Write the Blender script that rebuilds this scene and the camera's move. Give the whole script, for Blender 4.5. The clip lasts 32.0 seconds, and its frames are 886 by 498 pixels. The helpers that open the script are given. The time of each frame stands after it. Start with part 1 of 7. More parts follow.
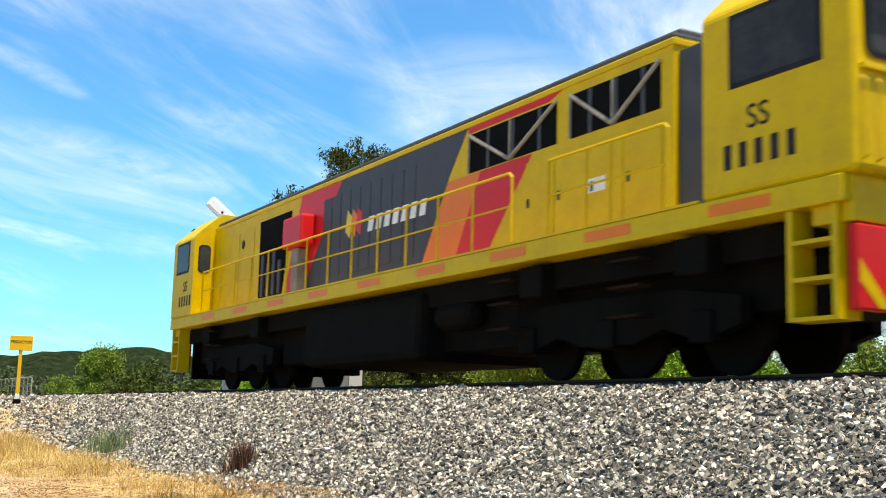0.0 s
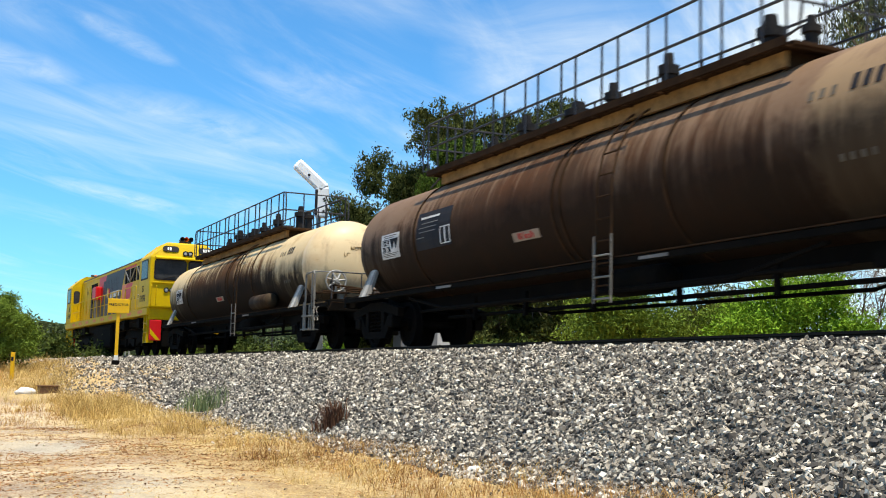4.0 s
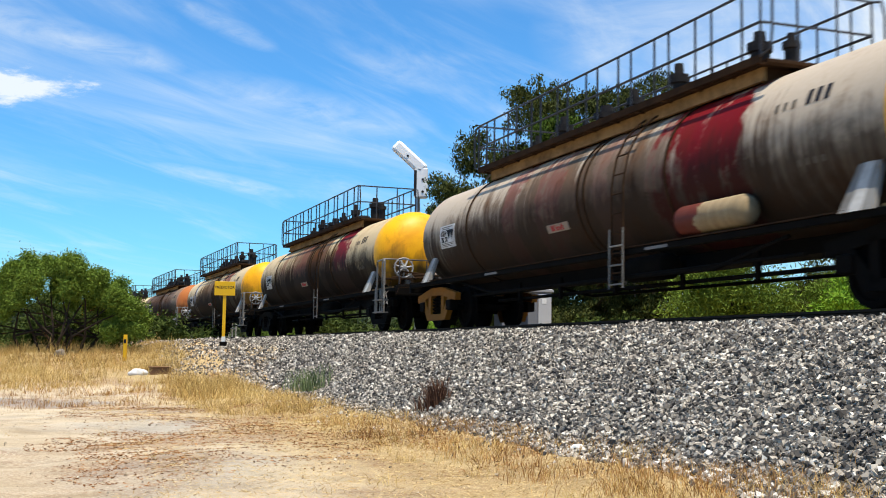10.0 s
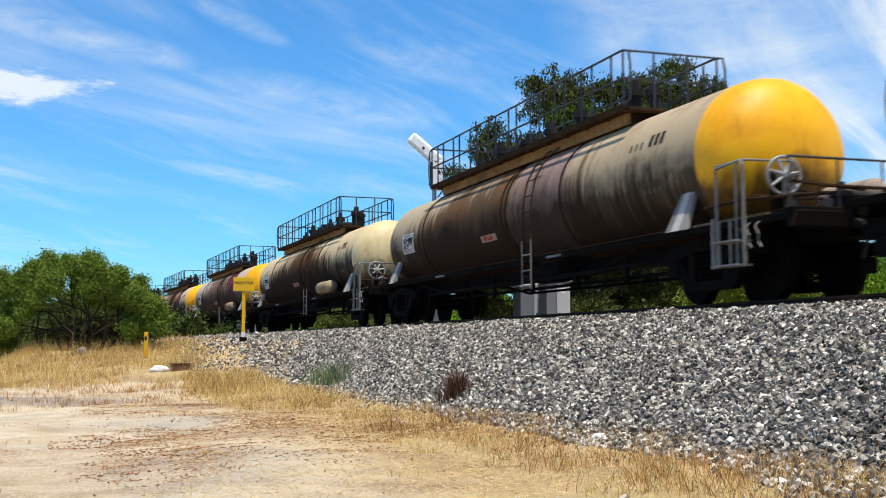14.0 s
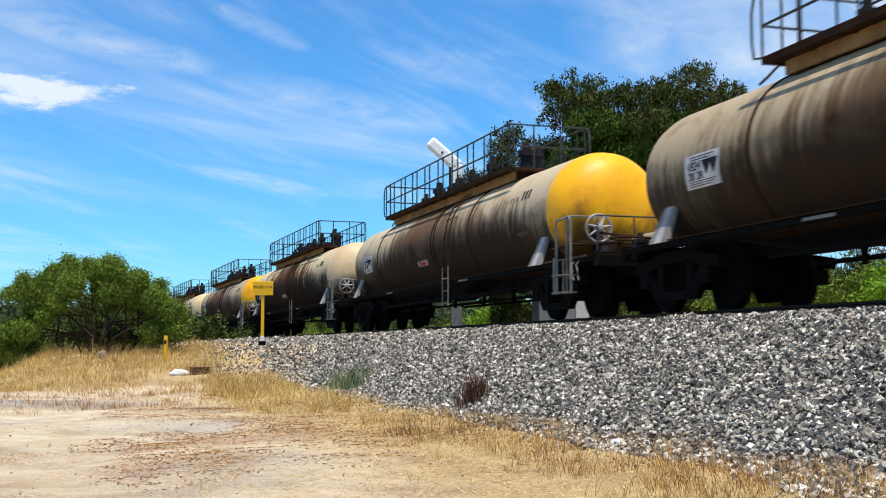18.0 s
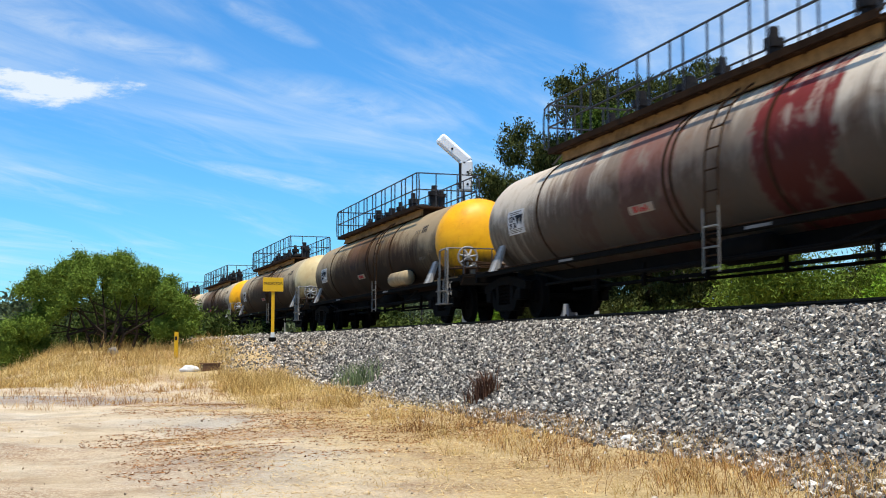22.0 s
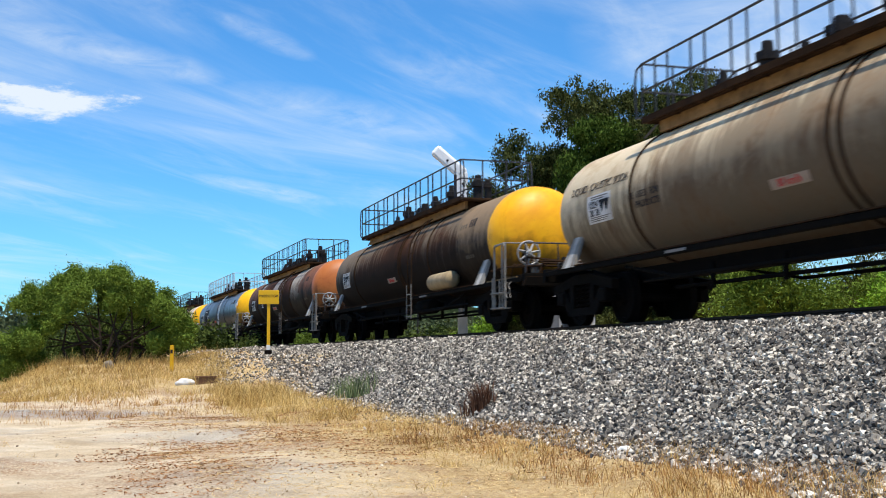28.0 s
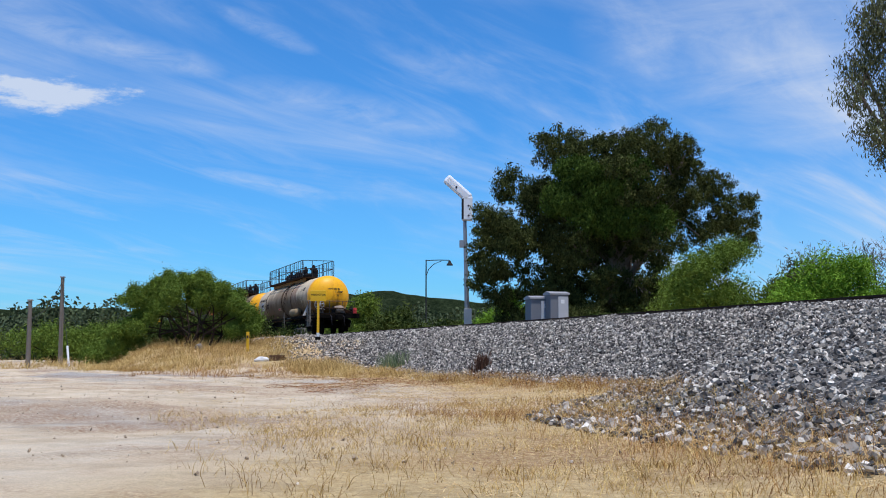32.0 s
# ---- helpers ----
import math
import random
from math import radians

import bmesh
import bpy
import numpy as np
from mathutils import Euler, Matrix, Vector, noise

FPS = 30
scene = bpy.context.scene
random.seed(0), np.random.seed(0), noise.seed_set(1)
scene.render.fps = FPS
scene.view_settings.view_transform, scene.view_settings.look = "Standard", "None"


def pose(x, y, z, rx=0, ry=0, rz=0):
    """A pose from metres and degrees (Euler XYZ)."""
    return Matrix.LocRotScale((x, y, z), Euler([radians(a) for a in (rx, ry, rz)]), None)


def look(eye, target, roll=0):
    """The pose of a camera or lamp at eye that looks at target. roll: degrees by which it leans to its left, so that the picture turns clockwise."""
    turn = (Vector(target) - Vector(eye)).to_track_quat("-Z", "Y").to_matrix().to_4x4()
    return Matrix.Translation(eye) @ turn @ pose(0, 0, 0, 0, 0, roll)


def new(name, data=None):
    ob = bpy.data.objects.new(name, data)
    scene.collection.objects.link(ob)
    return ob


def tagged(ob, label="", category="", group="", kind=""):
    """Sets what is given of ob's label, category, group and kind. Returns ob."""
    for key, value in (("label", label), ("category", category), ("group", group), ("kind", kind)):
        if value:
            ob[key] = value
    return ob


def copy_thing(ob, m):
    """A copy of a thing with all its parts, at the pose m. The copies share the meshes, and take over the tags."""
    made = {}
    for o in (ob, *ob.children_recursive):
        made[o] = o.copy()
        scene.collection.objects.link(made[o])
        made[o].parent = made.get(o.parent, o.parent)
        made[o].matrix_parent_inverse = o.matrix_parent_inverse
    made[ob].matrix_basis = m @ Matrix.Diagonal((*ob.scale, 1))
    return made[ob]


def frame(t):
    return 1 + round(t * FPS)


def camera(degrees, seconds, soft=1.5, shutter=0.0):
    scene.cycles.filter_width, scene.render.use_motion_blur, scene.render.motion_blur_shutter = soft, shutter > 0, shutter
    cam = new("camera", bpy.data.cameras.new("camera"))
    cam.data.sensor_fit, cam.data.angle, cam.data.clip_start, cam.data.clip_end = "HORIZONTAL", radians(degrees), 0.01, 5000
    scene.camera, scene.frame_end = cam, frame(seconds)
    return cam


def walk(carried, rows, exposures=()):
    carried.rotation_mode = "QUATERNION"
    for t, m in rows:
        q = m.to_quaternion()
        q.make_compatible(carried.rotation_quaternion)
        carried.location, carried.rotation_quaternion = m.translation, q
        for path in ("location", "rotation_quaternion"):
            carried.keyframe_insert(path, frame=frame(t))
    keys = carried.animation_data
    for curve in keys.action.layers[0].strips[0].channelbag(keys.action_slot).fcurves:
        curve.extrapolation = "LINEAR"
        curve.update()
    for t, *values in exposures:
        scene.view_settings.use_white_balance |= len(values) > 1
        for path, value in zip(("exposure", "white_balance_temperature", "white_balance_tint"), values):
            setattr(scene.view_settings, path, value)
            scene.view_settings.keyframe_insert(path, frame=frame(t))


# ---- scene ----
# ---- camera: seconds, x, y, z, then turn, tilt and lean in degrees ----
PATH = [
    (0, 0, 0, 0.95, -10.020, 8.481, 1.652),
    (0.5, 0, 0, 0.95, -9.984, 7.924, 1.369),
    (1, 0, 0, 0.95, -9.152, 7.433, 1.489),
    (1.5, 0, 0, 0.95, -7.951, 7.056, 1.519),
    (2, 0, 0, 0.95, -6.817, 6.660, 1.429),
    (2.5, 0, 0, 0.95, -6.191, 6.454, 1.348),
    (3, 0, 0, 0.95, -5.929, 6.431, 1.355),
    (3.5, 0, 0, 0.95, -5.921, 6.377, 1.395),
    (5.5, 0, 0, 0.95, -3.683, 6.133, 0.731),
    (6, 0, 0, 0.95, -3.033, 6.047, 0.747),
    (6.5, 0, 0, 0.95, -3.032, 6.004, 0.849),
    (7, 0, 0, 0.95, -3.228, 5.966, 1.129),
    (7.5, 0, 0, 0.95, -3.332, 5.788, 1.236),
    (8, 0, 0, 0.95, -2.811, 5.518, 1.106),
    (8.5, 0, 0, 0.95, -2.215, 5.306, 0.912),
    (9, 0, 0, 0.95, -1.584, 5.223, 0.730),
    (9.5, 0, 0, 0.95, -1.214, 5.217, 0.779),
    (10, 0, 0, 0.95, -0.730, 5.175, 0.858),
    (10.5, 0, 0, 0.95, -0.293, 5.081, 0.734),
    (11, 0, 0, 0.95, 0.086, 4.968, 0.565),
    (11.5, 0, 0, 0.95, 0.039, 4.881, 0.335),
    (12, 0, 0, 0.95, -0.064, 4.777, 0.237),
    (12.5, 0, 0, 0.95, -0.067, 4.636, 0.034),
    (13, 0, 0, 0.95, 0.023, 4.566, -0.082),
    (13.5, 0, 0, 0.95, 0.043, 4.639, -0.194),
    (14, 0, 0, 0.95, 0.148, 4.750, -0.177),
    (14.5, 0, 0, 0.95, 0.316, 4.829, -0.130),
    (16.5, 0, 0, 0.95, 0.683, 5.032, -0.313),
    (17, 0, 0, 0.95, 0.756, 5.124, -0.258),
    (17.5, 0, 0, 0.95, 0.868, 5.108, -0.061),
    (18, 0, 0, 0.95, 1.089, 4.982, -0.003),
    (18.5, 0, 0, 0.95, 1.268, 4.876, -0.055),
    (19, 0, 0, 0.95, 1.376, 4.809, -0.241),
    (19.5, 0, 0, 0.95, 1.448, 4.773, -0.307),
    (20, 0, 0, 0.95, 1.502, 4.800, -0.279),
    (20.5, 0, 0, 0.95, 1.582, 4.845, -0.150),
    (21, 0, 0, 0.95, 1.704, 4.824, -0.046),
    (21.5, 0, 0, 0.95, 1.668, 4.761, 0.013),
    (22, 0, 0, 0.95, 1.590, 4.794, 0.005),
    (22.5, 0, 0, 0.95, 1.512, 4.882, -0.138),
    (23, 0, 0, 0.95, 1.539, 4.781, -0.274),
    (23.5, 0, 0, 0.95, 1.443, 4.700, -0.443),
    (24, 0, 0, 0.95, 1.392, 4.735, -0.448),
    (24.5, 0, 0, 0.95, 1.412, 4.812, -0.371),
    (25, 0, 0, 0.95, 1.444, 4.814, -0.334),
    (25.5, 0, 0, 0.95, 1.474, 4.883, -0.341),
    (27.5, 0, 0, 0.95, 1.436, 5.323, -0.168),
    (28, 0, 0, 0.95, 1.366, 5.381, -0.298),
    (28.5, 0, 0, 0.95, 1.374, 5.499, -0.341),
    (29, 0.006, -2.607, 0.86, 1.285, 5.470, -0.246),
    (29.5, -0.036, -5.69, 0.74, 1.243, 5.334, -0.097),
    (30, -0.088, -9.382, 0.62, 1.154, 5.038, -0.003),
    (30.5, -0.086, -9.562, 0.62, 1.224, 4.984, -0.008),
    (31, -0.085, -9.555, 0.62, 1.311, 5.029, -0.004),
    (31.5, -0.085, -9.508, 0.62, 1.382, 5.100, 0.003),
    (32, -0.083, -9.545, 0.62, 1.463, 5.122, 0.005),
]


def aim(x, y, z, turn, tilt, lean):
    return pose(x, y, z) @ pose(0, 0, 0, 0, 0, turn) @ pose(0, 0, 0, 90 + tilt) @ pose(0, 0, 0, 0, 0, lean)


cam = camera(42.38, 32.0, soft=1.0, shutter=0.25)
walk(cam, [(row[0], aim(*row[1:])) for row in PATH],
     exposures=[(0, 0.68, 7900, 4), (2, 0.58, 7700, 4), (3.5, 0.45, 7400, 5), (6, 0.38, 7200, 6), (9, 0.3, 7000, 8), (13, 0.18, 6800, 8), (19, 0.18, 6700, 8), (28, 0.18, 6700, 9), (30, -0.02, 6200, 15), (32, -0.25, 5950, 14)])

# ---- sky and sun ----
SUN_ELEVATION, SUN_AZIMUTH = radians(76), math.atan2(0.403, -0.915)
world = bpy.data.worlds.new("sky")
scene.world = world
world.use_nodes = True
wt = world.node_tree
wt.nodes.clear()


def wnode(kind, **sets):
    n = wt.nodes.new(kind)
    for key, value in sets.items():
        n.inputs[key].default_value = value
    return n


sky = wt.nodes.new("ShaderNodeTexSky")
sky.sky_type, sky.sun_disc, sky.sun_elevation, sky.sun_rotation = "NISHITA", False, SUN_ELEVATION, SUN_AZIMUTH
sky.air_density, sky.dust_density, sky.ozone_density = 1.0, 0.25, 3.0
# cirrus: noise on a flat cloud deck, drawn out along the wind
coord = wt.nodes.new("ShaderNodeTexCoord")
split = wt.nodes.new("ShaderNodeSeparateXYZ")
wt.links.new(coord.outputs["Generated"], split.inputs[0])


def wmath(op, a, b=None, c=None):
    n = wt.nodes.new("ShaderNodeMath")
    n.operation = op
    for i, v in enumerate((a, b, c)):
        if v is None:
            continue
        if isinstance(v, (int, float)):
            n.inputs[i].default_value = v
        else:
            wt.links.new(v, n.inputs[i])
    return n.outputs[0]


up = wmath("ADD", wmath("MAXIMUM", split.outputs[2], 0.0), 0.12)
flat = wt.nodes.new("ShaderNodeCombineXYZ")
wt.links.new(wmath("DIVIDE", split.outputs[0], up), flat.inputs[0])
wt.links.new(wmath("DIVIDE", split.outputs[1], up), flat.inputs[1])


def deck(turn, stretch, scale, detail, low, high, seed, distort=0.6):
    m = wt.nodes.new("ShaderNodeMapping")
    m.vector_type = "TEXTURE"
    m.inputs["Rotation"].default_value = (0, 0, radians(turn))
    m.inputs["Scale"].default_value = (stretch, 1.0, 1.0)
    m.inputs["Location"].default_value = (seed, seed * 0.7, 0)
    wt.links.new(flat.outputs[0], m.inputs[0])
    n = wnode("ShaderNodeTexNoise", Scale=scale, Detail=detail, Roughness=0.62, Distortion=distort)
    wt.links.new(m.outputs[0], n.inputs["Vector"])
    r = wt.nodes.new("ShaderNodeMapRange")
    r.interpolation_type = "SMOOTHSTEP"
    r.inputs["From Min"].default_value, r.inputs["From Max"].default_value = low, high
    wt.links.new(n.outputs["Fac"], r.inputs["Value"])
    return r.outputs[0]


streaks = deck(56, 4.0, 1.2, 8, 0.42, 0.85, 3.1, 1.1)
wisps = deck(62, 3.0, 3.4, 8, 0.45, 0.85, 8.4, 0.9)
patches = deck(20, 1.4, 0.5, 3, 0.36, 0.7, 5.2)
# one small fair-weather cloud low ahead
fluff = wnode("ShaderNodeTexNoise", Scale=7.0, Detail=8.0, Roughness=0.65)
wt.links.new(flat.outputs[0], fluff.inputs["Vector"])
shift = wt.nodes.new("ShaderNodeVectorMath")
shift.operation = "SUBTRACT"
shift.inputs[1].default_value = (-1.07, 2.77, 0)
wt.links.new(flat.outputs[0], shift.inputs[0])
wide = wt.nodes.new("ShaderNodeVectorMath")
wide.operation = "MULTIPLY"
wide.inputs[1].default_value = (4.0, 5.6, 1)
wt.links.new(shift.outputs[0], wide.inputs[0])
span = wt.nodes.new("ShaderNodeVectorMath")
span.operation = "LENGTH"
wt.links.new(wide.outputs[0], span.inputs[0])
puff = wt.nodes.new("ShaderNodeMapRange")
puff.interpolation_type = "SMOOTHSTEP"
puff.inputs["From Min"].default_value, puff.inputs["From Max"].default_value = 0.05, 0.55
wt.links.new(wmath("SUBTRACT", wmath("MULTIPLY", fluff.outputs["Fac"], 1.9), wmath("ADD", wmath("MULTIPLY", span.outputs["Value"], 0.75), 0.25)), puff.inputs["Value"])
puffs = puff.outputs[0]
cover = wmath("MULTIPLY", wmath("ADD", wmath("MULTIPLY", streaks, 0.7), wmath("MULTIPLY", wisps, 0.35)), wmath("ADD", wmath("MULTIPLY", patches, 0.8), 0.25))
# a broad thin veil of cirrus to the right of ahead
veil = wt.nodes.new("ShaderNodeMapRange")
veil.interpolation_type = "SMOOTHSTEP"
veil.inputs["From Min"].default_value, veil.inputs["From Max"].default_value = 0.1, 1.3
wt.links.new(wmath("MULTIPLY", wmath("ADD", wmath("MULTIPLY", wmath("DIVIDE", split.outputs[0], up), 1.0), 0.15), wmath("ADD", wmath("MULTIPLY", streaks, 1.6), 0.35)), veil.inputs["Value"])
cover = wmath("ADD", cover, wmath("MULTIPLY", veil.outputs[0], 0.5))
def streamer(x, y, turn, half, wide, strength):
    """One long cirrus streamer on the deck, ragged along its length."""
    m = wt.nodes.new("ShaderNodeMapping")
    m.vector_type = "TEXTURE"
    m.inputs["Location"].default_value = (x, y, 0)
    m.inputs["Rotation"].default_value = (0, 0, radians(turn))
    m.inputs["Scale"].default_value = (half, wide, 1)
    wt.links.new(flat.outputs[0], m.inputs[0])
    s_ = wt.nodes.new("ShaderNodeSeparateXYZ")
    wt.links.new(m.outputs[0], s_.inputs[0])
    n = wnode("ShaderNodeTexNoise", Scale=0.9, Detail=8.0, Roughness=0.65, Distortion=0.5)
    off = wt.nodes.new("ShaderNodeMapping")
    off.inputs["Location"].default_value = (x * 9, y * 7, 0)
    off.inputs["Scale"].default_value = (2.4, 0.8, 1)
    wt.links.new(m.outputs[0], off.inputs[0])
    wt.links.new(off.outputs[0], n.inputs["Vector"])
    away = wmath("ADD", wmath("POWER", wmath("ABSOLUTE", s_.outputs[0]), 3.0), wmath("POWER", wmath("ABSOLUTE", s_.outputs[1]), 1.6))
    fade = wmath("MAXIMUM", wmath("SUBTRACT", 1.0, away), 0.0)
    return wmath("MULTIPLY", wmath("MULTIPLY", fade, wmath("MULTIPLY", wmath("MAXIMUM", wmath("SUBTRACT", n.outputs["Fac"], 0.25), 0.0), 2.4)), strength)


for row in ((-0.78, 2.492, 47.1, 0.28, 0.106, 0.42), (-0.321, 2.962, 44.8, 0.377, 0.153, 0.36), (-0.659, 3.695, 48.5, 0.303, 0.086, 0.42), (-1.368, 3.921, 72.5, 0.236, 0.066, 0.2), (-0.438, 2.425, 60.8, 0.172, 0.054, 0.25), (0.75, 2.703, 56.8, 0.75, 0.4, 0.6), (-0.071, 2.698, 52.1, 0.275, 0.06, 0.2)):
    cover = wmath("ADD", cover, streamer(*row))
cover = wmath("MINIMUM", wmath("ADD", cover, wmath("MULTIPLY", puffs, 0.8)), 0.85)
mix = wt.nodes.new("ShaderNodeMix")
mix.data_type = "RGBA"
wt.links.new(cover, mix.inputs["Factor"])
tint = wt.nodes.new("ShaderNodeMix")
tint.data_type, tint.blend_type = "RGBA", "MULTIPLY"
tint.inputs["Factor"].default_value = 1.0
tint.inputs["B"].default_value = (0.58, 1.34, 1.95, 1)
wt.links.new(sky.outputs[0], tint.inputs["A"])
wt.links.new(tint.outputs["Result"], mix.inputs["A"])
mix.inputs["B"].default_value = (9.5, 10.2, 10.8, 1)
back = wnode("ShaderNodeBackground", Strength=0.085)
wt.links.new(mix.outputs["Result"], back.inputs[0])
wt.links.new(back.outputs[0], wt.nodes.new("ShaderNodeOutputWorld").inputs[0])

sun = new("sun", bpy.data.lights.new("sun", "SUN"))
sun.data.energy, sun.data.angle, sun.data.color = 5.0, radians(0.53), (1.0, 0.95, 0.87)
SUN_WAY = Vector((math.sin(SUN_AZIMUTH) * math.cos(SUN_ELEVATION), math.cos(SUN_AZIMUTH) * math.cos(SUN_ELEVATION), math.sin(SUN_ELEVATION)))
sun.matrix_world = look(SUN_WAY * 100, (0, 0, 0))


# ---- the track's line: s metres along it, w to the far side of its middle, h above the rail head ----
TURN, BEND, OFF, RAIL = radians(18.018), 0.00068, 9.03, 1.492


def heading(s):
    return TURN + BEND * max(-60.0, min(s, 260.0))


def on_track(s, w=0.0, h=0.0):
    a, b = TURN, heading(s)
    x, y = (math.cos(b) - math.cos(a)) / BEND, (math.sin(b) - math.sin(a)) / BEND
    rest = s - max(-60.0, min(s, 260.0))
    x, y = x - math.sin(b) * rest, y + math.cos(b) * rest
    return Vector((math.cos(a) * OFF + x + math.cos(b) * w, math.sin(a) * OFF + y + math.sin(b) * w, RAIL + h))


def track_pose(s, w=0.0, h=0.0):
    return Matrix.Translation(on_track(s, w, h)) @ pose(0, 0, 0, 0, 0, math.degrees(heading(s)))


def bearing(turn, far):
    """The place far metres from the walk's start, turn degrees to the left of ahead."""
    return -math.sin(radians(turn)) * far, math.cos(radians(turn)) * far


# ---- materials ----
def nodes_of(name):
    m = bpy.data.materials.new(name)
    m.use_nodes = True
    return m, m.node_tree, m.node_tree.nodes["Principled BSDF"]


def link(t, a, b):
    t.links.new(a, b)


def noise_node(t, vec, scale, detail=5, rough=0.6, distort=0.0):
    n = t.nodes.new("ShaderNodeTexNoise")
    n.inputs["Scale"].default_value, n.inputs["Detail"].default_value = scale, detail
    n.inputs["Roughness"].default_value, n.inputs["Distortion"].default_value = rough, distort
    if vec is not None:
        link(t, vec, n.inputs["Vector"])
    return n.outputs["Fac"]


def ramp(t, fac, *stops):
    r = t.nodes.new("ShaderNodeValToRGB")
    while len(r.color_ramp.elements) < len(stops):
        r.color_ramp.elements.new(0.5)
    for e, (at, colour) in zip(r.color_ramp.elements, stops):
        e.position = at
        e.color = (*colour, 1) if isinstance(colour, tuple) else (colour, colour, colour, 1)
    link(t, fac, r.inputs[0])
    return r.outputs[0]


def mixed(t, fac, a, b, mode="MIX"):
    m = t.nodes.new("ShaderNodeMix")
    m.data_type, m.blend_type = "RGBA", mode
    for v, key in ((fac, "Factor"), (a, "A"), (b, "B")):
        sock = m.inputs[key] if key == "Factor" else [i for i in m.inputs if i.name == key and i.type == "RGBA"][0]
        if isinstance(v, (int, float)):
            sock.default_value = v
        elif isinstance(v, tuple):
            sock.default_value = (*v, 1)
        else:
            link(t, v, sock)
    return [o for o in m.outputs if o.type == "RGBA"][0]


def maths(t, op, a, b=0.0):
    n = t.nodes.new("ShaderNodeMath")
    n.operation, n.use_clamp = op, False
    for i, v in enumerate((a, b)):
        if isinstance(v, (int, float)):
            n.inputs[i].default_value = v
        else:
            link(t, v, n.inputs[i])
    return n.outputs[0]


def bumped(t, bsdf, height, strength=0.3, distance=0.02):
    b = t.nodes.new("ShaderNodeBump")
    b.inputs["Strength"].default_value, b.inputs["Distance"].default_value = strength, distance
    link(t, height, b.inputs["Height"])
    link(t, b.outputs[0], bsdf.inputs["Normal"])


def coords(t, kind="Object", scale=None, turn=None):
    c = t.nodes.new("ShaderNodeTexCoord").outputs[kind]
    if scale or turn:
        m = t.nodes.new("ShaderNodeMapping")
        m.inputs["Scale"].default_value = scale or (1, 1, 1)
        m.inputs["Rotation"].default_value = turn or (0, 0, 0)
        link(t, c, m.inputs[0])
        c = m.outputs[0]
    return c


def paint(name, colour, rough=0.5, dirt=(0.09, 0.06, 0.04), amount=0.5, metal=0.0, scale=2.5, grain=18.0):
    """Paint or metal with dirt at two scales."""
    m, t, b = nodes_of(name)
    c = coords(t)
    big, fine = noise_node(t, c, scale, 6), noise_node(t, c, grain, 5, 0.7)
    fac = maths(t, "MULTIPLY", ramp(t, maths(t, "ADD", maths(t, "MULTIPLY", big, 0.7), maths(t, "MULTIPLY", fine, 0.35)), (0.45, 0.0), (0.8, 1.0)), amount)
    link(t, mixed(t, fac, colour, dirt), b.inputs["Base Color"])
    b.inputs["Metallic"].default_value = metal
    b.inputs["Specular IOR Level"].default_value = 0.05 if max(colour) < 0.05 else 0.2
    link(t, maths(t, "ADD", maths(t, "MULTIPLY", fine, 0.25), rough - 0.1), b.inputs["Roughness"])
    bumped(t, b, fine, 0.12, 0.004)
    return m


def foliage(name, dark, light, rough=0.55):
    m, t, b = nodes_of(name)
    g = t.nodes.new("ShaderNodeNewGeometry").outputs["Random Per Island"]
    big = noise_node(t, coords(t), 0.7, 3)
    f = maths(t, "ADD", maths(t, "MULTIPLY", g, 0.6), maths(t, "MULTIPLY", big, 0.45))
    link(t, ramp(t, f, (0.2, dark), (0.85, light)), b.inputs["Base Color"])
    b.inputs["Roughness"].default_value = rough
    b.inputs["Transmission Weight"].default_value = 0.0
    b.inputs["Specular IOR Level"].default_value = 0.04
    return m


# ---- mesh tools ----
def finish(name, bm, material=None, smooth=False):
    me = bpy.data.meshes.new(name)
    if smooth:
        for f in bm.faces:
            f.smooth = True
    bm.to_mesh(me)
    bm.free()
    if material:
        me.materials.append(material)
    return me


def part(name, bm, material, parent, label="", smooth=False):
    """One mesh object under a thing or a part."""
    ob = new(name, finish(name, bm, material, smooth))
    ob.parent = parent
    if label:
        ob["label"] = label
    return ob


def thing(name, label, category, group="", m=None):
    e = new(name)
    e.empty_display_size = 0.2
    tagged(e, label, category, group)
    if m is not None:
        e.matrix_world = m
    return e


def box(bm, x0, x1, y0, y1, z0, z1, bevel=0.0, m=None):
    vs = [bm.verts.new((x, y, z)) for x in (x0, x1) for y in (y0, y1) for z in (z0, z1)]
    fs = [bm.faces.new([vs[i] for i in q]) for q in ((0, 1, 3, 2), (4, 6, 7, 5), (0, 4, 5, 1), (2, 3, 7, 6), (0, 2, 6, 4), (1, 5, 7, 3))]
    if bevel:
        es = list({e for f in fs for e in f.edges})
        r = bmesh.ops.bevel(bm, geom=es, offset=bevel, segments=2, affect="EDGES", profile=0.5)
        vs = list({v for f in r["faces"] for v in f.verts} | {v for v in vs if v.is_valid})
    if m is not None:
        bmesh.ops.transform(bm, matrix=m, verts=[v for v in vs if v.is_valid])
    return bm


def boxed(*a, **k):
    return box(bmesh.new(), *a, **k)


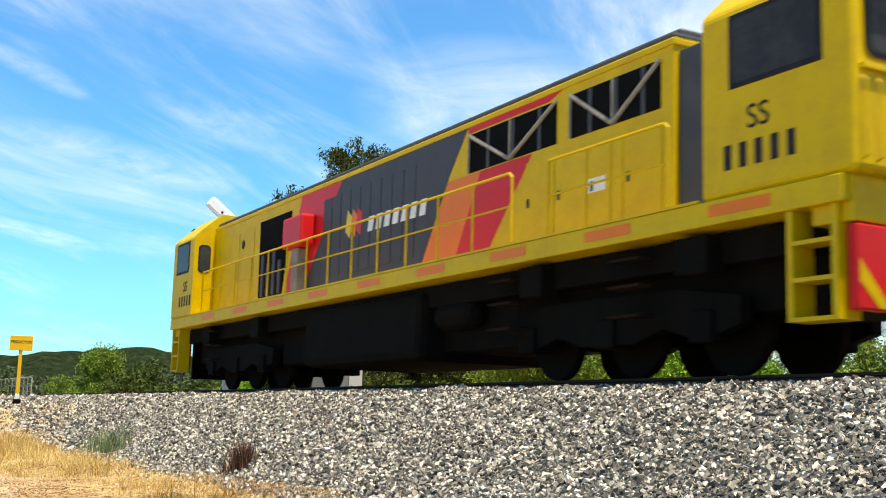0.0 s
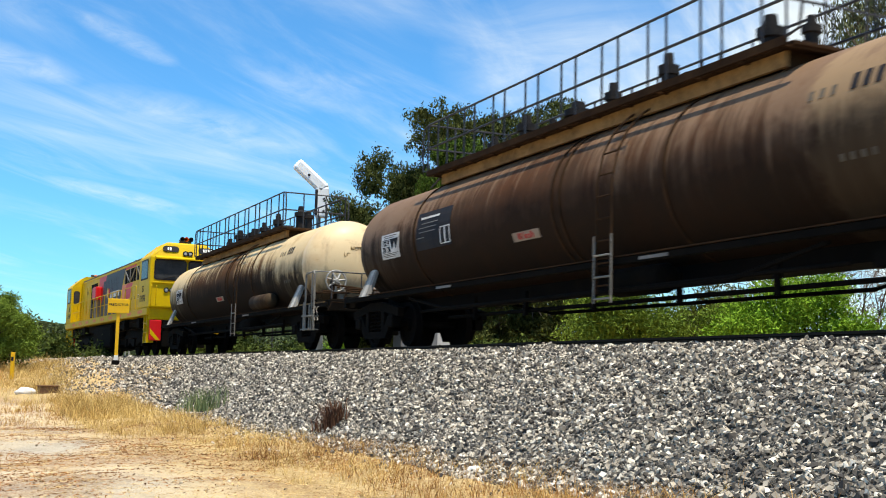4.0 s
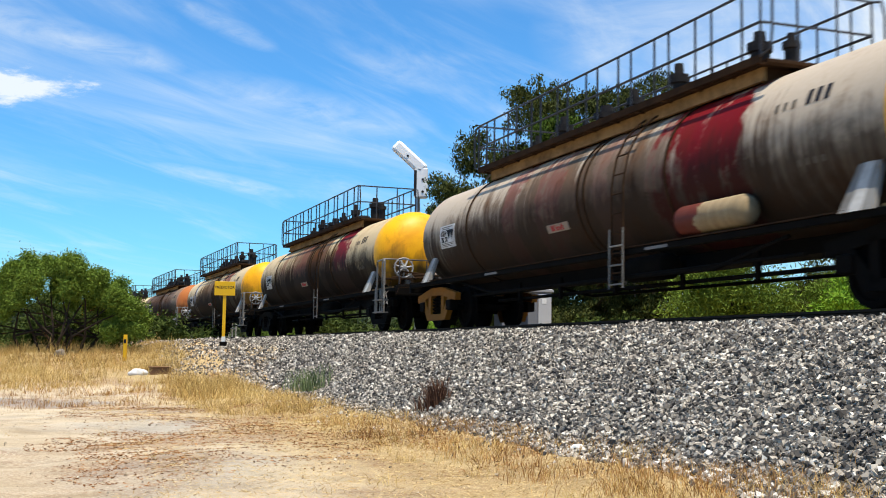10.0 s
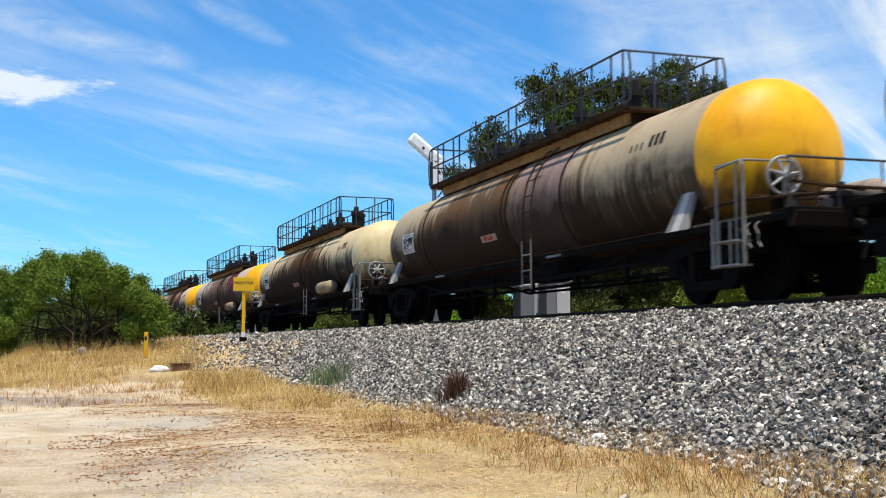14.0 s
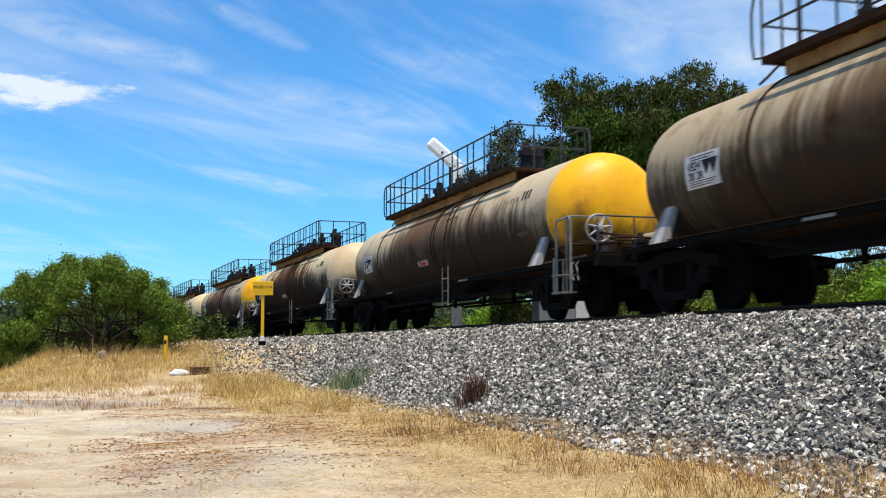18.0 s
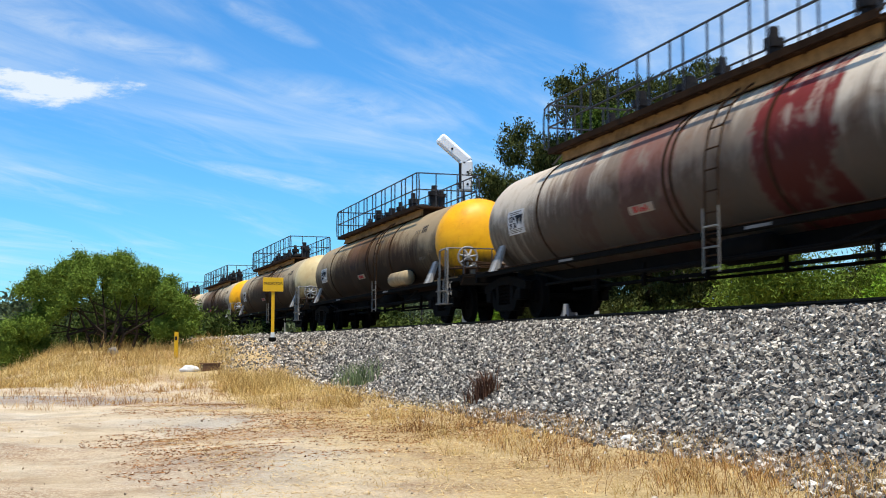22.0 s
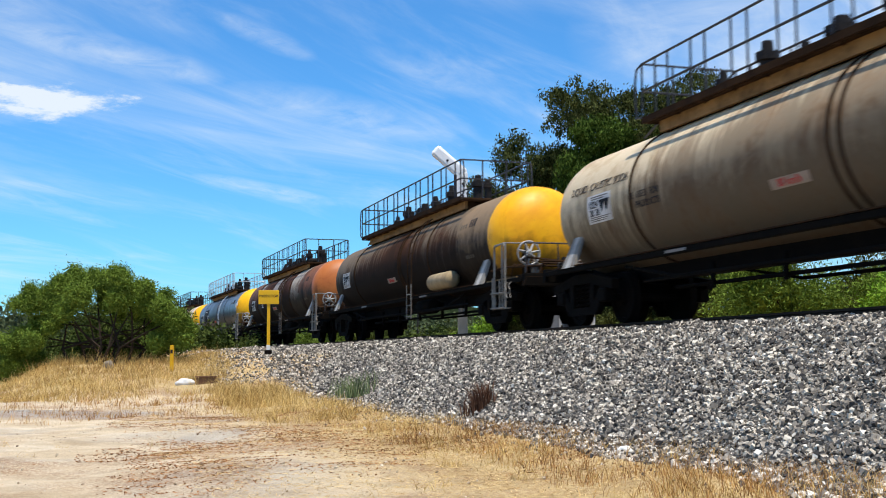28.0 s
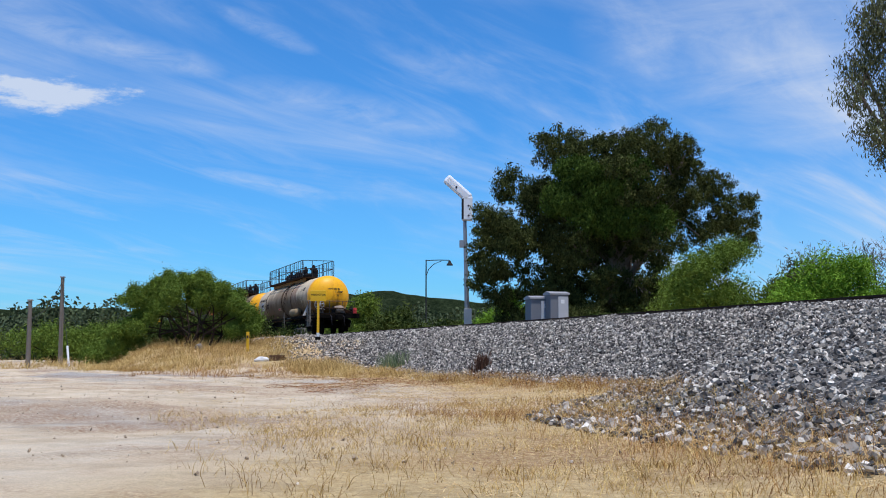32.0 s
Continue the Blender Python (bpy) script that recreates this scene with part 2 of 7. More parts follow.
def rod(bm, points, r, n=8, caps=True):
    """A round bar along points; r a number or one for each point."""
    pts = [Vector(p) for p in points]
    rs = r if isinstance(r, (list, tuple)) else [r] * len(pts)
    last = None
    frame_side = None
    for i, p in enumerate(pts):
        d = (pts[min(i + 1, len(pts) - 1)] - pts[max(i - 1, 0)]).normalized()
        if frame_side is None:
            frame_side = d.orthogonal().normalized()
        frame_side = (frame_side - d * frame_side.dot(d)).normalized()
        over = d.cross(frame_side)
        vs = [bm.verts.new(p + (frame_side * math.cos(2 * math.pi * k / n) + over * math.sin(2 * math.pi * k / n)) * rs[i]) for k in range(n)]
        if last:
            for k in range(n):
                bm.faces.new((last[k], last[(k + 1) % n], vs[(k + 1) % n], vs[k]))
        elif caps:
            bm.faces.new(vs[::-1])
        last = vs
    if caps:
        bm.faces.new(last)
    return bm


def lathe(bm, profile, n=32, axis="y", centre=(0, 0, 0)):
    """Turn (along, radius) pairs round the axis."""
    last = None
    for along, r in profile:
        if r < 1e-5:
            cur = [bm.verts.new((0, along, 0))]
        else:
            cur = [bm.verts.new((r * math.cos(2 * math.pi * k / n), along, r * math.sin(2 * math.pi * k / n))) for k in range(n)]
        if last:
            for k in range(n):
                a, b = last[k % len(last)], last[(k + 1) % len(last)]
                c, d = cur[(k + 1) % len(cur)], cur[k % len(cur)]
                q = [v for i, v in enumerate((a, b, c, d)) if v not in (a, b, c, d)[:i]]
                if len(q) > 2:
                    bm.faces.new(q)
        last = cur
    m = {"y": Matrix(), "z": pose(0, 0, 0, 90), "x": pose(0, 0, 0, 0, 0, -90)}[axis]
    bmesh.ops.transform(bm, matrix=Matrix.Translation(centre) @ m, verts=bm.verts)
    bmesh.ops.recalc_face_normals(bm, faces=bm.faces)
    return bm


def prism(bm, outline, x0, x1):
    """An outline of (y, z) pairs drawn out along x."""
    a, b = [bm.verts.new((x0, y, z)) for y, z in outline], [bm.verts.new((x1, y, z)) for y, z in outline]
    bm.faces.new(a)
    bm.faces.new(b[::-1])
    for i in range(len(a)):
        j = (i + 1) % len(a)
        bm.faces.new((a[j], a[i], b[i], b[j]))
    bmesh.ops.recalc_face_normals(bm, faces=bm.faces)
    return bm


def raw_mesh(name, verts, faces, material, flat=False):
    """verts (n,3), faces (m,k) as arrays."""
    me = bpy.data.meshes.new(name)
    faces = np.asarray(faces)
    k = faces.shape[1]
    me.vertices.add(len(verts))
    me.vertices.foreach_set("co", np.asarray(verts, np.float32).ravel())
    me.loops.add(faces.size)
    me.loops.foreach_set("vertex_index", faces.astype(np.int32).ravel())
    me.polygons.add(len(faces))
    me.polygons.foreach_set("loop_start", np.arange(0, faces.size, k, dtype=np.int32))
    me.update(calc_edges=True)
    me.validate()
    if flat:
        me.shade_flat()
    me.materials.append(material)
    return me


def writing(name, text, size, material, parent, m, depth=0.004):
    c = bpy.data.curves.new(name, "FONT")
    c.body, c.size, c.extrude, c.align_x, c.align_y = text, size, depth, "CENTER", "CENTER"
    c.materials.append(material)
    src = new(name, c)
    bpy.context.view_layer.update()
    me = bpy.data.meshes.new_from_object(src.evaluated_get(bpy.context.evaluated_depsgraph_get()))
    bpy.data.objects.remove(src)
    ob = new(name, me)
    ob.parent = parent
    ob.matrix_local = m
    return ob


# ---- ground ----
def smooth01(v, a, b):
    f = np.clip((np.asarray(v, float) - a) / (b - a), 0, 1)
    return f * f * (3 - 2 * f)


def track_coords(x, y):
    cx, cy = math.cos(TURN) * (OFF - 1 / BEND), math.sin(TURN) * (OFF - 1 / BEND)
    dx, dy = np.asarray(x) - cx, np.asarray(y) - cy
    return (np.arctan2(dy, dx) - TURN) / BEND, np.hypot(dx, dy) - 1 / BEND


def waves(x, y, size, seed):
    """Cheap smooth unevenness, about -1 to 1."""
    r = np.random.RandomState(seed)
    out = 0 * np.asarray(x, float)
    for k in range(5):
        a, ph = r.uniform(0, 2 * np.pi, 2)
        f = r.uniform(0.6, 1.9) / size
        out += np.sin((np.cos(a) * x + np.sin(a) * y) * f * 6.28 + ph)
    return out / 3


def land(x, y):
    """Height of the ground, without the ballast."""
    s, w = track_coords(x, y)
    berm = smooth01(s, 25.5, 34) * (1 - smooth01(s, 55, 90)) * (1 - smooth01(w, -2.5, 0.5)) * (0.78 * smooth01(w, -11.8, -9.3) + 0.25 * smooth01(w, -6.6, -5.2) * smooth01(s, 27, 33))
    near = (1 - smooth01(np.hypot(x, y), 60, 120))
    bank = 0.12 * smooth01(w, -6.5, -4.4) * (1 - smooth01(w, -2, 0))
    far_side = 0.75 * smooth01(w, 1.0, 3.5)
    return berm + bank + far_side + near * (0.035 * waves(x, y, 5.0, 3) + 0.014 * waves(x, y, 1.1, 4) + 0.008 * waves(x, y, 0.45, 5)) + 0.06 * smooth01(s, 20, 32) * waves(x, y, 2.3, 9) * near


def spaced(*runs):
    return np.unique(np.concatenate([np.linspace(a, b, n) for a, b, n in runs]))


GX = spaced((-2500, -300, 12), (-300, -60, 16), (-60, -20, 40), (-20, 14, 260), (14, 60, 40), (60, 300, 14), (300, 2500, 12))
GY = spaced((-2500, -200, 10), (-200, -20, 16), (-20, 2, 26), (2, 22, 200), (22, 56, 170), (56, 140, 40), (140, 500, 16), (500, 2500, 12))


def ground_material():
    m, t, b = nodes_of("sandy_ground")
    c = coords(t)
    big, mid = noise_node(t, c, 0.22, 5, 0.6, 0.8), noise_node(t, c, 1.1, 7, 0.65, 0.5)
    fine, grit = noise_node(t, c, 14, 6, 0.75), noise_node(t, c, 85, 3, 0.8)
    sand = ramp(t, mid, (0.25, (0.5, 0.37, 0.225)), (0.5, (0.68, 0.545, 0.37)), (0.75, (0.77, 0.66, 0.49)))
    grey = ramp(t, fine, (0.3, (0.3, 0.28, 0.25)), (0.7, (0.5, 0.475, 0.43)))
    straw = ramp(t, fine, (0.3, (0.42, 0.27, 0.1)), (0.7, (0.74, 0.56, 0.28)))
    col = mixed(t, ramp(t, big, (0.52, 0.0), (0.64, 0.55)), sand, grey)
    # grey gravel wearing through, straw litter near the track, red-brown leaf patches
    sep = t.nodes.new("ShaderNodeSeparateXYZ")
    link(t, c, sep.inputs[0])
    across = maths(t, "DIVIDE", maths(t, "ADD", sep.outputs[0], 8.4), 3.4)
    along = maths(t, "DIVIDE", maths(t, "SUBTRACT", sep.outputs[1], 19.6), 2.1)
    patch = maths(t, "ADD", maths(t, "ADD", maths(t, "MULTIPLY", across, across), maths(t, "MULTIPLY", along, along)), maths(t, "MULTIPLY", maths(t, "SUBTRACT", mid, 0.5), 2.2))
    col = mixed(t, ramp(t, patch, (0.55, 0.85), (0.95, 0.0)), col, grey)
    lat = maths(t, "ADD", maths(t, "MULTIPLY", sep.outputs[0], 0.951), maths(t, "MULTIPLY", sep.outputs[1], 0.309))
    lat = maths(t, "ADD", lat, maths(t, "MULTIPLY", maths(t, "MAXIMUM", maths(t, "SUBTRACT", 4.0, sep.outputs[1]), 0.0), 0.6))
    strawy = maths(t, "ADD", maths(t, "MULTIPLY", maths(t, "SUBTRACT", lat, 2.0), 0.35), maths(t, "MULTIPLY", mid, 0.9))
    strawy = maths(t, "MAXIMUM", strawy, maths(t, "ADD", maths(t, "MULTIPLY", sep.outputs[2], 2.2), maths(t, "MULTIPLY", mid, 0.4)))
    col = mixed(t, ramp(t, strawy, (0.3, 0.0), (0.75, 0.9)), col, straw)
    red = maths(t, "MULTIPLY", ramp(t, noise_node(t, c, 0.33, 3, 0.6, 0.6), (0.46, 0.0), (0.6, 0.9)), ramp(t, noise_node(t, c, 34, 5, 0.75), (0.44, 0.0), (0.56, 0.9)))
    col = mixed(t, red, col, (0.3, 0.15, 0.07))
    tracks = noise_node(t, coords(t, "Object", (0.9, 1.5, 1.0), (0, 0, 0.5)), 1.6, 7, 0.7, 0.3)
    col = mixed(t, 0.5, col, ramp(t, tracks, (0.35, 0.62), (0.55, 1.0)), "MULTIPLY")
    col = mixed(t, 0.5, col, ramp(t, grit, (0.3, 0.4), (0.6, 1.0)), "MULTIPLY")
    link(t, col, b.inputs["Base Color"])
    b.inputs["Roughness"].default_value = 0.95
    b.inputs["Specular IOR Level"].default_value = 0.15
    lumps = noise_node(t, c, 5.5, 6, 0.65, 0.4)
    bumped(t, b, maths(t, "ADD", maths(t, "MULTIPLY", lumps, 1.6), maths(t, "ADD", fine, maths(t, "MULTIPLY", grit, 0.4))), 0.8, 0.035)
    return m


gx, gy = np.meshgrid(GX, GY)
gz = land(gx, gy)
nx, ny = len(GX), len(GY)
idx = np.arange(nx * ny).reshape(ny, nx)
quads = np.stack([idx[:-1, :-1], idx[:-1, 1:], idx[1:, 1:], idx[1:, :-1]], -1).reshape(-1, 4)
ground = new("ground", raw_mesh("ground", np.stack([gx, gy, gz], -1).reshape(-1, 3), quads, ground_material()))
tagged(ground, "pale dry sandy ground with straw and leaf litter", "ground", kind="structure")

# ---- ballast bed ----
PROFILE = [(-5.0, -0.3), (-4.35, 0.03), (-3.5, 0.46), (-2.7, 0.87), (-2.0, 1.2), (-1.5, 1.34), (-1.0, 1.355), (0.0, 1.35), (1.0, 1.355), (1.5, 1.34), (2.0, 1.2), (2.9, 0.85), (3.9, 0.3)]


def fan(s):
    """How much wider the slope of spilled stone runs out past the camera's end."""
    return 1 + 1.05 * (1 - smooth01(s, 0, 7))


def bed(s, w):
    w = np.where(np.asarray(w) < -1.5, -1.5 + (np.asarray(w) + 1.5) / fan(s), w)
    z = np.interp(w, [p[0] for p in PROFILE], [p[1] for p in PROFILE])
    return z + 0.03 * waves(s, w * 2, 2.1, 21) * (np.asarray(w) < -1.4)


def bed_material():
    m, t, b = nodes_of("crushed_stone")
    c = coords(t)
    v = t.nodes.new("ShaderNodeTexVoronoi")
    v.inputs["Scale"].default_value = 26
    link(t, c, v.inputs["Vector"])
    sep = t.nodes.new("ShaderNodeSeparateColor")
    link(t, v.outputs["Color"], sep.inputs[0])
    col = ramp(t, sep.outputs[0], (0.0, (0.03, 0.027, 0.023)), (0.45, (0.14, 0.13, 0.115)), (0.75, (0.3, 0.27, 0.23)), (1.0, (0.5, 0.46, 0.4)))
    # gaps between the stones darkened, their shade put into the colour
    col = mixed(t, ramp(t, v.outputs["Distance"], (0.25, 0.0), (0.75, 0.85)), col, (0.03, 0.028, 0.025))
    link(t, col, b.inputs["Base Color"])
    b.inputs["Roughness"].default_value = 0.9
    bumped(t, b, maths(t, "SUBTRACT", 1.0, v.outputs["Distance"]), 1.0, 0.05)
    return m


BS = spaced((-60, 0, 40), (0, 40, 160), (40, 140, 120), (140, 420, 60))
BW = spaced(*[(PROFILE[i][0], PROFILE[i + 1][0], 5) for i in range(len(PROFILE) - 1)])
bv = np.array([[*on_track(s, w)[:2], float(bed(s, w))] for s in BS for w in [b if b > -1.5 else -1.5 + (b + 1.5) * float(fan(s)) for b in BW]])
idx = np.arange(len(BS) * len(BW)).reshape(len(BS), len(BW))
quads = np.stack([idx[:-1, :-1], idx[:-1, 1:], idx[1:, 1:], idx[1:, :-1]], -1).reshape(-1, 4)
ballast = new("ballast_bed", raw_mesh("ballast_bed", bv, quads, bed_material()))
tagged(ballast, "grey crushed stone ballast embankment under the track", "ballast", kind="structure")

# ---- rails and sleepers ----
rail_steel = paint("rail_steel", (0.045, 0.03, 0.022), 0.7, (0.06, 0.035, 0.02), 0.6)
timber = paint("sleeper_concrete", (0.3, 0.29, 0.27), 0.9, (0.12, 0.1, 0.08), 0.6)
railway = thing("railway_track", "steel rails on concrete sleepers set in ballast", "railway track")
railway["kind"] = "structure"
RAIL_SHAPE = [(-0.065, -0.15), (0.065, -0.15), (0.065, -0.135), (0.01, -0.115), (0.01, -0.04), (0.034, -0.03), (0.034, 0.0), (-0.034, 0.0), (-0.034, -0.03), (-0.01, -0.04), (-0.01, -0.115), (-0.065, -0.135)]
for side in (-0.55, 0.55):
    bm = bmesh.new()
    last = None
    for s in spaced((-60, 0, 6), (0, 260, 53), (260, 420, 5)):
        cur = [bm.verts.new(on_track(s, side + w, h)) for w, h in RAIL_SHAPE]
        if last:
            for k in range(len(cur)):
                bm.faces.new((last[k], last[(k + 1) % 12], cur[(k + 1) % 12], cur[k]))
        last = cur
    part("rail", bm, rail_steel, railway)
sleeper_mesh = finish("sleeper", boxed(-1.05, 1.05, -0.11, 0.11, -0.22, 0.0, 0.015), timber)
for i in range(150):
    ob = new("sleeper", sleeper_mesh)
    ob.parent = railway
    ob.matrix_local = track_pose(-6 + i * 0.65, 0, -0.125)


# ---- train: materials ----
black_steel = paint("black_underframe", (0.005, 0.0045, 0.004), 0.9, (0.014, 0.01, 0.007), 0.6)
grey_steel = paint("grey_galvanised", (0.25, 0.235, 0.21), 0.7, (0.06, 0.042, 0.028), 0.9)
dark_rust = paint("dark_rust", (0.014, 0.009, 0.006), 0.9, (0.045, 0.024, 0.013), 0.6)
rail_dark = paint("dark_handrail", (0.055, 0.055, 0.06), 0.5, (0.03, 0.02, 0.015), 0.7, 0.3)
rail_silver = paint("silver_handrail", (0.62, 0.64, 0.66), 0.4, (0.3, 0.28, 0.25), 0.3, 0.6)
deck_rust = paint("rusty_deck", (0.03, 0.017, 0.01), 0.9, (0.11, 0.055, 0.025), 0.6)
silver_wheel = paint("silver_brake_wheel", (0.4, 0.39, 0.37), 0.5, (0.12, 0.09, 0.07), 0.7, 0.3)
saddle_grey = paint("saddle_grey", (0.5, 0.48, 0.44), 0.6, (0.1, 0.07, 0.05), 0.8)
white_plate = paint("white_plate", (0.75, 0.75, 0.73), 0.6, (0.35, 0.3, 0.25), 0.4)
ink = paint("black_ink", (0.02, 0.02, 0.025), 0.6, (0.1, 0.08, 0.06), 0.3)
red_ink = paint("red_ink", (0.5, 0.04, 0.04), 0.6, (0.3, 0.1, 0.08), 0.3)
valve_paint = paint("valve_dark", (0.018, 0.017, 0.018), 0.5, (0.1, 0.08, 0.06), 0.4)
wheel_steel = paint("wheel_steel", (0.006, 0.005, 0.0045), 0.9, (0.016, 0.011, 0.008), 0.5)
fresh_orange = paint("bogie_orange", (0.26, 0.1, 0.008), 0.7, (0.12, 0.05, 0.012), 0.75)

print_grey = paint("faded_print", (0.09, 0.075, 0.06), 0.8, (0.2, 0.17, 0.12), 0.7)
speed_tan = paint("dirty_plate", (0.34, 0.26, 0.2), 0.8, (0.12, 0.07, 0.045), 0.8)
print_pale = paint("pale_print", (0.22, 0.21, 0.2), 0.8, (0.08, 0.07, 0.06), 0.7)
placard_white = paint("placard_white", (0.66, 0.65, 0.64), 0.7, (0.2, 0.16, 0.11), 0.7)
tan_beam = paint("tan_beam", (0.26, 0.155, 0.065), 0.9, (0.03, 0.017, 0.009), 1.0)

TANK_MID, TANK_R = 1.98, 1.09
WHEEL_X, WHEEL_Z = -0.78, 1.5


def tank_paint(name, body, grime, amount, zones=(), spread=5.0, seed=0.0, gloss=0.06):
    """Painted steel with spills run down from the hatches and shade painted over its lower half; zones: (y from, y to,
    colour, strength) bands of other paint.
    """
    m, t, b = nodes_of(name)
    c = coords(t)
    sep = t.nodes.new("ShaderNodeSeparateXYZ")
    link(t, c, sep.inputs[0])
    shift = t.nodes.new("ShaderNodeMapping")
    shift.inputs["Location"].default_value = (seed, seed * 1.7, seed * 0.3)
    link(t, c, shift.inputs[0])
    run = t.nodes.new("ShaderNodeMapping")
    run.inputs["Scale"].default_value = (0.3, 2.2, 0.3)
    run.inputs["Location"].default_value = (seed, seed * 2.3, seed)
    link(t, c, run.inputs[0])
    ringed = t.nodes.new("ShaderNodeMapping")
    ringed.inputs["Scale"].default_value = (0.06, 3.4, 0.06)
    ringed.inputs["Location"].default_value = (seed, seed * 0.9, seed)
    link(t, c, ringed.inputs[0])
    streak = noise_node(t, run.outputs[0], 1.7, 9, 0.74, 0.4)
    rings = noise_node(t, ringed.outputs[0], 2.2, 8, 0.78)
    blot, fine = noise_node(t, shift.outputs[0], 1.3, 7, 0.68, 0.4), noise_node(t, shift.outputs[0], 14, 6, 0.75)
    broad = noise_node(t, shift.outputs[0], 0.4, 4, 0.6, 0.6)
    col = mixed(t, ramp(t, fine, (0.3, 0.0), (0.75, 0.4)), body, tuple(v * k for v, k in zip(body, (0.7, 0.62, 0.5))))
    col = mixed(t, ramp(t, blot, (0.52, 0.0), (0.66, 0.6)), col, tuple(v * k for v, k in zip(body, (0.6, 0.48, 0.36))))
    keep = 0.0
    for y0, y1, colour, strength in zones:
        mid, half = (y0 + y1) / 2, (y1 - y0) / 2
        d = maths(t, "ABSOLUTE", maths(t, "SUBTRACT", maths(t, "ADD", sep.outputs[1], maths(t, "MULTIPLY", maths(t, "SUBTRACT", blot, 0.5), 1.3)), mid))
        inside = ramp(t, maths(t, "DIVIDE", d, half * 2), (0.45, 1.0), (0.51, 0.0))
        inside = maths(t, "MULTIPLY", inside, maths(t, "MULTIPLY", ramp(t, maths(t, "ADD", maths(t, "MULTIPLY", blot, 0.6), maths(t, "MULTIPLY", streak, 0.4)), (0.4, 0.15), (0.48, 1.0)), strength))
        col = mixed(t, inside, col, colour)
        keep = maths(t, "MAXIMUM", keep, inside)
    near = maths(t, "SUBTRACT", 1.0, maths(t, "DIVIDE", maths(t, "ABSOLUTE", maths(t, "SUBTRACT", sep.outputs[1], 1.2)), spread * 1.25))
    # grime weighted downwards, which puts the shade of the lower side into the colour
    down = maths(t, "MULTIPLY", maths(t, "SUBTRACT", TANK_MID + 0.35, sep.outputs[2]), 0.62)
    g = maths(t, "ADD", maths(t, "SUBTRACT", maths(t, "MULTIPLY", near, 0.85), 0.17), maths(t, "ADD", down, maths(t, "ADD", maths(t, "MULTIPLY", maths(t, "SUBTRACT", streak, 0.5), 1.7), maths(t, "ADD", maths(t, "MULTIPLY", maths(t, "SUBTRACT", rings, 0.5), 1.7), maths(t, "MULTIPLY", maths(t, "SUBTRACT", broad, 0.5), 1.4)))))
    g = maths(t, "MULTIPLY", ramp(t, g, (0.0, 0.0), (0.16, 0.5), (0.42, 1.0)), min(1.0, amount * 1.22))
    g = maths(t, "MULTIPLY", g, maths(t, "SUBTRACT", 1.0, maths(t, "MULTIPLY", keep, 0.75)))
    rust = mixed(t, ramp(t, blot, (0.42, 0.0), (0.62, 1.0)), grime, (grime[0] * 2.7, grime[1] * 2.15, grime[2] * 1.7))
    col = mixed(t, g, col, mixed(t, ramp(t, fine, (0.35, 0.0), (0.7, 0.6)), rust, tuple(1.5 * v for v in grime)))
    # lower half painted near black to stand for its shade
    belly_shade = ramp(t, maths(t, "ADD", maths(t, "MULTIPLY", maths(t, "SUBTRACT", TANK_MID + 0.3, sep.outputs[2]), 1.05), maths(t, "ADD", maths(t, "MULTIPLY", maths(t, "SUBTRACT", blot, 0.5), 1.4), maths(t, "MULTIPLY", maths(t, "SUBTRACT", rings, 0.5), 0.8))), (0.0, 0.0), (0.55, min(0.95, amount * 1.2)))
    col = mixed(t, belly_shade, col, (0.012, 0.008, 0.0055))
    link(t, col, b.inputs["Base Color"])
    link(t, maths(t, "ADD", maths(t, "MULTIPLY", g, 0.2), 0.6 if gloss < 0.2 else 0.36), b.inputs["Roughness"])
    b.inputs["Specular IOR Level"].default_value = gloss
    bumped(t, b, fine, 0.08, 0.004)
    return m


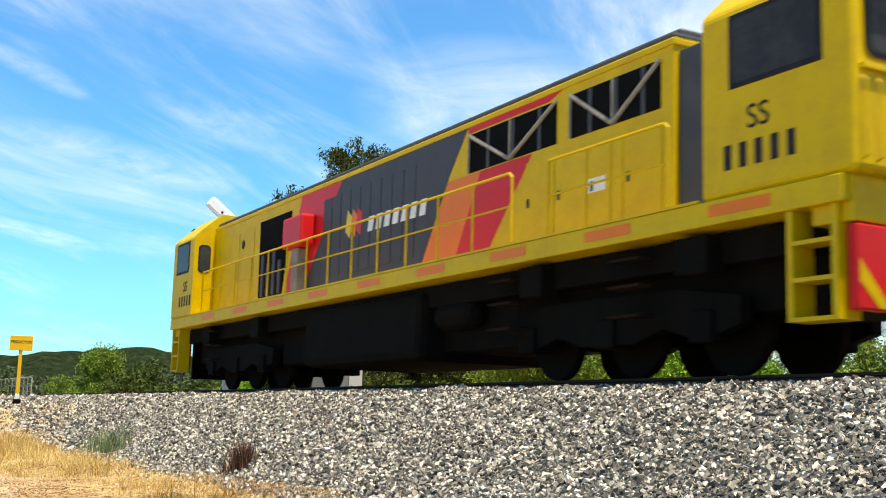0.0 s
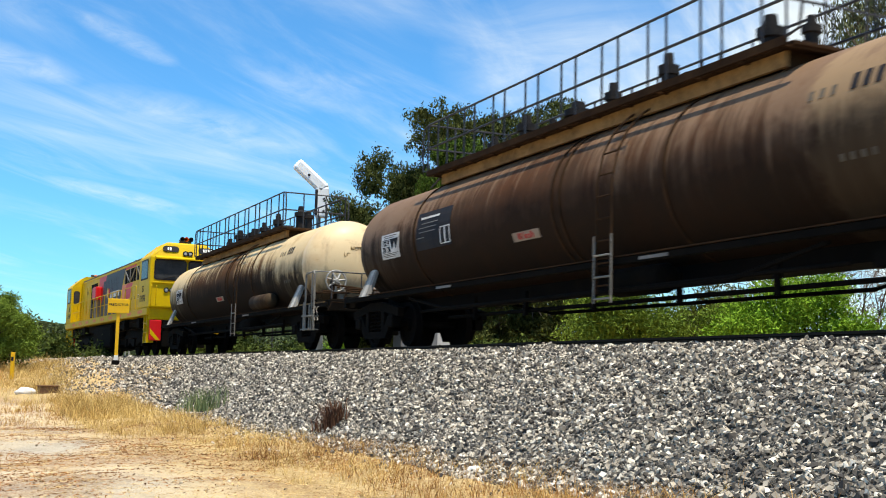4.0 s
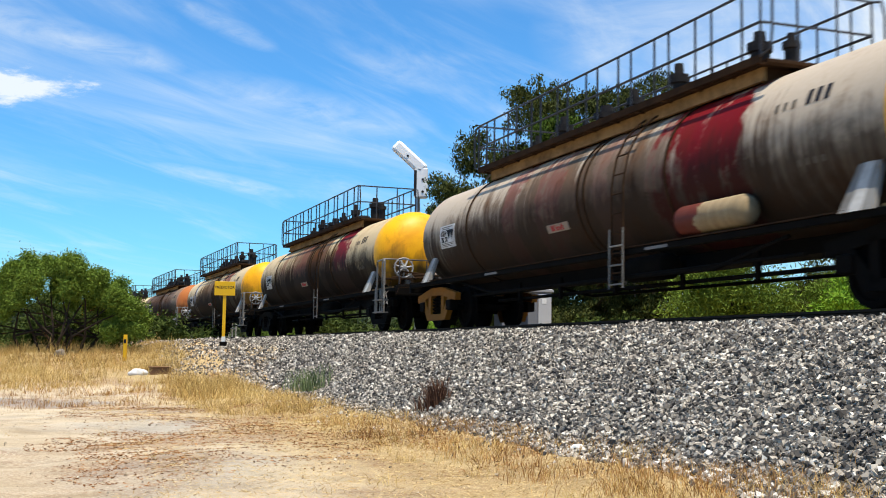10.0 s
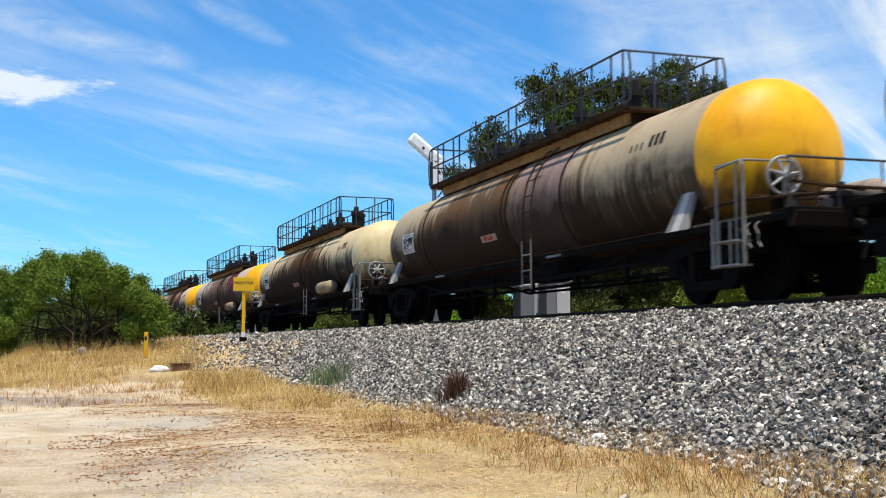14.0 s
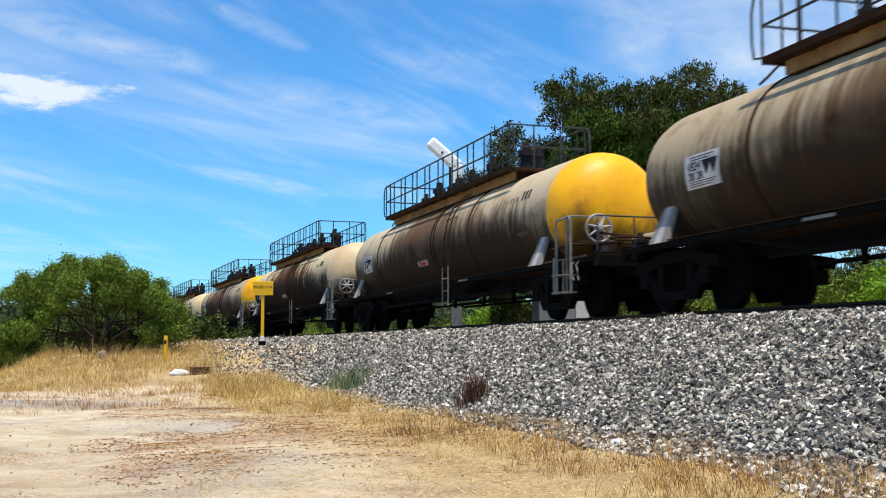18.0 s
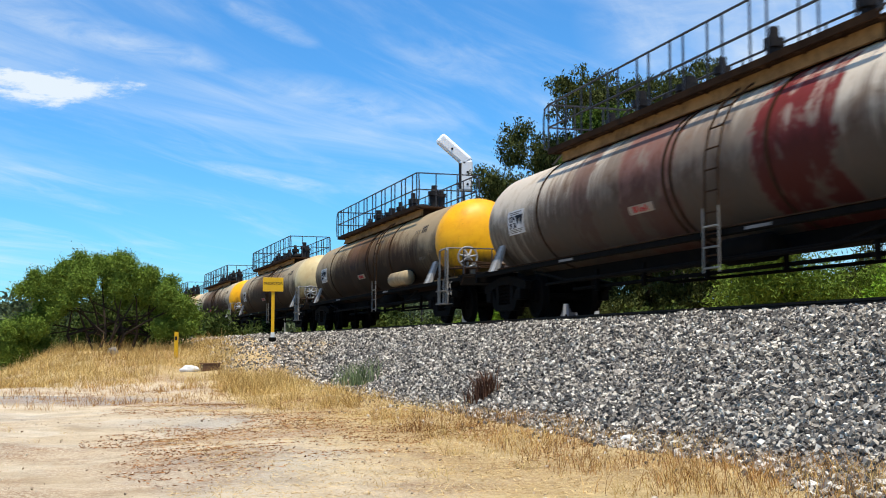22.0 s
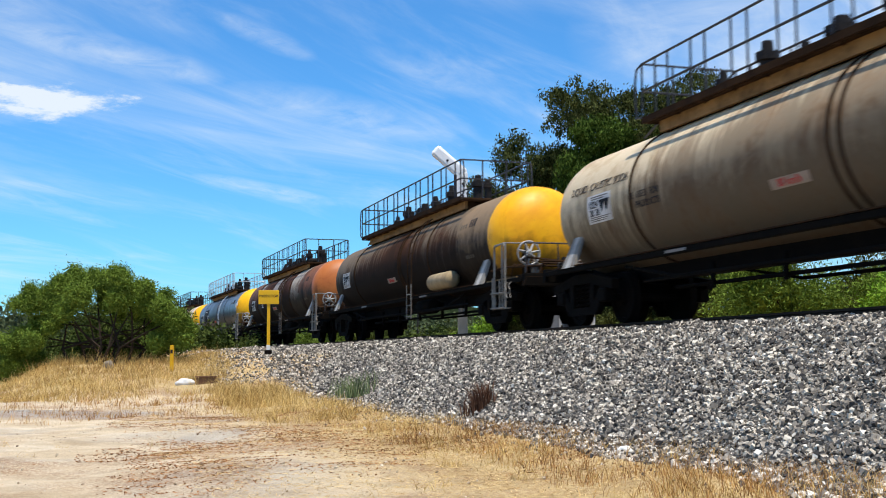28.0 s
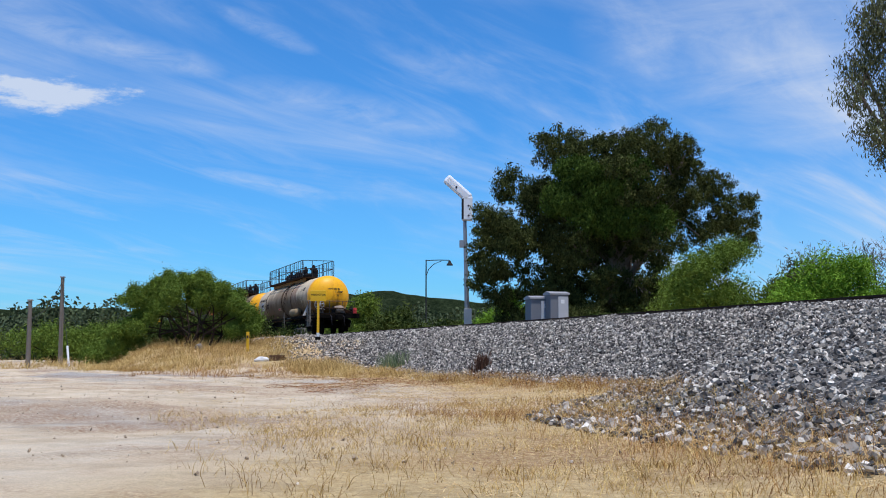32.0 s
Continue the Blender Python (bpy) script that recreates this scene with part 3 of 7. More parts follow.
def end_paint(name, colour, seed):
    """Enamel of a tank end: weathered to orange in patches, with brown runs and chips, and a lower half browned by
    grime and painted shade.
    """
    m, t, b = nodes_of(name)
    shift = t.nodes.new("ShaderNodeMapping")
    shift.inputs["Location"].default_value = (seed, seed * 1.7, seed * 0.3)
    c = coords(t)
    link(t, c, shift.inputs[0])
    run = t.nodes.new("ShaderNodeMapping")
    run.inputs["Scale"].default_value = (2.4, 2.4, 0.35)
    run.inputs["Location"].default_value = (seed, seed, seed)
    link(t, c, run.inputs[0])
    broad, blot = noise_node(t, shift.outputs[0], 0.75, 5, 0.6, 0.5), noise_node(t, shift.outputs[0], 2.6, 7, 0.72, 0.3)
    fine, runs = noise_node(t, shift.outputs[0], 16, 6, 0.75), noise_node(t, run.outputs[0], 1.5, 7, 0.7)
    deep = (colour[0] * 0.72, colour[1] * 0.5, colour[2] * 0.35)
    col = mixed(t, ramp(t, maths(t, "ADD", maths(t, "MULTIPLY", broad, 0.75), maths(t, "MULTIPLY", blot, 0.3)), (0.47, 0.0), (0.68, 0.6)), colour, deep)
    col = mixed(t, ramp(t, runs, (0.56, 0.0), (0.72, 0.35)), col, (colour[0] * 0.34, colour[1] * 0.25, colour[2] * 0.3))
    col = mixed(t, ramp(t, blot, (0.62, 0.0), (0.74, 0.3)), col, (0.1, 0.045, 0.012))
    col = mixed(t, ramp(t, fine, (0.62, 0.0), (0.74, 0.5)), col, (0.07, 0.035, 0.015))
    sep = t.nodes.new("ShaderNodeSeparateXYZ")
    link(t, c, sep.inputs[0])
    # browner towards the bottom: low grime, with the shade there painted in too
    low = maths(t, "ADD", maths(t, "MULTIPLY", maths(t, "SUBTRACT", TANK_MID + 0.0, sep.outputs[2]), 0.9), maths(t, "ADD", maths(t, "MULTIPLY", maths(t, "SUBTRACT", broad, 0.5), 1.5), maths(t, "MULTIPLY", maths(t, "SUBTRACT", runs, 0.5), 0.9)))
    col = mixed(t, ramp(t, low, (0.05, 0.0), (0.55, 0.9)), col, (0.035, 0.018, 0.007))
    link(t, col, b.inputs["Base Color"])
    b.inputs["Specular IOR Level"].default_value = 0.28
    link(t, maths(t, "ADD", maths(t, "MULTIPLY", blot, 0.35), 0.3), b.inputs["Roughness"])
    bumped(t, b, fine, 0.08, 0.004)
    return m


CREAM, TAN, GREYC = (0.64, 0.49, 0.29), (0.3, 0.2, 0.115), (0.42, 0.36, 0.27)
BROWN, DARK, RED = (0.05, 0.022, 0.0085), (0.03, 0.0125, 0.0055), (0.17, 0.006, 0.009)
YELLOW, ORANGE, PALE = (0.88, 0.43, 0.005), (0.47, 0.15, 0.035), (0.62, 0.5, 0.26)
# body, grime, amount, zones, end colour, silver rails, orange bogie
WAGONS = [
    (CREAM, BROWN, 0.8, (), CREAM, 0, 0),
    ((0.2, 0.125, 0.08), DARK, 0.68, ((-7.0, -4.4, TAN, 0.8),), ORANGE, 0, 0),
    (CREAM, BROWN, 0.75, ((-3.3, -1.2, RED, 0.8), (-4.3, -3.5, GREYC, 0.9), (5.4, 6.1, (0.6, 0.6, 0.62), 0.9), (0.5, 2.0, RED, 0.4)), YELLOW, 0, 0),
    (CREAM, BROWN, 0.85, ((-3.8, -2.2, RED, 1.0), (1.2, 3.0, RED, 0.8), (-1.2, -0.6, RED, 0.6), (4.2, 5.0, RED, 0.5)), YELLOW, 0, 0),
    ((0.52, 0.43, 0.33), BROWN, 0.68, ((-3.8, -1.5, RED, 1.0), (1.4, 2.4, RED, 0.7), (3.2, 3.9, RED, 0.7), (-0.4, 0.2, RED, 0.5)), YELLOW, 0, 1),
    (CREAM, BROWN, 0.8, (), PALE, 0, 0),
    ((0.46, 0.36, 0.23), BROWN, 0.72, ((-2.2, 0.4, (0.3, 0.2, 0.2), 0.7),), YELLOW, 0, 0),
    (CREAM, BROWN, 0.85, (), CREAM, 0, 0),
    ((0.56, 0.45, 0.3), BROWN, 0.7, (), YELLOW, 0, 0),
    ((0.42, 0.33, 0.21), BROWN, 0.66, ((-7, -6, PALE, 0.5),), PALE, 0, 0),
    ((0.38, 0.28, 0.16), BROWN, 0.7, ((2.0, 3.0, RED, 0.4),), YELLOW, 0, 0),
    ((0.62, 0.53, 0.42), (0.045, 0.018, 0.009), 0.56, ((-3.4, -1.6, RED, 0.95), (0.4, 2.4, RED, 0.7), (-5.0, -4.5, RED, 0.5), (3.4, 4.2, (0.12, 0.03, 0.02), 0.7)), YELLOW, 0, 0),
    ((0.09, 0.11, 0.138), (0.022, 0.024, 0.028), 0.45, (), (0.9, 0.47, 0.004), 1, 0),
    ((0.13, 0.06, 0.035), (0.024, 0.009, 0.005), 0.85, ((-0.3, 2.2, (0.4, 0.38, 0.36), 0.9), (-4.0, -2.1, (0.45, 0.4, 0.33), 0.9), (4.9, 5.6, (0.4, 0.38, 0.36), 0.8), (-7, -4.6, (0.26, 0.1, 0.05), 0.7)), ORANGE, 0, 0),
    ((0.18, 0.13, 0.085), DARK, 0.8, ((-6.6, -4.2, TAN, 0.7),), YELLOW, 0, 0),
    ((0.66, 0.54, 0.37), BROWN, 0.5, ((-3.4, -1.8, (0.26, 0.1, 0.06), 0.55),), YELLOW, 0, 0),
]


# ---- tank wagon: y ahead, x to the far side, z up from the rail head, origin at its middle ----
def build_bogie(parent, y, side_material):
    bogie = part("bogie", boxed(-0.75, 0.75, -0.2, 0.2, 0.42, 0.72, 0.02), black_steel, parent)
    bogie.location.y = y
    for x in (-0.88, 0.88):
        # cast side frame: a top chord, a dropped bottom chord, columns about the springs
        bm = bmesh.new()
        for outline in ([(-1.22, 0.56), (-1.24, 0.72), (-0.75, 0.8), (-0.3, 0.87), (0.3, 0.87), (0.75, 0.8), (1.24, 0.72), (1.22, 0.56), (0.8, 0.62), (0.3, 0.7), (-0.3, 0.7), (-0.8, 0.62)],
                        [(-0.98, 0.62), (-0.74, 0.62), (-0.42, 0.29), (0.42, 0.29), (0.74, 0.62), (0.98, 0.62), (0.58, 0.16), (-0.58, 0.16)],
                        [(-0.5, 0.25), (-0.34, 0.25), (-0.34, 0.74), (-0.5, 0.74)], [(0.34, 0.25), (0.5, 0.25), (0.5, 0.74), (0.34, 0.74)]):
            prism(bm, outline, x - 0.06, x + 0.06)
        part("side_frame", bm, side_material, bogie)
        for yy in (-0.2, 0.0, 0.2):
            bm = bmesh.new()
            turns = [(x + 0.05 * math.cos(a), yy + 0.07 * math.sin(a), 0.3 + 0.36 * k / 30) for k, a in enumerate([i * math.pi / 3 for i in range(31)])]
            part("spring", rod(bm, turns, 0.018, 5), black_steel, bogie)
        for yy in (-0.875, 0.875):
            part("axle_box", boxed(x - 0.1, x + 0.1, yy - 0.15, yy + 0.15, 0.36, 0.58, 0.03), side_material if side_material is not black_steel else black_steel, bogie)
    for yy in (-0.875, 0.875):
        bm = bmesh.new()
        for x in (-0.53, 0.53):
            sg = 1 if x > 0 else -1
            lathe_bm = lathe(bmesh.new(), [(x - sg * 0.07, 0.0), (x - sg * 0.07, 0.46), (x - sg * 0.04, 0.46), (x - sg * 0.035, 0.43), (x + sg * 0.06, 0.425), (x + sg * 0.06, 0.35), (x + sg * 0.02, 0.33), (x + sg * 0.02, 0.14), (x + sg * 0.09, 0.12), (x + sg * 0.09, 0.0)], 24, "x", (0, yy, 0.43))
            me = bpy.data.meshes.new("w")
            lathe_bm.to_mesh(me)
            lathe_bm.free()
            bm.from_mesh(me)
            bpy.data.meshes.remove(me)
        rod(bm, [(-0.9, yy, 0.43), (0.9, yy, 0.43)], 0.07, 10)
        part("wheelset", bm, wheel_steel, bogie, smooth=False)
    return bogie


def build_wagon():
    wagon = thing("tank_wagon", "dirty tank wagon with a railed walkway on top", "tank wagon", "wagons of the train")
    # barrel and its painted rear end
    front = [(9.12, 0.0), (9.11, 0.25), (9.06, 0.5), (8.96, 0.75), (8.82, 0.93), (8.62, 1.05), (8.4, TANK_R)]
    bm = lathe(bmesh.new(), [(-6.35, TANK_R)] + [(y, TANK_R) for y in (-4, -1, 1.6, 4, 6.5)] + front[::-1], 48, "y", (0, 0, TANK_MID))
    barrel = part("barrel", bm, None, wagon, smooth=True)
    rear = [(-6.35, TANK_R), (-6.5, TANK_R), (-6.7, 1.05), (-6.87, 0.93), (-7.01, 0.75), (-7.11, 0.5), (-7.16, 0.25), (-7.17, 0.0)]
    cap = part("rear_end", lathe(bmesh.new(), rear, 48, "y", (0, 0, TANK_MID)), None, wagon, "painted rounded tank end", smooth=True)
    for y in (0.72, 0.5, -2.0, 5.75):
        prof = [(y - 0.025, TANK_R), (y - 0.025, TANK_R + 0.02), (y + 0.025, TANK_R + 0.02), (y + 0.025, TANK_R)]
        b2 = lathe(bmesh.new(), prof, 48, "y", (0, 0, TANK_MID))
        me = bpy.data.meshes.new("w")
        b2.to_mesh(me)
        b2.free()
        part("band", _from(me), None, wagon, smooth=False)
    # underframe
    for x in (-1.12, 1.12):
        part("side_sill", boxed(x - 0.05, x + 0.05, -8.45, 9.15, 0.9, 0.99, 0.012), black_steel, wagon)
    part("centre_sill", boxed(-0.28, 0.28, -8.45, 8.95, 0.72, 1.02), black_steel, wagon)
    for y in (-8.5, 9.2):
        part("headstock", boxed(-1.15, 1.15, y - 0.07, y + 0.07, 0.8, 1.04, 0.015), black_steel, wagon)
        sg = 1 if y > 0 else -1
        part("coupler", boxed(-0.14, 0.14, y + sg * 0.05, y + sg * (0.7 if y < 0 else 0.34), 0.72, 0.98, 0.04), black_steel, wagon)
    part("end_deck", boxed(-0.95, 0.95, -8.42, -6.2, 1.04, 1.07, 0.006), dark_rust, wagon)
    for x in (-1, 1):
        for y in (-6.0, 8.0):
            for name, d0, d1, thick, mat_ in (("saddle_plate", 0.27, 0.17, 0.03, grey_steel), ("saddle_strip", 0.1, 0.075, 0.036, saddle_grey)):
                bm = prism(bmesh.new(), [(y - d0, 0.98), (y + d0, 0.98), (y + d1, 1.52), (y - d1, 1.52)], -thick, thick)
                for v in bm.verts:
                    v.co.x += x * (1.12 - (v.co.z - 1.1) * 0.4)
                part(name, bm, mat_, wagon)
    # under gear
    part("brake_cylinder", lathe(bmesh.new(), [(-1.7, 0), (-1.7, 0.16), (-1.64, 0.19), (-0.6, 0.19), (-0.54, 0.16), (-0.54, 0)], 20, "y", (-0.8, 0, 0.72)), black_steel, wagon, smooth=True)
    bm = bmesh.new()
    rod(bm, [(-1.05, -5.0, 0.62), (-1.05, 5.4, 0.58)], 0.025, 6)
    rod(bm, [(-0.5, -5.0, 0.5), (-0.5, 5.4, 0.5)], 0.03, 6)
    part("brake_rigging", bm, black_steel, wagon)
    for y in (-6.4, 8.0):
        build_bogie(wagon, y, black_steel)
    # end gear: air cylinder, brake wheel, steps, handrails
    part("air_cylinder", lathe(bmesh.new(), [(-8.45, 0), (-8.43, 0.13), (-8.36, 0.18), (-7.5, 0.18), (-7.42, 0.13), (-7.4, 0)], 20, "y", (0.2, 0, 1.27)), speed_tan, wagon, "tan air cylinder on the end deck", smooth=True)
    # handbrake wheel that faces the rear, on its stand
    bm = lathe(bmesh.new(), [(-7.9, 0.215), (-7.915, 0.218), (-7.92, 0.235), (-7.915, 0.25), (-7.9, 0.255), (-7.885, 0.235), (-7.9, 0.215)], 28, "y", (WHEEL_X, 0, WHEEL_Z))
    bw = part("brake_wheel", bm, silver_wheel, wagon, "silver handbrake wheel", smooth=True)
    for k in range(7):
        a = 2 * math.pi * k / 7 + 0.2
        b2 = bmesh.new()
        rod(b2, [(WHEEL_X + 0.05 * math.cos(a), -7.93, WHEEL_Z + 0.05 * math.sin(a)), (WHEEL_X + 0.22 * math.cos(a), -7.905, WHEEL_Z + 0.22 * math.sin(a))], [0.03, 0.018], 6)
        part("spoke", b2, silver_wheel, bw)
    part("hub", lathe(bmesh.new(), [(-8.0, 0), (-8.0, 0.04), (-7.94, 0.06), (-7.86, 0.06), (-7.8, 0.035), (-7.7, 0.035), (-7.7, 0)], 14, "y", (WHEEL_X, 0, WHEEL_Z)), silver_wheel, bw)
    part("brake_stand", boxed(WHEEL_X - 0.07, WHEEL_X + 0.07, -7.8, -7.7, 1.09, WHEEL_Z + 0.08, 0.01), dark_rust, wagon)
    bm = bmesh.new()
    for y in (-7.05, -7.5):
        rod(bm, [(-1.2, y, 0.4), (-1.2, y, 1.65), (-1.2, y - 0.04, 1.7)], 0.018, 6)
    rod(bm, [(-1.2, -7.05, 1.68), (-1.2, -7.6, 1.72), (-1.2, -7.65, 1.66), (-1.2, -7.65, 0.4)], 0.018, 6)
    part("grab_rail", bm, grey_steel, wagon)
    for k, z in enumerate((0.42, 0.72)):
        part("step", boxed(-1.3, -1.06, -7.6, -7.06, z - 0.012, z + 0.012), grey_steel, wagon)
    for y in (-6.95, -7.65):
        part("step_hanger", boxed(-1.21, -1.18, y - 0.025, y + 0.025, 0.4, 1.05), grey_steel, wagon)
    # side ladder with its hoops
    bm = bmesh.new()
    for y in (-1.05, -0.7):
        pts = [(-1.22, y, 0.55), (-1.22, y, 1.9)] + [(-math.sin(a) * 1.2, y, TANK_MID + math.cos(a) * 1.2) for a in [radians(v) for v in (85, 70, 55, 40, 28)]]
        rod(bm, pts, 0.016, 6)
    ladder = part("ladder", bm, deck_rust, wagon, "rusty side ladder")
    for i in range(8):
        z = 0.65 + i * 0.29
        x = -1.22 if z < 1.98 else -math.sqrt(max(0.05, 1.2 ** 2 - (z - TANK_MID) ** 2))
        part("rung", rod(bmesh.new(), [(x, -1.05, z), (x, -0.7, z)], 0.012, 6), deck_rust, ladder)
    bm = bmesh.new()
    for y in (-1.08, -0.67):
        rod(bm, [(-1.24, y, 0.42), (-1.24, y, 1.3)], 0.013, 6)
    foot = part("foot_ladder", bm, grey_steel, wagon, "pale foot ladder hung from the sill")
    for i in range(3):
        part("rung", rod(bmesh.new(), [(-1.24, -1.08, 0.48 + i * 0.28), (-1.24, -0.67, 0.48 + i * 0.28)], 0.014, 6), grey_steel, foot)
    # top walkway, hatches and railing
    y0, y1, xw, z0, z1 = -3.9, 5.74, 0.845, 3.16, 4.05
    part("walkway", boxed(-0.74, 0.74, y0, y1, z0 - 0.05, z0, 0.008), deck_rust, wagon)
    for k in range(13):
        yy = y0 + 0.05 + k * (y1 - y0 - 0.1) / 12
        part("deck_bracket", boxed(-xw, xw, yy - 0.012, yy + 0.012, z0 - 0.075, z0 - 0.052), deck_rust, wagon)
    for x in (-xw, xw):
        part("walkway_edge", boxed(x - 0.02, x + 0.02, y0, y1, z0 - 0.07, z0 + 0.03), deck_rust, wagon)
    for x in (-0.5, 0.5):
        part("walkway_beam", boxed(x * 1.24 - 0.03, x * 1.24 + 0.03, y0 + 0.25, y1 - 0.2, z0 - 0.23, z0 - 0.052), tan_beam if x < 0 else deck_rust, wagon)
    for y in (-3.6, -1.8, 0, 1.8, 3.6, 5.4):
        part("walkway_bracket", prism(bmesh.new(), [(y - 0.04, 2.75), (y + 0.04, 2.75), (y + 0.04, z0 - 0.05), (y - 0.04, z0 - 0.05)], -0.58, 0.58), deck_rust, wagon)
    for y, r, h in ((4.8, 0.1, 0.6), (3.6, 0.13, 0.75), (2.7, 0.1, 0.5), (1.9, 0.17, 0.62), (0.9, 0.1, 0.7), (0.2, 0.1, 0.4), (-0.5, 0.11, 0.8), (-1.4, 0.3, 0.35), (-2.6, 0.13, 0.75), (-3.3, 0.09, 0.55)):
        bm = lathe(bmesh.new(), [(0, r), (h * 0.6, r), (h * 0.62, r * 1.35), (h * 0.78, r * 1.35), (h * 0.8, r * 0.7), (h, r * 0.6), (h, 0)], 16, "z")
        bmesh.ops.transform(bm, matrix=pose(0.05, y, z0), verts=bm.verts)
        part("hatch", bm, valve_paint, wagon)
    railing = part("railing", _rails(y0, y1, xw, z0, z1), rail_dark, wagon, "tubular railing round the walkway")
    post = finish("post", rod(bmesh.new(), [(0, 0, 0), (0, 0, z1 - z0)], 0.017, 6), rail_dark)
    for x in (-xw, xw):
        for y in (y0, -3.5, -2.8, -2.4, -1.7, -1.3, -0.6, -0.2, 0.5, 0.9, 1.6, 2.0, 2.7, 3.1, 3.8, 4.2, 4.9, 5.3, y1):
            o = new("post", post)
            o.parent, o.location = railing, (x, y, z0)
    for x in (-0.3, 0.3):
        for y in (y0, y1):
            o = new("post", post)
            o.parent, o.location = railing, (x, y, z0)
    bm = bmesh.new()
    for x in (-0.5, -0.15):
        rod(bm, [(x, 5.74, z0 + 0.05), (x, 6.15, z0 - 0.1), (x, 6.35, 3.0)], 0.02, 6)
    part("end_step", bm, rail_dark, wagon)
    # plates and lettering bars
    placard = part("placard", curved_plate(6.9, 82, 107, 0.88), placard_white, wagon, "white hazard placard with dark print")
    for text, dy, a, size in (("1824", 0.2, 91, 0.18), ("2R 2R", 0.16, 98, 0.16)):
        writing("print", text, size, ink, placard, tank_spot(6.9 + dy, a, 0.012))
    for dy in (-0.14, -0.32):
        b = bmesh.new()
        face_plate(b, [(-0.11, 0.09), (0.11, 0.09), (0.0, -0.11)], 0.0, 0.004)
        bmesh.ops.transform(b, matrix=tank_spot(6.9 + dy, 92.5, 0.02) @ pose(0, 0, 0, -90), verts=b.verts)
        part("hazard_mark", b, ink, placard)
    for k in range(3):
        part("print_bar", curved_plate(6.9 + 0.03 * k, 101.5 + k * 1.6, 102.2 + k * 1.6, 0.72 - 0.08 * k, 0.011), print_grey, placard)
    for k in range(2):
        part("print_bar", curved_plate(6.9 + 0.05 * k, 83.6 + k * 2.0, 84.4 + k * 2.0, 0.64 - 0.16 * k, 0.011), print_grey, placard)
    speed = part("speed_plate", curved_plate(1.6, 108.5, 116, 0.82), speed_tan, wagon, "dirty plate with red print")
    writing("print", "80 km/h", 0.15, red_ink, speed, tank_spot(1.6, 112.3, 0.012))
    # stencilled numbers on the rear of the barrel
    for k in range(6):
        part("number_bar", curved_plate(-4.45 - k * 0.16 - (0.12 if k > 2 else 0), 62 if k > 2 else 66, 72, 0.09 if k > 2 else 0.06, 0.004), ink if k > 2 else print_grey, wagon)
    for k in range(4):
        part("number_bar", curved_plate(-4.9 - k * 0.14, 105, 109, 0.06, 0.004), print_grey, wagon)
    # pipes, valves and clutter about the rear deck
    bm = bmesh.new()
    for k in range(5):
        y = -7.5 - k * 0.26
        rod(bm, [(-1.0 + 0.2 * (k % 3), y, 1.08), (-0.95 + 0.2 * (k % 3), y, 1.3 + 0.08 * (k % 2)), (0.3, y - 0.1, 1.28), (0.8, y, 1.1)], 0.022, 5)
    rod(bm, [(-1.1, -6.6, 1.22), (-1.05, -7.4, 1.25), (-0.7, -8.6, 1.2)], 0.025, 5)
    part("pipework", bm, deck_rust, wagon)
    for k, (x, y) in enumerate(((-0.6, -7.75), (-0.1, -8.1), (0.45, -7.9), (0.8, -8.3))):
        part("valve", lathe(bmesh.new(), [(1.08, 0.1), (1.22, 0.1), (1.24, 0.15), (1.3, 0.15), (1.32, 0.06), (1.42, 0.05), (1.42, 0)], 12, "z", (x, y, 0)), valve_paint if k % 2 else grey_steel, wagon)
    bm = bmesh.new()
    for y in (-7.0, -7.62):
        rod(bm, [(-1.17, y, 1.08), (-1.17, y, 1.72)], 0.016, 5)
    rod(bm, [(-1.17, -7.0, 1.72), (-1.17, -7.62, 1.72), (-0.5, -7.7, 1.72), (-0.5, -7.7, 1.08)], 0.016, 5)
    part("deck_rail", bm, grey_steel, wagon)
    # uncoupling levers, stirrups and cocks about the rear headstock
    for k, y in enumerate((-7.75, -7.95)):
        part("cock_handle", rod(bmesh.new(), [(-1.18, y, 0.92), (-1.24, y, 0.86), (-1.24, y - 0.07, 0.76), (-1.22, y - 0.03, 0.68), (-1.24, y - 0.12, 0.6)], 0.01, 6), grey_steel, wagon)
    part("uncoupling_lever", rod(bmesh.new(), [(-1.2, -8.62, 0.8), (-1.12, -8.62, 0.98), (-0.3, -8.64, 0.98), (-0.1, -8.66, 0.9)], 0.011, 6), dark_rust, wagon)
    part("end_rail", rod(bmesh.new(), [(-1.05, -8.4, 1.07), (-1.05, -8.4, 1.6), (-1.05, -8.36, 1.66), (0.95, -8.36, 1.66), (0.95, -8.4, 1.07)], 0.016, 6), rail_dark, wagon)
    for x in (-0.35, 0.3):
        part("end_post", rod(bmesh.new(), [(x, -8.38, 1.07), (x, -8.36, 1.66)], 0.014, 6), rail_dark, wagon)
    for y in (-7.1, -7.36):
        part("step_hanger", boxed(-1.215, -1.195, y - 0.018, y + 0.018, 0.4, 1.0), grey_steel, wagon)
    part("deck_bracket", prism(bmesh.new(), [(-6.3, 1.03), (-6.3, 0.95), (-8.0, 0.9), (-8.0, 1.03)], -1.1, -1.06), tan_beam, wagon)
    for y in (4.2, -1.9):
        part("sill_label", boxed(-1.176, -1.171, y - 0.3, y + 0.3, 0.925, 0.965), print_pale, wagon, "pale stencil plate on the sill")
    for x in (-0.35, 0.3):
        part("brake_hose", rod(bmesh.new(), [(x, -8.55, 0.95), (x, -8.8, 0.85), (x, -8.85, 0.6), (x + 0.06, -8.7, 0.45)], 0.025, 6), ink, wagon)
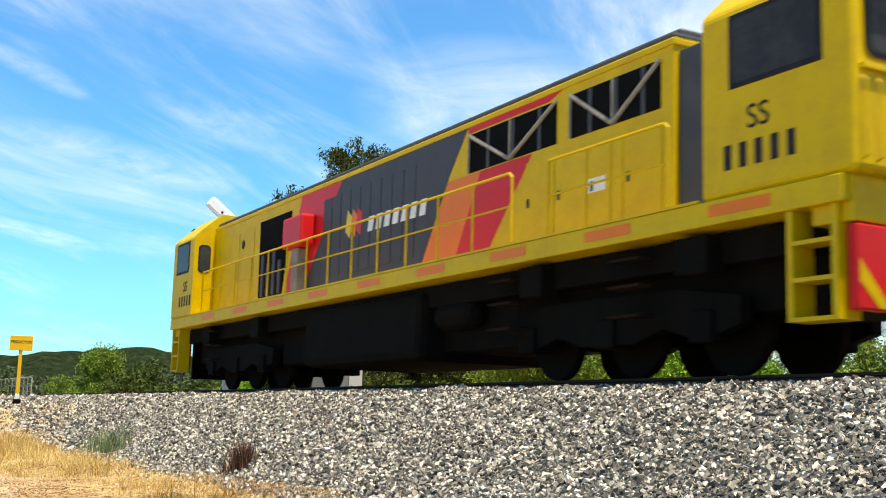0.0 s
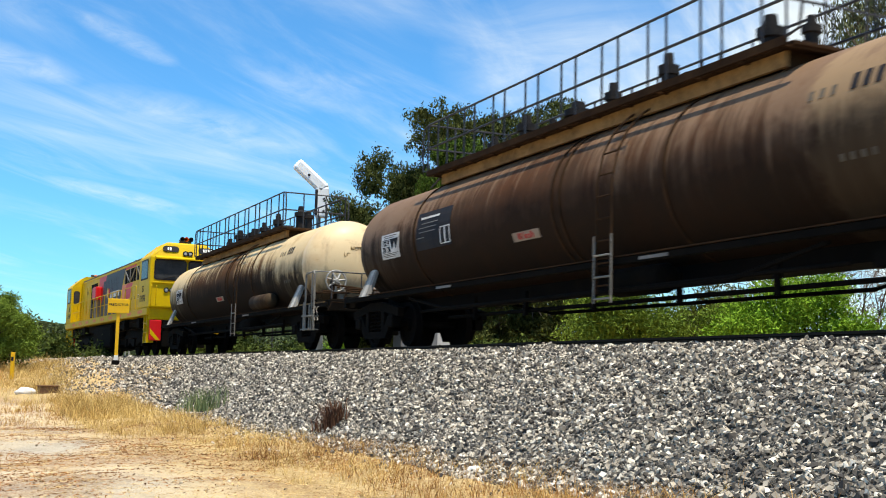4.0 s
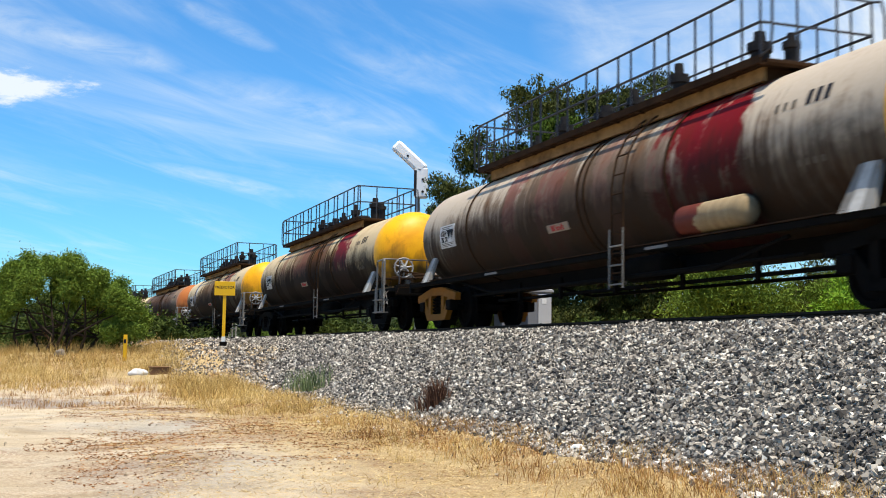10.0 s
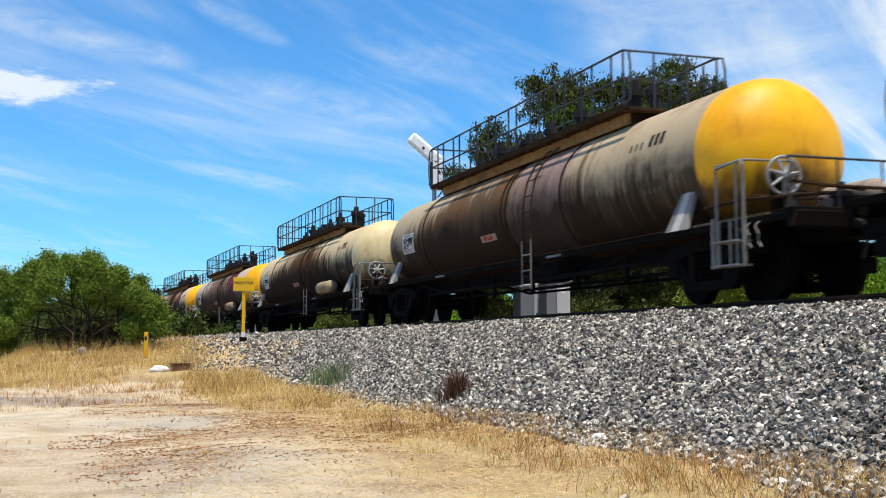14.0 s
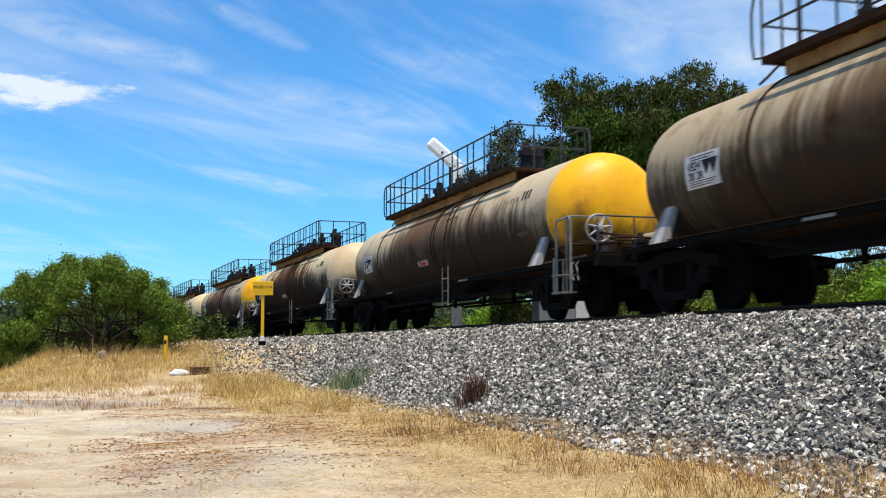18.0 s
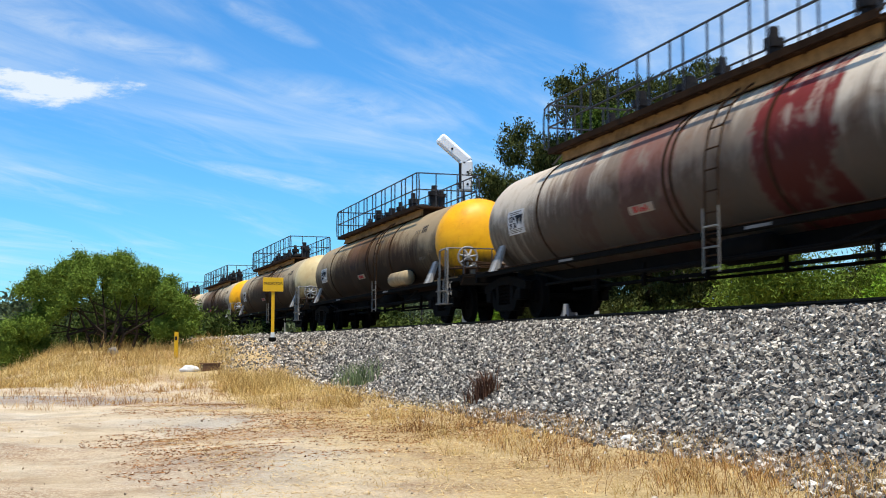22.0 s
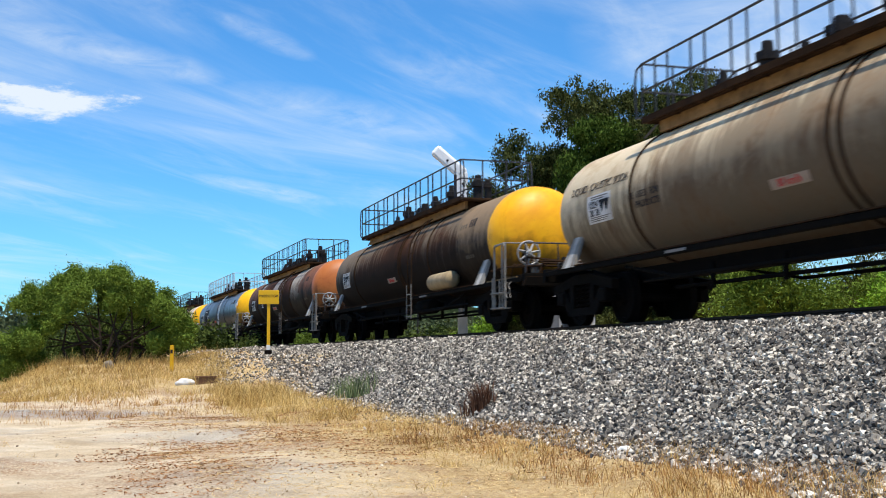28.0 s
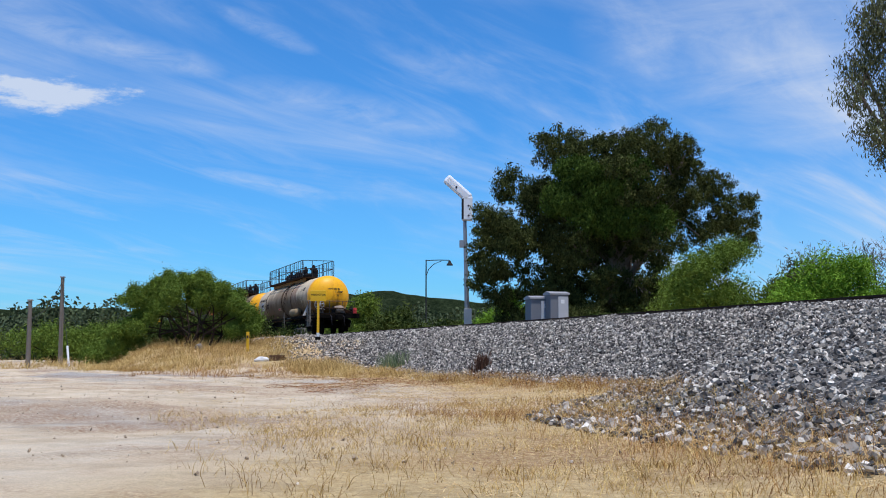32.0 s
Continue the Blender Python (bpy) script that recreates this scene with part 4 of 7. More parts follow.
    # truss bars and hangers under the frame
    for x in (-1.05, 1.05):
        part("truss_bar", rod(bmesh.new(), [(x, 6.0, 0.85), (x, 4.4, 0.6), (x, -3.2, 0.58), (x, -4.7, 0.85)], 0.028, 6), black_steel, wagon)
        part("sill_flange", boxed(min(x * 1.08, x * 1.13), max(x * 1.08, x * 1.13), -6.0, 8.6, 0.995, 1.012), deck_rust, wagon)
    for y in (-3.4, -1.6, 0.4, 2.4, 4.2):
        part("hanger", boxed(-0.6, -0.54, y - 0.04, y + 0.04, 0.42, 0.8), black_steel, wagon)
    return wagon


def curved_plate(y, a0, a1, width, lift=0.008, n=5):
    """A thin plate bent round the near side of the tank, a0 to a1 degrees from the top, width along it."""
    bm = bmesh.new()
    rows = []
    for k in range(n + 1):
        a = radians(a0 + (a1 - a0) * k / n)
        ring_ = []
        for r, yy in ((0.0, y + width / 2), (0.0, y - width / 2), (lift, y - width / 2), (lift, y + width / 2)):
            q = TANK_R + 0.001 + r
            ring_.append(bm.verts.new((-math.sin(a) * q, yy, TANK_MID + math.cos(a) * q)))
        rows.append(ring_)
    for p_, q_ in zip(rows[:-1], rows[1:]):
        for k in range(4):
            bm.faces.new((p_[k], p_[(k + 1) % 4], q_[(k + 1) % 4], q_[k]))
    bm.faces.new(rows[0])
    bm.faces.new(rows[-1][::-1])
    bmesh.ops.recalc_face_normals(bm, faces=bm.faces)
    return bm


def face_plate(bm, outline, y, t):
    """A flat plate of (x, z) corners on an end."""
    a = [bm.verts.new((x, y, z)) for x, z in outline]
    b = [bm.verts.new((x, y - t, z)) for x, z in outline]
    bm.faces.new(a)
    bm.faces.new(b[::-1])
    for i in range(len(a)):
        j = (i + 1) % len(a)
        bm.faces.new((a[i], a[j], b[j], b[i]))
    bmesh.ops.recalc_face_normals(bm, faces=bm.faces)
    return bm


def tank_spot(y, a, lift=0.004):
    """A frame on the near side of the tank, a degrees from the top: x towards the rear, y up, z outwards."""
    a = radians(a)
    out = Vector((-math.sin(a), 0, math.cos(a)))
    right = Vector((0, -1, 0))
    upv = out.cross(right)
    return Matrix.Translation(Vector((0, y, TANK_MID)) + out * (TANK_R + lift)) @ Matrix((right, upv, out)).transposed().to_4x4()


def _from(me):
    bm = bmesh.new()
    bm.from_mesh(me)
    bpy.data.meshes.remove(me)
    return bm


def _rails(y0, y1, xw, z0, z1):
    bm = bmesh.new()
    for z in (z1, (z0 + z1) / 2):
        rod(bm, [(-xw, y1, z), (-xw, y0, z), (xw, y0, z), (xw, y1, z), (-xw, y1, z)], 0.019, 6)
    for x in (-xw, xw):
        for y, d in ((y0, -1), (y1, 1)):
            rod(bm, [(x, y, z0 + 0.02), (x, y + d * 0.2, z0 + 0.06), (x, y + d * 0.24, z0 + 0.3), (x, y + d * 0.24, z1 - 0.25), (x, y + d * 0.18, z1 - 0.05), (x, y, z1)], 0.018, 6)
    return bm


LABELS = ["cream tank wagon stained brown, with a plain cream end", "dark brown dirty tank wagon with an orange end", "cream and red banded tank wagon with a yellow end",
          "dirty cream and red tank wagon with a yellow end", "grimy cream tank wagon with red patches and an orange bogie frame", "dirty cream tank wagon with a pale yellow end",
          "grimy grey tank wagon with a yellow end", "dirty cream tank wagon with a cream end", "light grey tank wagon with a yellow end", "brown-stained tank wagon with a pale end",
          "grimy tan tank wagon with a yellow end", "white tank wagon with red patches and a yellow end", "clean blue-grey tank wagon with a bright yellow end", "dark rusty tank wagon with pale grey bands and orange end",
          "dark brown tank wagon with a yellow end", "light cream tank wagon, last of the train, with a yellow end"]


def extras(wg, i):
    """What sets one wagon apart."""
    if i in (0, 4, 5, 10, 14, 15):
        part("side_tank", lathe(bmesh.new(), [(-4.0, 0), (-3.98, 0.14), (-3.9, 0.2), (-2.55, 0.2), (-2.47, 0.14), (-2.45, 0)], 20, "y", (-1.08, 0, 1.24)), tank_paint("side_tank_paint", TAN if i == 0 else CREAM, BROWN, 0.7 if i == 0 else 0.3, ((-3.0, -2.2, RED, 0.9),) if i == 4 else (), 3, i), wg, "pale auxiliary cylinder", smooth=True)
    if i in (1, 12, 13):
        board = part("data_panel", curved_plate(4.9, 70, 106, 1.45, 0.006), ink, wg, "black data panel with white print")
        for k, (dy, a, w) in enumerate(((0.1, 69, 0.8), (0.1, 75, 0.7), (0.15, 79, 0.75), (0.15, 83, 0.7), (0.35, 88, 0.3))):
            part("print_bar", curved_plate(4.9 + dy * 1.5, a + 6, a + 6 + (2.0 if k == 0 else 0.7), w, 0.011), print_pale if k else placard_white, board)
        for dy in (-0.25, -0.45):
            part("frame_bar", curved_plate(4.9 + dy - 0.08, 88, 103, 0.02, 0.011), white_plate, board)
            part("frame_bar", curved_plate(4.9 + dy - 0.26, 88, 103, 0.02, 0.011), white_plate, board)
        for a in (88, 103):
            part("frame_bar", curved_plate(4.38, a, a + 0.8, 0.38, 0.011), white_plate, board)
    if i in (0, 15):
        for k, line in enumerate(("NOT TO BE", "LOOSE OR HUMP", "SHUNTED")):
            writing("end_lettering", line, 0.125, faded_ink, wg, pose(0.15, -7.11, TANK_MID + 0.36 - k * 0.15) @ pose(0, 0, 0, 90), 0.04)
    if i == 15:
        for word, y_ in (("LIQUID", 7.75), ("CAUSTIC", 6.9), ("SODA", 6.15)):
            writing("side_lettering", word, 0.2, ink, wg, tank_spot(y_, 74, 0.004), 0.003)
        for k, words in enumerate((("BE", "USED", "FOR"), ("PRODUCTS",))):
            for j, word in enumerate(words):
                writing("side_lettering", word, 0.15, ink, wg, tank_spot((5.72, 5.36, 4.95)[j] if k == 0 else 5.2, 93 + k * 8, 0.004), 0.003)
        t_ = part("tail_lamp", boxed(0.8, 0.98, -8.68, -8.58, 1.04, 1.32, 0.02), red_ink, wg, "red tail marker")
        part("lens", lathe(bmesh.new(), [(-8.685, 0.06), (-8.7, 0.045), (-8.705, 0)], 14, "y", (0.89, 0, 1.22)), red_ink, t_)
    if i == 12:
        for y, a in ((-6.2, 74), (-6.62, 72)):
            pl = part("square_mark", curved_plate(y, a, a + 11, 0.24), white_plate, wg, "yellow and white square marker")
            part("square_half", curved_plate(y + 0.05, a + 1, a + 10, 0.08, 0.012), sign_tint, pl)


faded_ink = paint("faded_ink", (0.2, 0.13, 0.05), 0.7, (0.3, 0.2, 0.06), 0.5)
sign_tint = paint("pale_yellow_mark", (0.7, 0.5, 0.2), 0.5, (0.4, 0.3, 0.1), 0.3)
wagon_first = build_wagon()
wagons = []
for i, (body, grime, amount, zones, end, silver, orange) in enumerate(WAGONS):
    wg = wagon_first if i == 0 else copy_thing(wagon_first, Matrix())
    wagons.append(wg)
for i, (body, grime, amount, zones, end, silver, orange) in enumerate(WAGONS):
    wg = wagons[i]
    wg["label"] = LABELS[i]
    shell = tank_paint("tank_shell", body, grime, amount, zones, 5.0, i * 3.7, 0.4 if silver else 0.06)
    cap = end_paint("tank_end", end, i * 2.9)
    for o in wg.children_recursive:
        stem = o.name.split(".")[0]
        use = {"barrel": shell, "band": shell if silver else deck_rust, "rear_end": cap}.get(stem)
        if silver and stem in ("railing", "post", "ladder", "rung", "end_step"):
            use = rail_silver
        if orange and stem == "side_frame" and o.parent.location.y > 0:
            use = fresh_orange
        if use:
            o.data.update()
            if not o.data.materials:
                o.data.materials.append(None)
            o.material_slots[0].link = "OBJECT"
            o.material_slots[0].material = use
for i, wg in enumerate(wagons):
    extras(wg, i)


# ---- locomotive: origin at its middle, y towards its leading end, the trailing cab at -y ----
loco_yellow = paint("loco_yellow", (0.61, 0.4, 0.0015), 0.5, (0.3, 0.15, 0.02), 0.45)
loco_red = paint("loco_red", (0.6, 0.01, 0.014), 0.4, (0.2, 0.03, 0.03), 0.3)
loco_orange = paint("loco_orange", (0.75, 0.17, 0.012), 0.4, (0.3, 0.1, 0.03), 0.3)
loco_grey = paint("loco_grey", (0.05, 0.045, 0.055), 0.5, (0.09, 0.075, 0.07), 0.4)
loco_roof = paint("loco_roof", (0.05, 0.055, 0.065), 0.6, (0.12, 0.1, 0.09), 0.5)
loco_dark = paint("loco_opening_shade", (0.005, 0.005, 0.005), 0.9, (0.012, 0.012, 0.012), 0.4)
lamp_glass = paint("lamp_glass", (0.55, 0.56, 0.55), 0.15, (0.3, 0.3, 0.3), 0.2, 0.3)


tinted = paint("tinted_glass", (0.03, 0.032, 0.035), 0.12, (0.1, 0.1, 0.1), 0.5)


def panel(outline, x, t=0.006):
    """A flat plate of (y, z) corners on the side at x."""
    s = 1 if x > 0 else -1
    return prism(bmesh.new(), outline, x, x + s * t)


def rounded(x0, x1, z0, z1, r, n=4):
    out = []
    for cx, cz, a0 in ((x1 - r, z1 - r, 0), (x0 + r, z1 - r, 90), (x0 + r, z0 + r, 180), (x1 - r, z0 + r, 270)):
        for k in range(n + 1):
            a = radians(a0 + 90 * k / n)
            out.append((cx + r * math.cos(a), cz + r * math.sin(a)))
    return out


def cab_shell(depth):
    """Walls and chamfered roof of a cab whose outer face is at y = 0, reaching to y = depth."""
    bm = bmesh.new()
    section = [(-1.38, 1.7), (1.38, 1.7), (1.38, 3.62), (1.2, 3.8), (0.74, 4.2), (-0.74, 4.2), (-1.2, 3.8), (-1.38, 3.62)]
    rows = []
    for y in (0.0, depth):
        rows.append([bm.verts.new((x, y, z)) for x, z in section])
    # the brow leans back
    for v, (x, z) in zip(rows[0], section):
        if z > 3.7:
            v.co.y += (z - 3.62) * 0.45
    bm.faces.new(rows[0])
    for k in range(8):
        bm.faces.new((rows[0][k], rows[0][(k + 1) % 8], rows[1][(k + 1) % 8], rows[1][k]))
    bm.faces.new(rows[1][::-1])
    bmesh.ops.recalc_face_normals(bm, faces=bm.faces)
    es = [e for e in bm.edges if abs(e.verts[0].co.y - e.verts[1].co.y) > 0.6 or max(e.verts[0].co.y, e.verts[1].co.y) < 0.4]
    bmesh.ops.bevel(bm, geom=es, offset=0.07, segments=3, affect="EDGES", profile=0.5)
    return bm


def build_cab(loco, y0, flip, depth):
    m = pose(0, y0, 0, 0, 0, 180 if flip else 0)
    cab = part("cab", cab_shell(depth), loco_yellow, loco, "yellow cab with a chamfered roof")
    cab.matrix_local = m

    def on(name, bm, mat_, label=""):
        return part(name, bm, mat_, cab, label)

    # windscreens with black rubber, visor shade
    for x0, x1 in ((-1.2, -0.06), (0.06, 1.2)):
        on("window_rubber", face_plate(bmesh.new(), rounded(x0 - 0.03, x1 + 0.03, 2.74, 3.52, 0.12), 0.0, 0.012), ink)
        on("windscreen", face_plate(bmesh.new(), rounded(x0 + 0.02, x1 - 0.02, 2.79, 3.47, 0.1), -0.012, 0.006), tinted)
        on("wiper", rod(bmesh.new(), [(x0 + 0.2, -0.03, 2.77), (x0 + 0.75, -0.035, 2.92)], 0.012, 5), ink)
    on("visor", prism(bmesh.new(), [(0.02, 3.56), (-0.16, 3.53), (-0.16, 3.57), (0.06, 3.66)], -1.2, 1.2), loco_yellow)
    # number boxes and lamps on the brow
    for x in (-0.62, 0.72):
        bm = face_plate(bmesh.new(), rounded(-0.3, 0.3, -0.12, 0.12, 0.11), 0.0, 0.02)
        bmesh.ops.transform(bm, matrix=pose(x, 0.14, 3.93, -24), verts=bm.verts)
        nb = on("number_box", bm, ink, "dark oval number box")
        for k in range(2 if x < 0 else 4):
            bm = boxed(-0.03, 0.03, -0.032, -0.02, -0.06, 0.06)
            bmesh.ops.transform(bm, matrix=pose(x - 0.1 + k * 0.09, 0.14, 3.93, -24), verts=bm.verts)
            part("number_bar", bm, white_plate, nb)
    for x, z in ((-0.09, 3.78), (0.09, 3.78), (-0.75, 2.38), (-0.55, 2.38), (0.55, 2.38), (0.75, 2.38)):
        lm = on("lamp_rim", lathe(bmesh.new(), [(0.06, 0.095), (-0.05, 0.095), (-0.05, 0.08), (0.0, 0.07), (0.0, 0.0)], 16, "y", (x, 0.02 if z < 3 else 0.04, z)), ink)
        part("lamp", lathe(bmesh.new(), [(-0.01, 0.075), (-0.035, 0.05), (-0.04, 0.0)], 14, "y", (x, 0.02 if z < 3 else 0.04, z)), lamp_glass, lm)
    for x in (-0.16, 0.0, 0.17):
        on("horn", lathe(bmesh.new(), [(-0.02, 0.085), (0.0, 0.09), (0.1, 0.045), (0.42, 0.03), (0.42, 0.0)], 14, "y", (x, 0.35, 4.36)), loco_orange if x == 0 else loco_roof)
    on("horn_bracket", boxed(-0.22, 0.22, 0.5, 0.62, 4.18, 4.34), loco_roof)
    # nose ledge, plain diamond emblem, lower face
    on("nose_ledge", boxed(-1.3, 1.3, -0.04, 0.02, 2.62, 2.68, 0.01), loco_yellow)
    for k, (a, b) in enumerate((((-0.2, 2.1), (0.0, 2.32)), ((0.0, 2.32), (0.2, 2.1)), ((0.2, 2.1), (0.0, 1.88)), ((0.0, 1.88), (-0.2, 2.1)))):
        d = Vector((b[0] - a[0], b[1] - a[1])).normalized()
        nrm = Vector((-d.y, d.x)) * 0.045
        on("emblem_bar", face_plate(bmesh.new(), [(a[0] + nrm.x, a[1] + nrm.y), (b[0] + nrm.x, b[1] + nrm.y), (b[0] - nrm.x, b[1] - nrm.y), (a[0] - nrm.x, a[1] - nrm.y)], 0.0, 0.008), loco_grey)
    on("lower_face", boxed(-1.3, 1.3, 0.12, 0.6, 1.28, 1.72, 0.02), loco_yellow)
    on("pilot", boxed(-0.8, 0.8, 0.12, 0.24, 0.28, 1.26, 0.02), black_steel)
    for sg in (-1, 1):
        x0, x1 = sorted((sg * 0.85, sg * 1.28))
        pl = on("pilot_wing", boxed(x0, x1, 0.1, 0.22, 0.5, 1.26, 0.02), loco_red, "red pilot wing with a yellow stripe")
        part("stripe", face_plate(bmesh.new(), [(sg * 0.88, 0.52), (sg * 1.02, 0.52), (sg * 1.26, 0.75), (sg * 1.26, 0.95)], 0.1, 0.006), loco_yellow, pl)
    on("coupler", boxed(-0.14, 0.14, -0.5, 0.12, 0.72, 1.0, 0.04), black_steel)
    for x in (-0.5, 0.45, 0.62):
        on("hose", rod(bmesh.new(), [(x, 0.08, 1.2), (x, -0.12, 1.05), (x, -0.1, 0.75), (x + 0.05, 0.06, 0.62)], 0.025, 6), ink)
    for sg in (-1, 1):
        for a in (1.12, 1.3):
            on("grab_rail", rod(bmesh.new(), [(sg * a, 0.0, 1.8), (sg * a, -0.06, 1.83), (sg * a, -0.06, 2.5), (sg * a, 0.0, 2.55)], 0.014, 6), loco_yellow)
        # side window and steps
        x = sg * 1.38
        on("window_rubber", panel([(0.36, 2.78), (depth * 0.8, 2.78), (depth * 0.8, 3.54), (0.36, 3.54)], x, 0.008), ink)
        on("side_window", panel([(0.42, 2.83), (depth * 0.8 - 0.06, 2.83), (depth * 0.8 - 0.06, 3.49), (0.42, 3.49)], x + sg * 0.008, 0.005), tinted)
        on("step_frame", prism(bmesh.new(), [(0.25, 0.42), (0.32, 0.42), (0.32, 1.7), (0.25, 1.7)], x - sg * 0.02, x - sg * 0.3), loco_yellow)
        on("step_frame", prism(bmesh.new(), [(0.78, 0.42), (0.85, 0.42), (0.85, 1.7), (0.78, 1.7)], x - sg * 0.02, x - sg * 0.3), loco_yellow)
        for z in (0.42, 0.78, 1.12):
            on("step", boxed(min(x - sg * 0.02, x - sg * 0.3), max(x - sg * 0.02, x - sg * 0.3), 0.3, 0.8, z, z + 0.04), loco_yellow)
        # class letters and number bars
        for k in range(5):
            on("number_bar", panel([(0.7 + k * 0.21, 1.97), (0.8 + k * 0.21, 1.97), (0.8 + k * 0.21, 2.22), (0.7 + k * 0.21, 2.22)], x, 0.004), ink)
        mt = pose(x + sg * 0.004, 1.17, 2.44) @ (pose(0, 0, 0, 90, 0, 90) if sg > 0 else pose(0, 0, 0, 90, 0, -90))
        writing("class_letters", "SS", 0.34, ink, cab, mt)
        # door in the inner wall, over the walkway
        x0, x1 = sorted((sg * 0.93, sg * 1.33))
        on("door", face_plate(bmesh.new(), rounded(x0, x1, 1.76, 3.58, 0.06), depth + 0.014, 0.014), loco_yellow, "yellow walkway door")
        on("door_rubber", face_plate(bmesh.new(), rounded(x0 + 0.05, x1 - 0.05, 2.74, 3.42, 0.1), depth + 0.022, 0.008), ink)
        on("door_window", face_plate(bmesh.new(), rounded(x0 + 0.08, x1 - 0.08, 2.79, 3.37, 0.08), depth + 0.028, 0.006), tinted)
    return cab


def big_bogie(loco, y):
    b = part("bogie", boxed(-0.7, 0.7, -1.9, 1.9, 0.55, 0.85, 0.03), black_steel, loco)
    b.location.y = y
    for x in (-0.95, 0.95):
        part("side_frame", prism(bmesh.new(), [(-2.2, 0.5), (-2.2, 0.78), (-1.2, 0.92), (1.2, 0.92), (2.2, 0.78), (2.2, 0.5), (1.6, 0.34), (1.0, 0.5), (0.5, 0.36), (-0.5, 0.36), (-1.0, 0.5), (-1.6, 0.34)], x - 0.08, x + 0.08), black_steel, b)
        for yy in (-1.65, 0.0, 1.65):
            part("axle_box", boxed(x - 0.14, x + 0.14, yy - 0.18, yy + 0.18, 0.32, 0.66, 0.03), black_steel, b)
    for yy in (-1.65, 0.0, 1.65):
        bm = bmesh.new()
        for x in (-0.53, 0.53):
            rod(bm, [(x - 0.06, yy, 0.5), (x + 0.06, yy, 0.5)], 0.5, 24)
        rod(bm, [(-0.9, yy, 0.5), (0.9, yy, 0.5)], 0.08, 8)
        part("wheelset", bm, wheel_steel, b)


def build_loco():
    loco = thing("locomotive", "yellow diesel locomotive with red, grey and orange side stripes", "locomotive", "locomotives of the train")
    Y = -10.6  # the trailing face

    def p(name, bm, mat_, label=""):
        return part(name, bm, mat_, loco, label)

    build_cab(loco, Y, False, 1.95)
    build_cab(loco, 10.85, True, 1.75)
    # sill with its orange dashes
    sill = p("sill", boxed(-1.4, 1.4, Y + 0.15, 10.7, 1.45, 1.7, 0.015), loco_yellow, "yellow walkway sill with orange dashes")
    for sg in (-1, 1):
        for k in range(9):
            y = Y + 1.0 + k * 2.1
            part("orange_dash", panel([(y, 1.53), (y + 0.85, 1.53), (y + 0.85, 1.65), (y, 1.65)], sg * 1.4, 0.004), loco_orange, sill)
        part("toe_edge", boxed(min(sg * 1.36, sg * 1.41), max(sg * 1.36, sg * 1.41), Y + 2.0, 9.0, 1.7, 1.73), loco_yellow, sill)
    # hood, narrower than the cabs so that a walkway runs along it, and its roof
    hood = p("hood", boxed(-0.87, 0.87, -7.6, 9.08, 1.7, 3.86, 0.02), loco_yellow, "long engine hood")
    part("hood_roof", boxed(-0.84, 0.84, -7.55, 9.05, 3.86, 3.95, 0.04), loco_roof, hood)
    part("roof_edge", boxed(-0.89, 0.89, -7.62, 9.07, 3.76, 3.84, 0.01), loco_yellow, hood)
    # a plain dark block fills the gap between hood and cab
    part("end_bay", boxed(-0.8, 0.8, -8.66, -7.6, 1.7, 3.7, 0.02), loco_roof, hood, "dark block filling the gap between hood and cab")
    for y0, y1, z1, w in ((-7.4, -5.4, 4.08, 0.6), (-4.6, -3.4, 4.02, 0.55), (-2.6, -1.4, 4.14, 0.4), (-0.6, 0.4, 4.08, 0.45), (1.2, 3.4, 4.05, 0.6), (4.4, 7.4, 4.02, 0.65)):
        part("roof_hatch", boxed(-w, w, y0, y1, 3.93, z1, 0.04), loco_roof, hood)
    for y in (-4.0, 2.3, 5.9):
        part("roof_fan", lathe(bmesh.new(), [(0, 0.45), (0.1, 0.45), (0.12, 0.41), (0.08, 0.36), (0.08, 0)], 24, "z", (0, y, 4.0)), loco_roof, hood)
    for k, y in enumerate((-6.6, -5.0, -3.0, -2.0, 0.9, 3.9)):
        part("roof_pipe", rod(bmesh.new(), [(-0.3, y, 3.95), (-0.3, y, 4.14 + 0.06 * (k % 2)), (0.3, y + 0.1, 4.14 + 0.06 * (k % 2)), (0.3, y + 0.1, 3.95)], 0.03, 6), loco_roof, hood)
    for sg in (-1, 1):
        x = sg * 0.87
        part("colour_panel", panel([(3.5, 1.74), (1.65, 3.76), (-2.95, 3.76), (-2.4, 3.1), (-1.5, 1.74)], x, 0.006), loco_grey, hood, "dark grey painted panel")
        part("colour_panel", panel([(4.4, 1.74), (3.6, 3.76), (1.65, 3.76), (3.5, 1.74)], x, 0.006), loco_red, hood, "red painted stripe")
        part("colour_panel", panel([(-1.5, 1.74), (-2.4, 3.04), (-3.35, 3.04), (-2.6, 1.74)], x, 0.006), loco_orange, hood, "orange painted stripe")
        part("colour_panel", panel([(-2.6, 1.74), (-3.35, 3.04), (-4.7, 3.04), (-3.5, 1.74)], x, 0.006), loco_red, hood, "red painted stripe")
        part("colour_panel", panel([(-2.98, 3.67), (-2.95, 3.76), (-5.4, 3.76), (-5.1, 3.67)], x, 0.006), loco_red, hood, "red painted stripe")
        part("red_box", boxed(min(x, x + sg * 0.3), max(x, x + sg * 0.3), 2.85, 3.85, 2.68, 3.3, 0.05), loco_red, hood, "bright red equipment box")
        part("box_duct", boxed(min(x, x + sg * 0.22), max(x, x + sg * 0.22), 3.2, 3.5, 1.74, 2.68, 0.03), grey_steel, hood)
